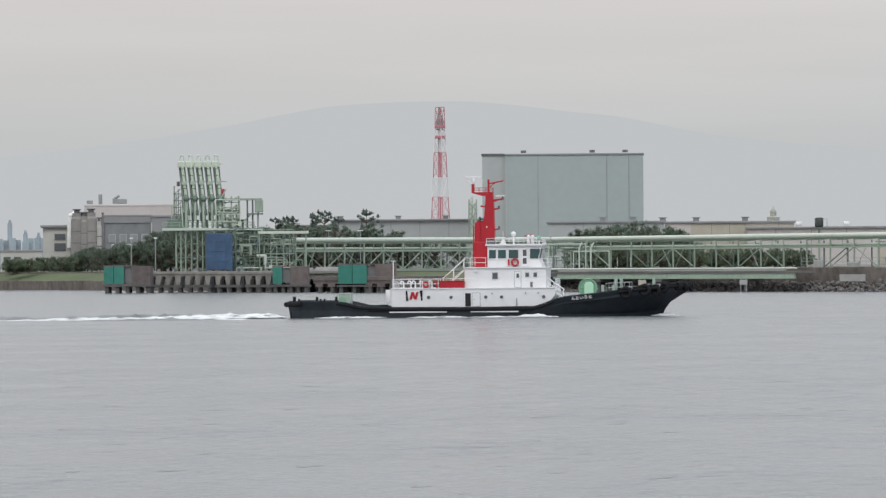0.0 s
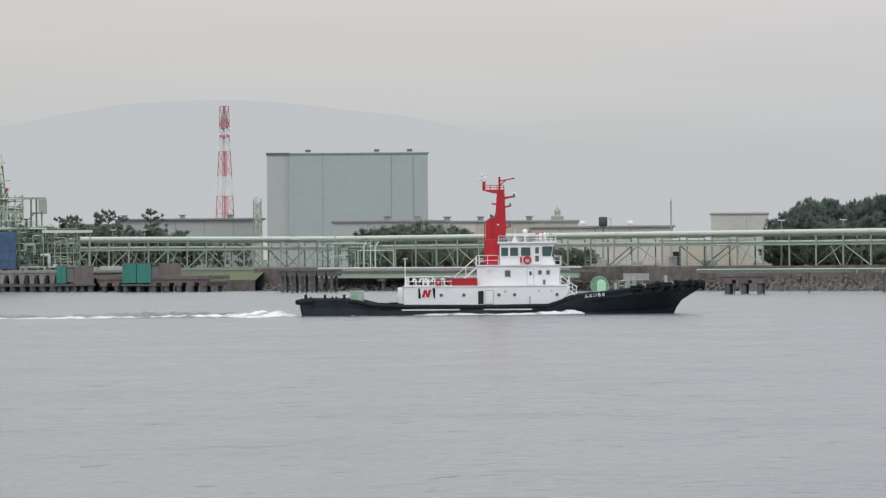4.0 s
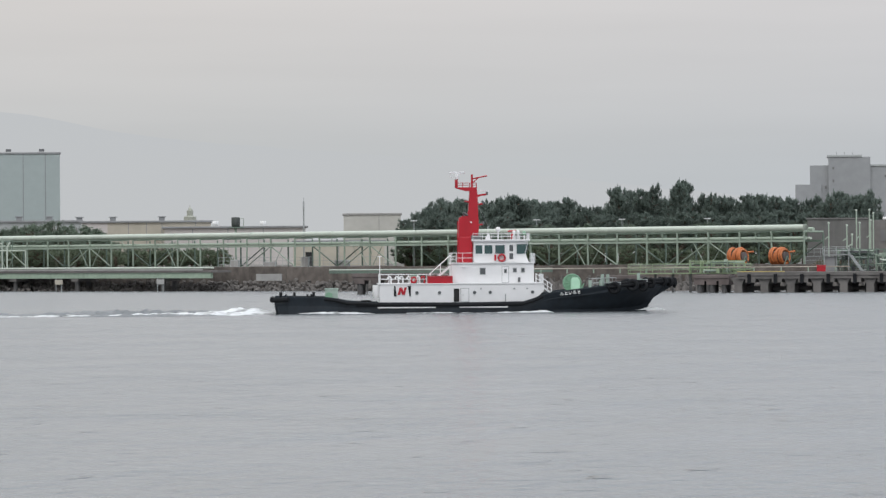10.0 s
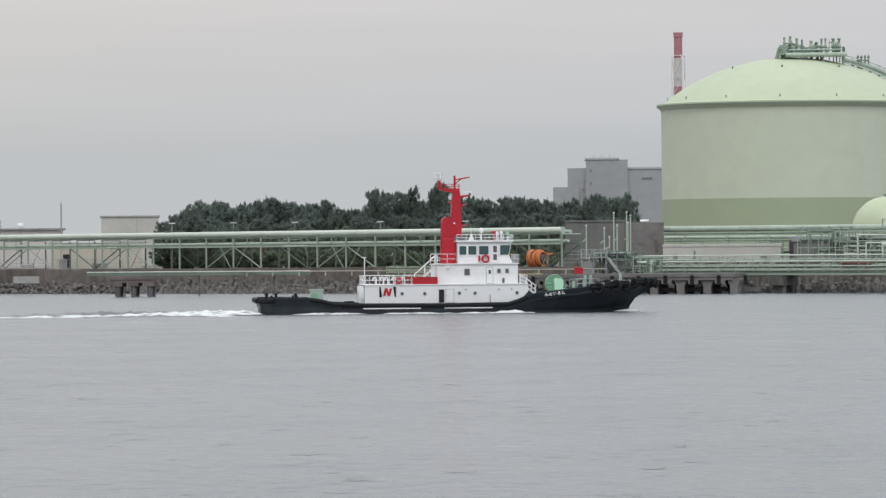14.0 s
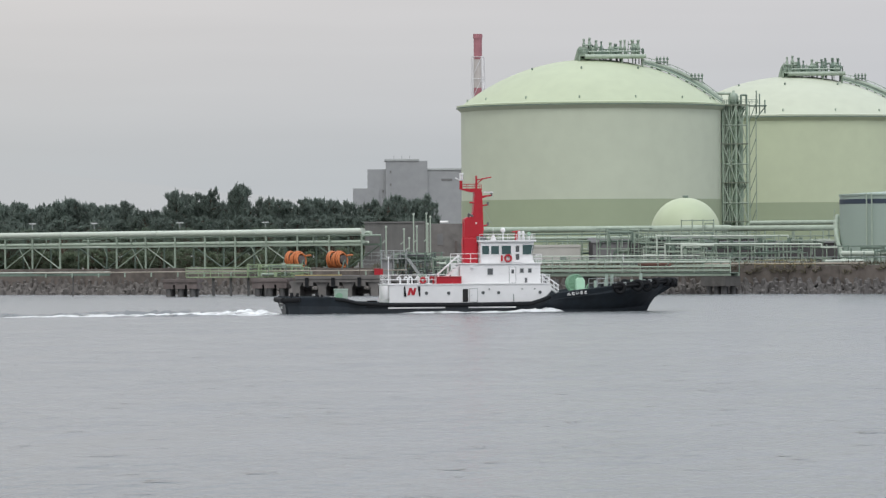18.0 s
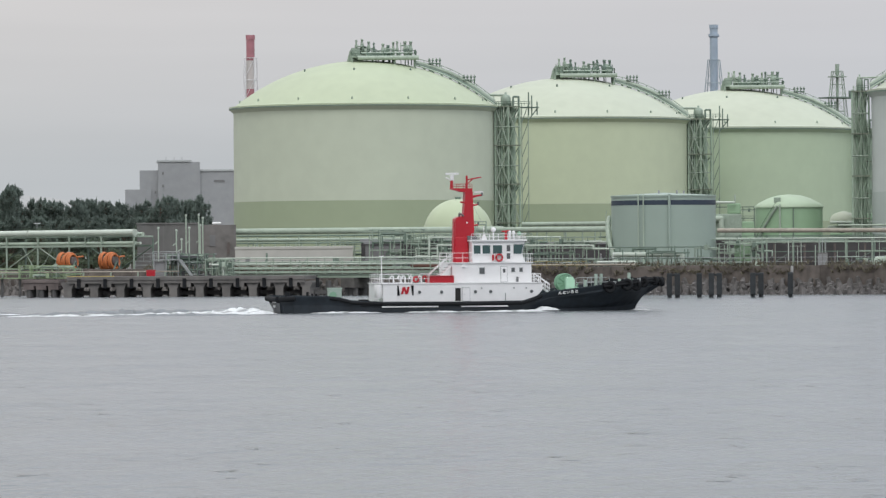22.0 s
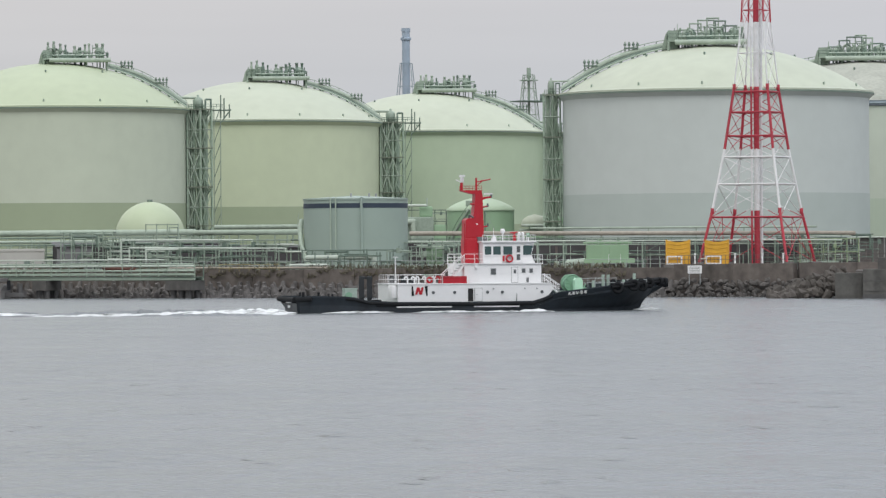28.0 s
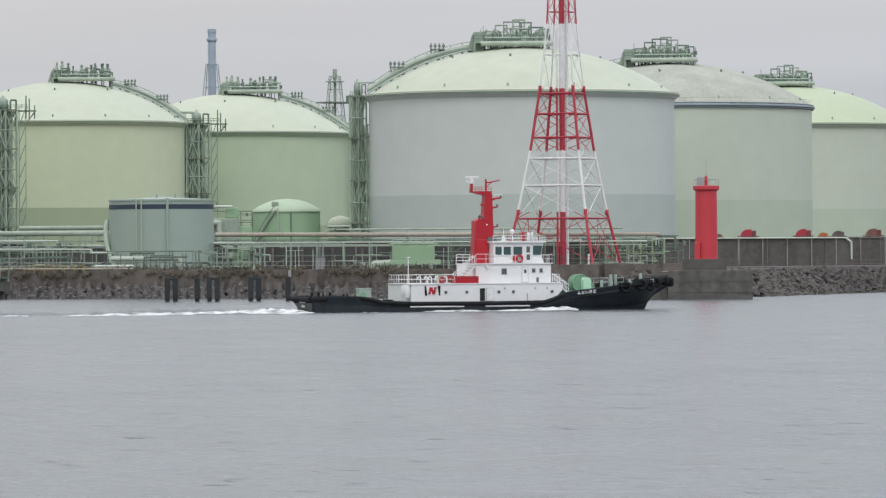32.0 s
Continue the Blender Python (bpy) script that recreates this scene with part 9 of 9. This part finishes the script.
# parapet in sections
for k, (p, q, z1, m, label) in enumerate((((-525, 1214), (-267, 963), 1.9, "wall_brown", "weathered low quay wall of the grass bank"), ((-267, 963), (-152.5, 840), 1.9, "wall_brown", "weathered low quay wall of the grass bank"), ((-154, 852), (10, 729), 4.0, "wall_brown", "weathered grey sea wall in sections"),
                                   ((10, 729), (126, 646), 4.0, "wall_brown", "brown-stained concrete sea wall in sections"), ((126, 646), (140, 633), 4.5, "wall_brown", "raised brown-stained sea wall corner"),
                                   ((140, 633), (156, 633), 4.6, "wall_brown", "raised brown-stained sea wall corner"))):
    pts, d, out = along(p, q, 8.0)
    ang = math.degrees(math.atan2(d.y, d.x))
    wl_ = thing("sea_wall", pose(p[0], p[1], 0, 0, 0, ang), label, "sea wall", "sea wall")
    tot = (Vector(q) - Vector(p)).length
    w = tot / len(pts)
    side = -1 if out.dot(Vector((-d.y, d.x, 0))) < 0 else 1
    for i in range(len(pts)):
        y0, y1 = sorted((side * 1.2, side * 0.02))
        part("wall_section", box((i * w + 0.02, y0, -1.0), ((i + 1) * w - 0.02, y1, z1 + 0.05 * (i % 3)), 0.05), m, wl_)
    if k > 3:
        railing("guard", [(0, side * 0.2, z1), (tot, side * 0.2, z1)], 1.2, "rust_box", wl_, 0.03, 0.6, 2)
    if k == 3:
        railing("guard", [(0, side * 0.2, z1), (tot, side * 0.2, z1)], 1.2, "rail", wl_, 0.03, 2.6, 2)
    if k > 2:
        join_members(wl_, ("guard_post",))

# grass bank at the far left
bm = bmesh.new()
vs = [bm.verts.new(c) for c in ((-525, 1214, 1.85), (-267, 962.5, 1.85), (-152.5, 839.6, 1.85), (-152.6, 852, 3.76), (-261, 969, 3.76), (-519, 1221, 3.76))]
bm.faces.new((vs[0], vs[1], vs[4], vs[5]))
bm.faces.new((vs[1], vs[2], vs[3], vs[4]))
tagged(part("grass_bank", bm, "grass"), "strip of mown grass on the quay", "grass", kind="structure")


def rock_mesh(seed, material="rock"):
    rnd = random.Random(seed)
    bm = bmesh.new()
    bmesh.ops.create_icosphere(bm, subdivisions=1, radius=1)
    for v in bm.verts:
        v.co *= rnd.uniform(0.6, 1.2)
    sx, sy = rnd.uniform(0.7, 1.35), rnd.uniform(0.7, 1.35)
    for v in bm.verts:
        v.co.x, v.co.y, v.co.z = v.co.x * sx, v.co.y * sy, v.co.z * 0.8
    me = bpy.data.meshes.new("rock")
    bm.to_mesh(me)
    bm.free()
    me.materials.append(M[material])
    return me


def tetrapod_mesh(material="rock_tar"):
    """Four tapered legs from one centre."""
    bm = bmesh.new()
    dirs = [Vector((0, 0, 1)), Vector((0.94, 0, -0.33)), Vector((-0.47, 0.816, -0.33)), Vector((-0.47, -0.816, -0.33))]
    for d in dirs:
        r = bmesh.ops.create_cone(bm, cap_ends=True, segments=7, radius1=0.42, radius2=0.25, depth=1.0)
        rot = d.to_track_quat('Z', 'Y').to_matrix().to_4x4()
        bmesh.ops.transform(bm, matrix=Matrix.Translation(d * 0.55) @ rot, verts=r["verts"])
    me = bpy.data.meshes.new("tetrapod")
    bm.to_mesh(me)
    bm.free()
    me.materials.append(M[material])
    return me


def scatter(name, label, meshes, places, limit, child, joined_mat):
    """The nearest pieces as parts, the rest joined as stuff."""
    t = thing(name, pose(0, 0, 0), label, "rocks" if child == "rock" else "armour blocks", kind="stuff")
    for loc, turn, s in places[:limit]:
        o = new(child, meshes[int(turn[2]) % len(meshes)])
        o.parent = t
        o.matrix_basis = pose(loc.x, loc.y, loc.z, *turn) @ Matrix.Diagonal((s, s, s, 1))
    rest = places[limit:]
    if rest:
        verts, faces = [], []
        for loc, turn, s in rest:
            me = meshes[int(turn[2]) % len(meshes)]
            m = pose(loc.x, loc.y, loc.z, *turn) @ Matrix.Diagonal((s, s, s, 1))
            k = len(verts)
            verts += [tuple(m @ v.co) for v in me.vertices]
            faces += [tuple(k + i for i in pl.vertices) for pl in me.polygons]
        me = bpy.data.meshes.new("joined_" + child)
        me.from_pydata(verts, [], faces)
        me.materials.append(joined_mat)
        o = new("joined_" + child + "s", me)
        o.parent = t
        o["kind"] = "stuff"
    return t


rnd = random.Random(5)
TETRA = [tetrapod_mesh()]
ROCKS = [rock_mesh(s) for s in range(5)]
places = []
pts, d, out = along((64, 690), (126, 646), 1.5)
for row in range(6):
    for p in pts:
        q = p + out * (1.5 + row * 1.35 + rnd.uniform(-0.2, 0.2)) + d * (rnd.uniform(-0.25, 0.25) + 0.75 * (row % 2))
        places.append((Vector((q.x, q.y, 1.2 - row * 0.35 + rnd.uniform(-0.15, 0.15))), (rnd.uniform(-22, 22), rnd.uniform(-22, 22), rnd.choice((0, 60, 120, 180, 240, 300)) + rnd.uniform(-25, 25)), rnd.uniform(0.98, 1.12)))
scatter("armour_blocks", "sloping bank of grey concrete tetrapods", TETRA, places, 250, "tetrapod", M["rock_tar"])


def rock_bank(p, q, rows, step, size, z_top, drop, limit, label, first=1.2, meshes=None, rest="rock"):
    places = []
    pts, d, out = along(p, q, step)
    for row in range(rows):
        for c in pts:
            w = c + out * (first + row * size * 1.25 + rnd.uniform(-0.4, 0.4)) + d * rnd.uniform(-0.6, 0.6)
            places.append((Vector((w.x, w.y, z_top - row * drop + rnd.uniform(-0.25, 0.25))), (rnd.uniform(0, 90), rnd.uniform(0, 90), rnd.uniform(0, 360)), size * rnd.uniform(0.7, 1.25)))
    scatter("rock_bank", label, meshes or ROCKS, places, limit, "rock", M[rest])


rock_bank((-150, 849), (-60, 781.5), 7, 0.9, 0.46, 1.45, 0.25, 45, "bank of dark brown-grey rocks under the sea wall")
DARK = [rock_mesh(s, "rock_dark") for s in range(30, 35)]
rock_bank((126, 645), (141, 631), 7, 0.8, 0.5, 2.0, 0.42, 50, "heap of rocks at the wall's corner", meshes=DARK, rest="rock_dark")
rock_bank((155, 634), (177, 672), 11, 0.85, 0.58, 3.2, 0.36, 45, "steep bank of dark boulders", meshes=DARK, rest="rock_dark")
rock_bank((177, 672), (260, 797), 11, 0.85, 0.58, 3.3, 0.36, 50, "steep bank of dark boulders", meshes=DARK, rest="rock_dark")
places = []
pts, d, out = along((-60, 781.5), (64, 690), 1.5)
for row in range(5):
    for p in pts:
        q = p + out * (1.5 + row * 1.35 + rnd.uniform(-0.25, 0.25)) + d * (rnd.uniform(-0.3, 0.3) + 0.75 * (row % 2))
        places.append((Vector((q.x, q.y, 1.35 - row * 0.4 + rnd.uniform(-0.2, 0.2))), (rnd.uniform(-25, 25), rnd.uniform(-25, 25), rnd.uniform(0, 360)), rnd.uniform(0.92, 1.08)))
rnd.shuffle(places)
scatter("armour_blocks", "weathered bank of brown-grey concrete tetrapods", [tetrapod_mesh("rock")], places, 30, "tetrapod", M["rock"])
# loose heap before the corner
PALE = [rock_mesh(s, "rock_pale") for s in range(20, 24)]
places = []
for k in range(430):
    u, v = rnd.uniform(-1, 1), rnd.uniform(-1, 1)
    hgt = 0.7 + 2.0 * (u + 1)
    w = spot(12.6 + u * 0.46, 627 + v * 4.0)
    places.append((Vector((w.x, w.y, hgt * (1 - 0.75 * abs(v)) * rnd.uniform(0.55, 1) - 0.2)), (rnd.uniform(0, 90), rnd.uniform(0, 90), rnd.uniform(0, 360)), rnd.choice((0.34, 0.5, 0.62, 0.95))))
scatter("rock_heap", "heap of pale brown boulders beside the lighthouse", PALE, places, 45, "rock", M["rock_pale"])

# ledge before the breakwater wall
part("ledge", box((0, 0, -1), (90, 9, 0.25), 0.05), "concrete", thing("quay_ledge", pose(*spot(13.5, 690, GROUND), 0, 0, 42), "concrete ledge before the breakwater wall", "ledge"))

# weeds along the foot of the yard
pts, d, out = along((12, 727.5), (124, 647.4), 0.5)
tufts = []
for p in pts:
    if noise.noise((p.x * 0.11, 2.0, 0)) > -0.25:
        tufts.append(((p.x + out.x * 0.8, p.y + out.y * 0.8, 4.05 + rnd.uniform(-0.1, 0.2)), rnd.uniform(0.35, 0.75)))
        if rnd.random() < 0.9:
            tufts.append(((p.x + out.x * 1.35, p.y + out.y * 1.35, 3.3 + rnd.uniform(-0.5, 0.6)), rnd.uniform(0.25, 0.55)))
me = leaf_cloud(tufts, 14, 0.42, 9, 0.8, 0.3, 0.12)
me.materials.append(M["weeds"])
wd = new("weed_strip", me)
tagged(wd, "strip of dry brown-green weeds on the sea wall", "weeds", kind="stuff")

# black mooring piles in pairs
for b, n in ((7.215, 2), (7.575, 1), (7.72, 2), (8.22, 2), (8.67, 1)):
    for k in range(n):
        c = spot(b + k * 0.096, 628, 0)
        mp = thing("mooring_pile", pose(c.x, c.y, 0, 0, 0, -b), "black tarred mooring pile with a fender board in the water", "mooring pile", "mooring piles")
        bar("shaft", (0, 0, -3), (0, 0, 2.95), 0.3, "pile_black", mp, shape="pipe")
        part("fender_board", box((-0.36, -0.42, 0.35), (0.36, -0.2, 3.1), 0.05), "pile_black", mp)
        bar("head", (0, 0, 2.9), (0, 0, 3.25), 0.36, "pile_black", mp, shape="pipe")
        if n == 2 and k == 0:
            part("cross_head", box((0.2, -0.2, 2.85), (0.85, 0.25, 3.15), 0.04), "pile_black", mp)
c = spot(8.69, 628, 3.2)
wm = thing("white_marker_post", pose(c.x, c.y, c.z), "white marker on a mooring pile", "marker post", "white marker posts")
bar("shaft", (0, 0, 0), (0, 0, 0.6), 0.2, "concrete_pale", wm)
part("cap", sphere((0, 0, 0.7), 0.2), "concrete_pale", wm)

# second jetty: heavy concrete piers
j2, JL2 = jetty("concrete_jetty", -0.05, 698, 2.82, 690, 3.0, 9, 9, "grey concrete jetty on broad piers", slab=1.0, piles=False)
for i in range(10):
    x = JL2 * i / 9
    part("pier", prism([(x - 0.55, -2.0), (x - 0.55, 1.2), (x - 0.95, 1.9), (x - 0.95, 2.2), (x + 0.95, 2.2), (x + 0.95, 1.9), (x + 0.6, 1.2), (x + 0.6, -2.0)], 0.5, 8.0), "concrete", j2)
    block("fender", (x + 1.6, -0.2, 1.3), (x + 2.1, 0.1, 2.7), "rubber", j2)
    block("brace_beam", (x + 0.6, 3.5, 0.3), (x + JL2 / 9 - 0.6, 4.2, 0.9), "concrete_dark", j2)
    bar("rear_leg", (x + 2.2, 6.5, -2), (x + 2.2, 6.5, 2.2), 0.4, "concrete_dark", j2)
part("yellow_kerb", box((0, 0.05, 3.0), (JL2 * 0.2, 0.3, 3.12), 0.02), "rail_ochre", j2, "faded yellow edge kerb")
pipe_line("jetty_pipe", [spot(-3.2, 720, 3.6), spot(1.3, 703, 3.7)], 0.09, "pipe_rust", "pale pipe along the jetty", 4, ground=2.9)
jetty("small_dolphin", -4.7, 715, -4.12, 714, 3.1, 5, 3, "small concrete dolphin on stubby piles", slab=1.0, pile_r=0.42, mat_top="rust_box")
jetty("small_dolphin", -1.65, 703, -1.22, 702, 2.6, 5, 3, "small concrete dolphin on stubby piles", slab=0.9, pile_r=0.42, mat_top="rust_box")
jetty("small_dolphin", -0.58, 700, -0.14, 699, 2.6, 5, 3, "small concrete dolphin on stubby piles", slab=0.9, pile_r=0.42, mat_top="rust_box")
p, q = spot(-5.0, 722), spot(-2.3, 716)
L = (q - p).length
cw2 = thing("jetty_catwalk", pose(p.x, p.y, 0, 0, 0, math.degrees(math.atan2(q.y - p.y, q.x - p.x))), "low grey-green catwalk between dolphins", "catwalk")
part("girder", box((0, 2, 3.12), (L, 2.3, 3.4), 0.03), "steel_green_dark", cw2)
part("deck", box((0, 2, 3.4), (L, 3.6, 3.48), 0.02), "steel_green_dark", cw2)
bar("pipe", (0, 2.2, 3.66), (L, 2.2, 3.66), 0.09, "pipe_pale", cw2, shape="pipe")
for i in range(3):
    bar("prop", (L * (i + 0.5) / 3, 2.8, -2), (L * (i + 0.5) / 3, 2.8, 3.13), 0.11, "concrete_dark", cw2)

p, q = spot(-1.36, 712), spot(0.12, 708)
L = (q - p).length
cw3 = thing("jetty_catwalk", pose(p.x, p.y, 0, 0, 0, math.degrees(math.atan2(q.y - p.y, q.x - p.x))), "green railed catwalk above the jetty", "catwalk")
part("deck", box((0, 0, 2.72), (L, 1.4, 2.9), 0.02), "lime_steel", cw3)
railing("guard", [(0, 0, 2.9), (L, 0, 2.9)], 1.35, "lime_steel", cw3, 0.05, 1.9, 3)
railing("guard", [(0, 1.4, 2.9), (L, 1.4, 2.9)], 1.2, "steel_green", cw3, 0.04, 2.4, 2)
for i in range(7):
    bar("prop", (L * (i + 0.5) / 7, 0.7, -2), (L * (i + 0.5) / 7, 0.7, 2.75), 0.2, "concrete_dark", cw3)
process_rack("jetty_manifold", -0.62, 709, 2.9, 8.2, 2, 1.9, 5, 2, "yellow-green pipe manifold beside the hose reels", 43, turn=-4, pipes=16, mats=("lime_steel", "pipe_green", "steel_green"), stout=0.9)

# red lighthouse on its block
c = spot(13.72, 620, 0)
lh = thing("lighthouse", pose(c.x, c.y, 0, 0, 0, -13.7), "small red cylindrical lighthouse on a concrete block", "lighthouse")
part("tower", lathe([(1.5, 5.2), (1.47, 5.4), (1.40, 14.1), (1.72, 14.3), (1.72, 14.75), (1.35, 14.8), (0.02, 14.85)], 40), "lh_red", lh, "red painted tower")
part("door_step", box((-1.55, -1.55, 5.2), (-0.85, -0.6, 7.4), 0.06), "lh_red", lh)
part("upper_base", box((-3.1, -2.6, 3.75), (2.6, 2.6, 5.25), 0.06), "wall_streak", lh)
part("lower_base", box((-5.0, -4.6, -3.0), (5.9, 4.6, 3.78), 0.08), "tidal", lh)
part("side_base", box((-8.6, -3.6, -3.0), (-5.0, 3.4, 3.3), 0.08), "tidal", lh)
for z in (0.9, 2.3):
    block("pour_joint", (-5.05, -4.65, z), (5.95, -4.6, z + 0.06), "concrete_dark", lh)
part("tide_mark", box((-5.04, -4.64, -0.5), (5.94, -4.6, 0.55), 0.0), "concrete_dark", lh, "dark wet tide mark")
part("lantern_panel", box((-1.2, -0.6, 14.85), (-0.2, -0.5, 15.9), 0.03), "rail", lh)
part("lantern", lathe([(0.22, 14.85), (0.22, 15.8), (0.12, 16.1)], 12), "lh_red", lh)
bar("aerial", (0.05, 0, 15.8), (0.0, 0, 18.0), 0.025, "rail", lh)
for k in range(10):
    a = 2 * math.pi * k / 10
    a2 = 2 * math.pi * (k + 1) / 10
    bar("rail_post", (1.6 * math.cos(a), 1.6 * math.sin(a), 14.75), (1.6 * math.cos(a), 1.6 * math.sin(a), 15.6), 0.03, "rail", lh)
    bar("hand_rail", (1.6 * math.cos(a), 1.6 * math.sin(a), 15.6), (1.6 * math.cos(a2), 1.6 * math.sin(a2), 15.6), 0.03, "rail", lh)
part("causeway", box((-6, 4, -3), (2, 34, 3.6), 0.05), "concrete", lh)


motions()
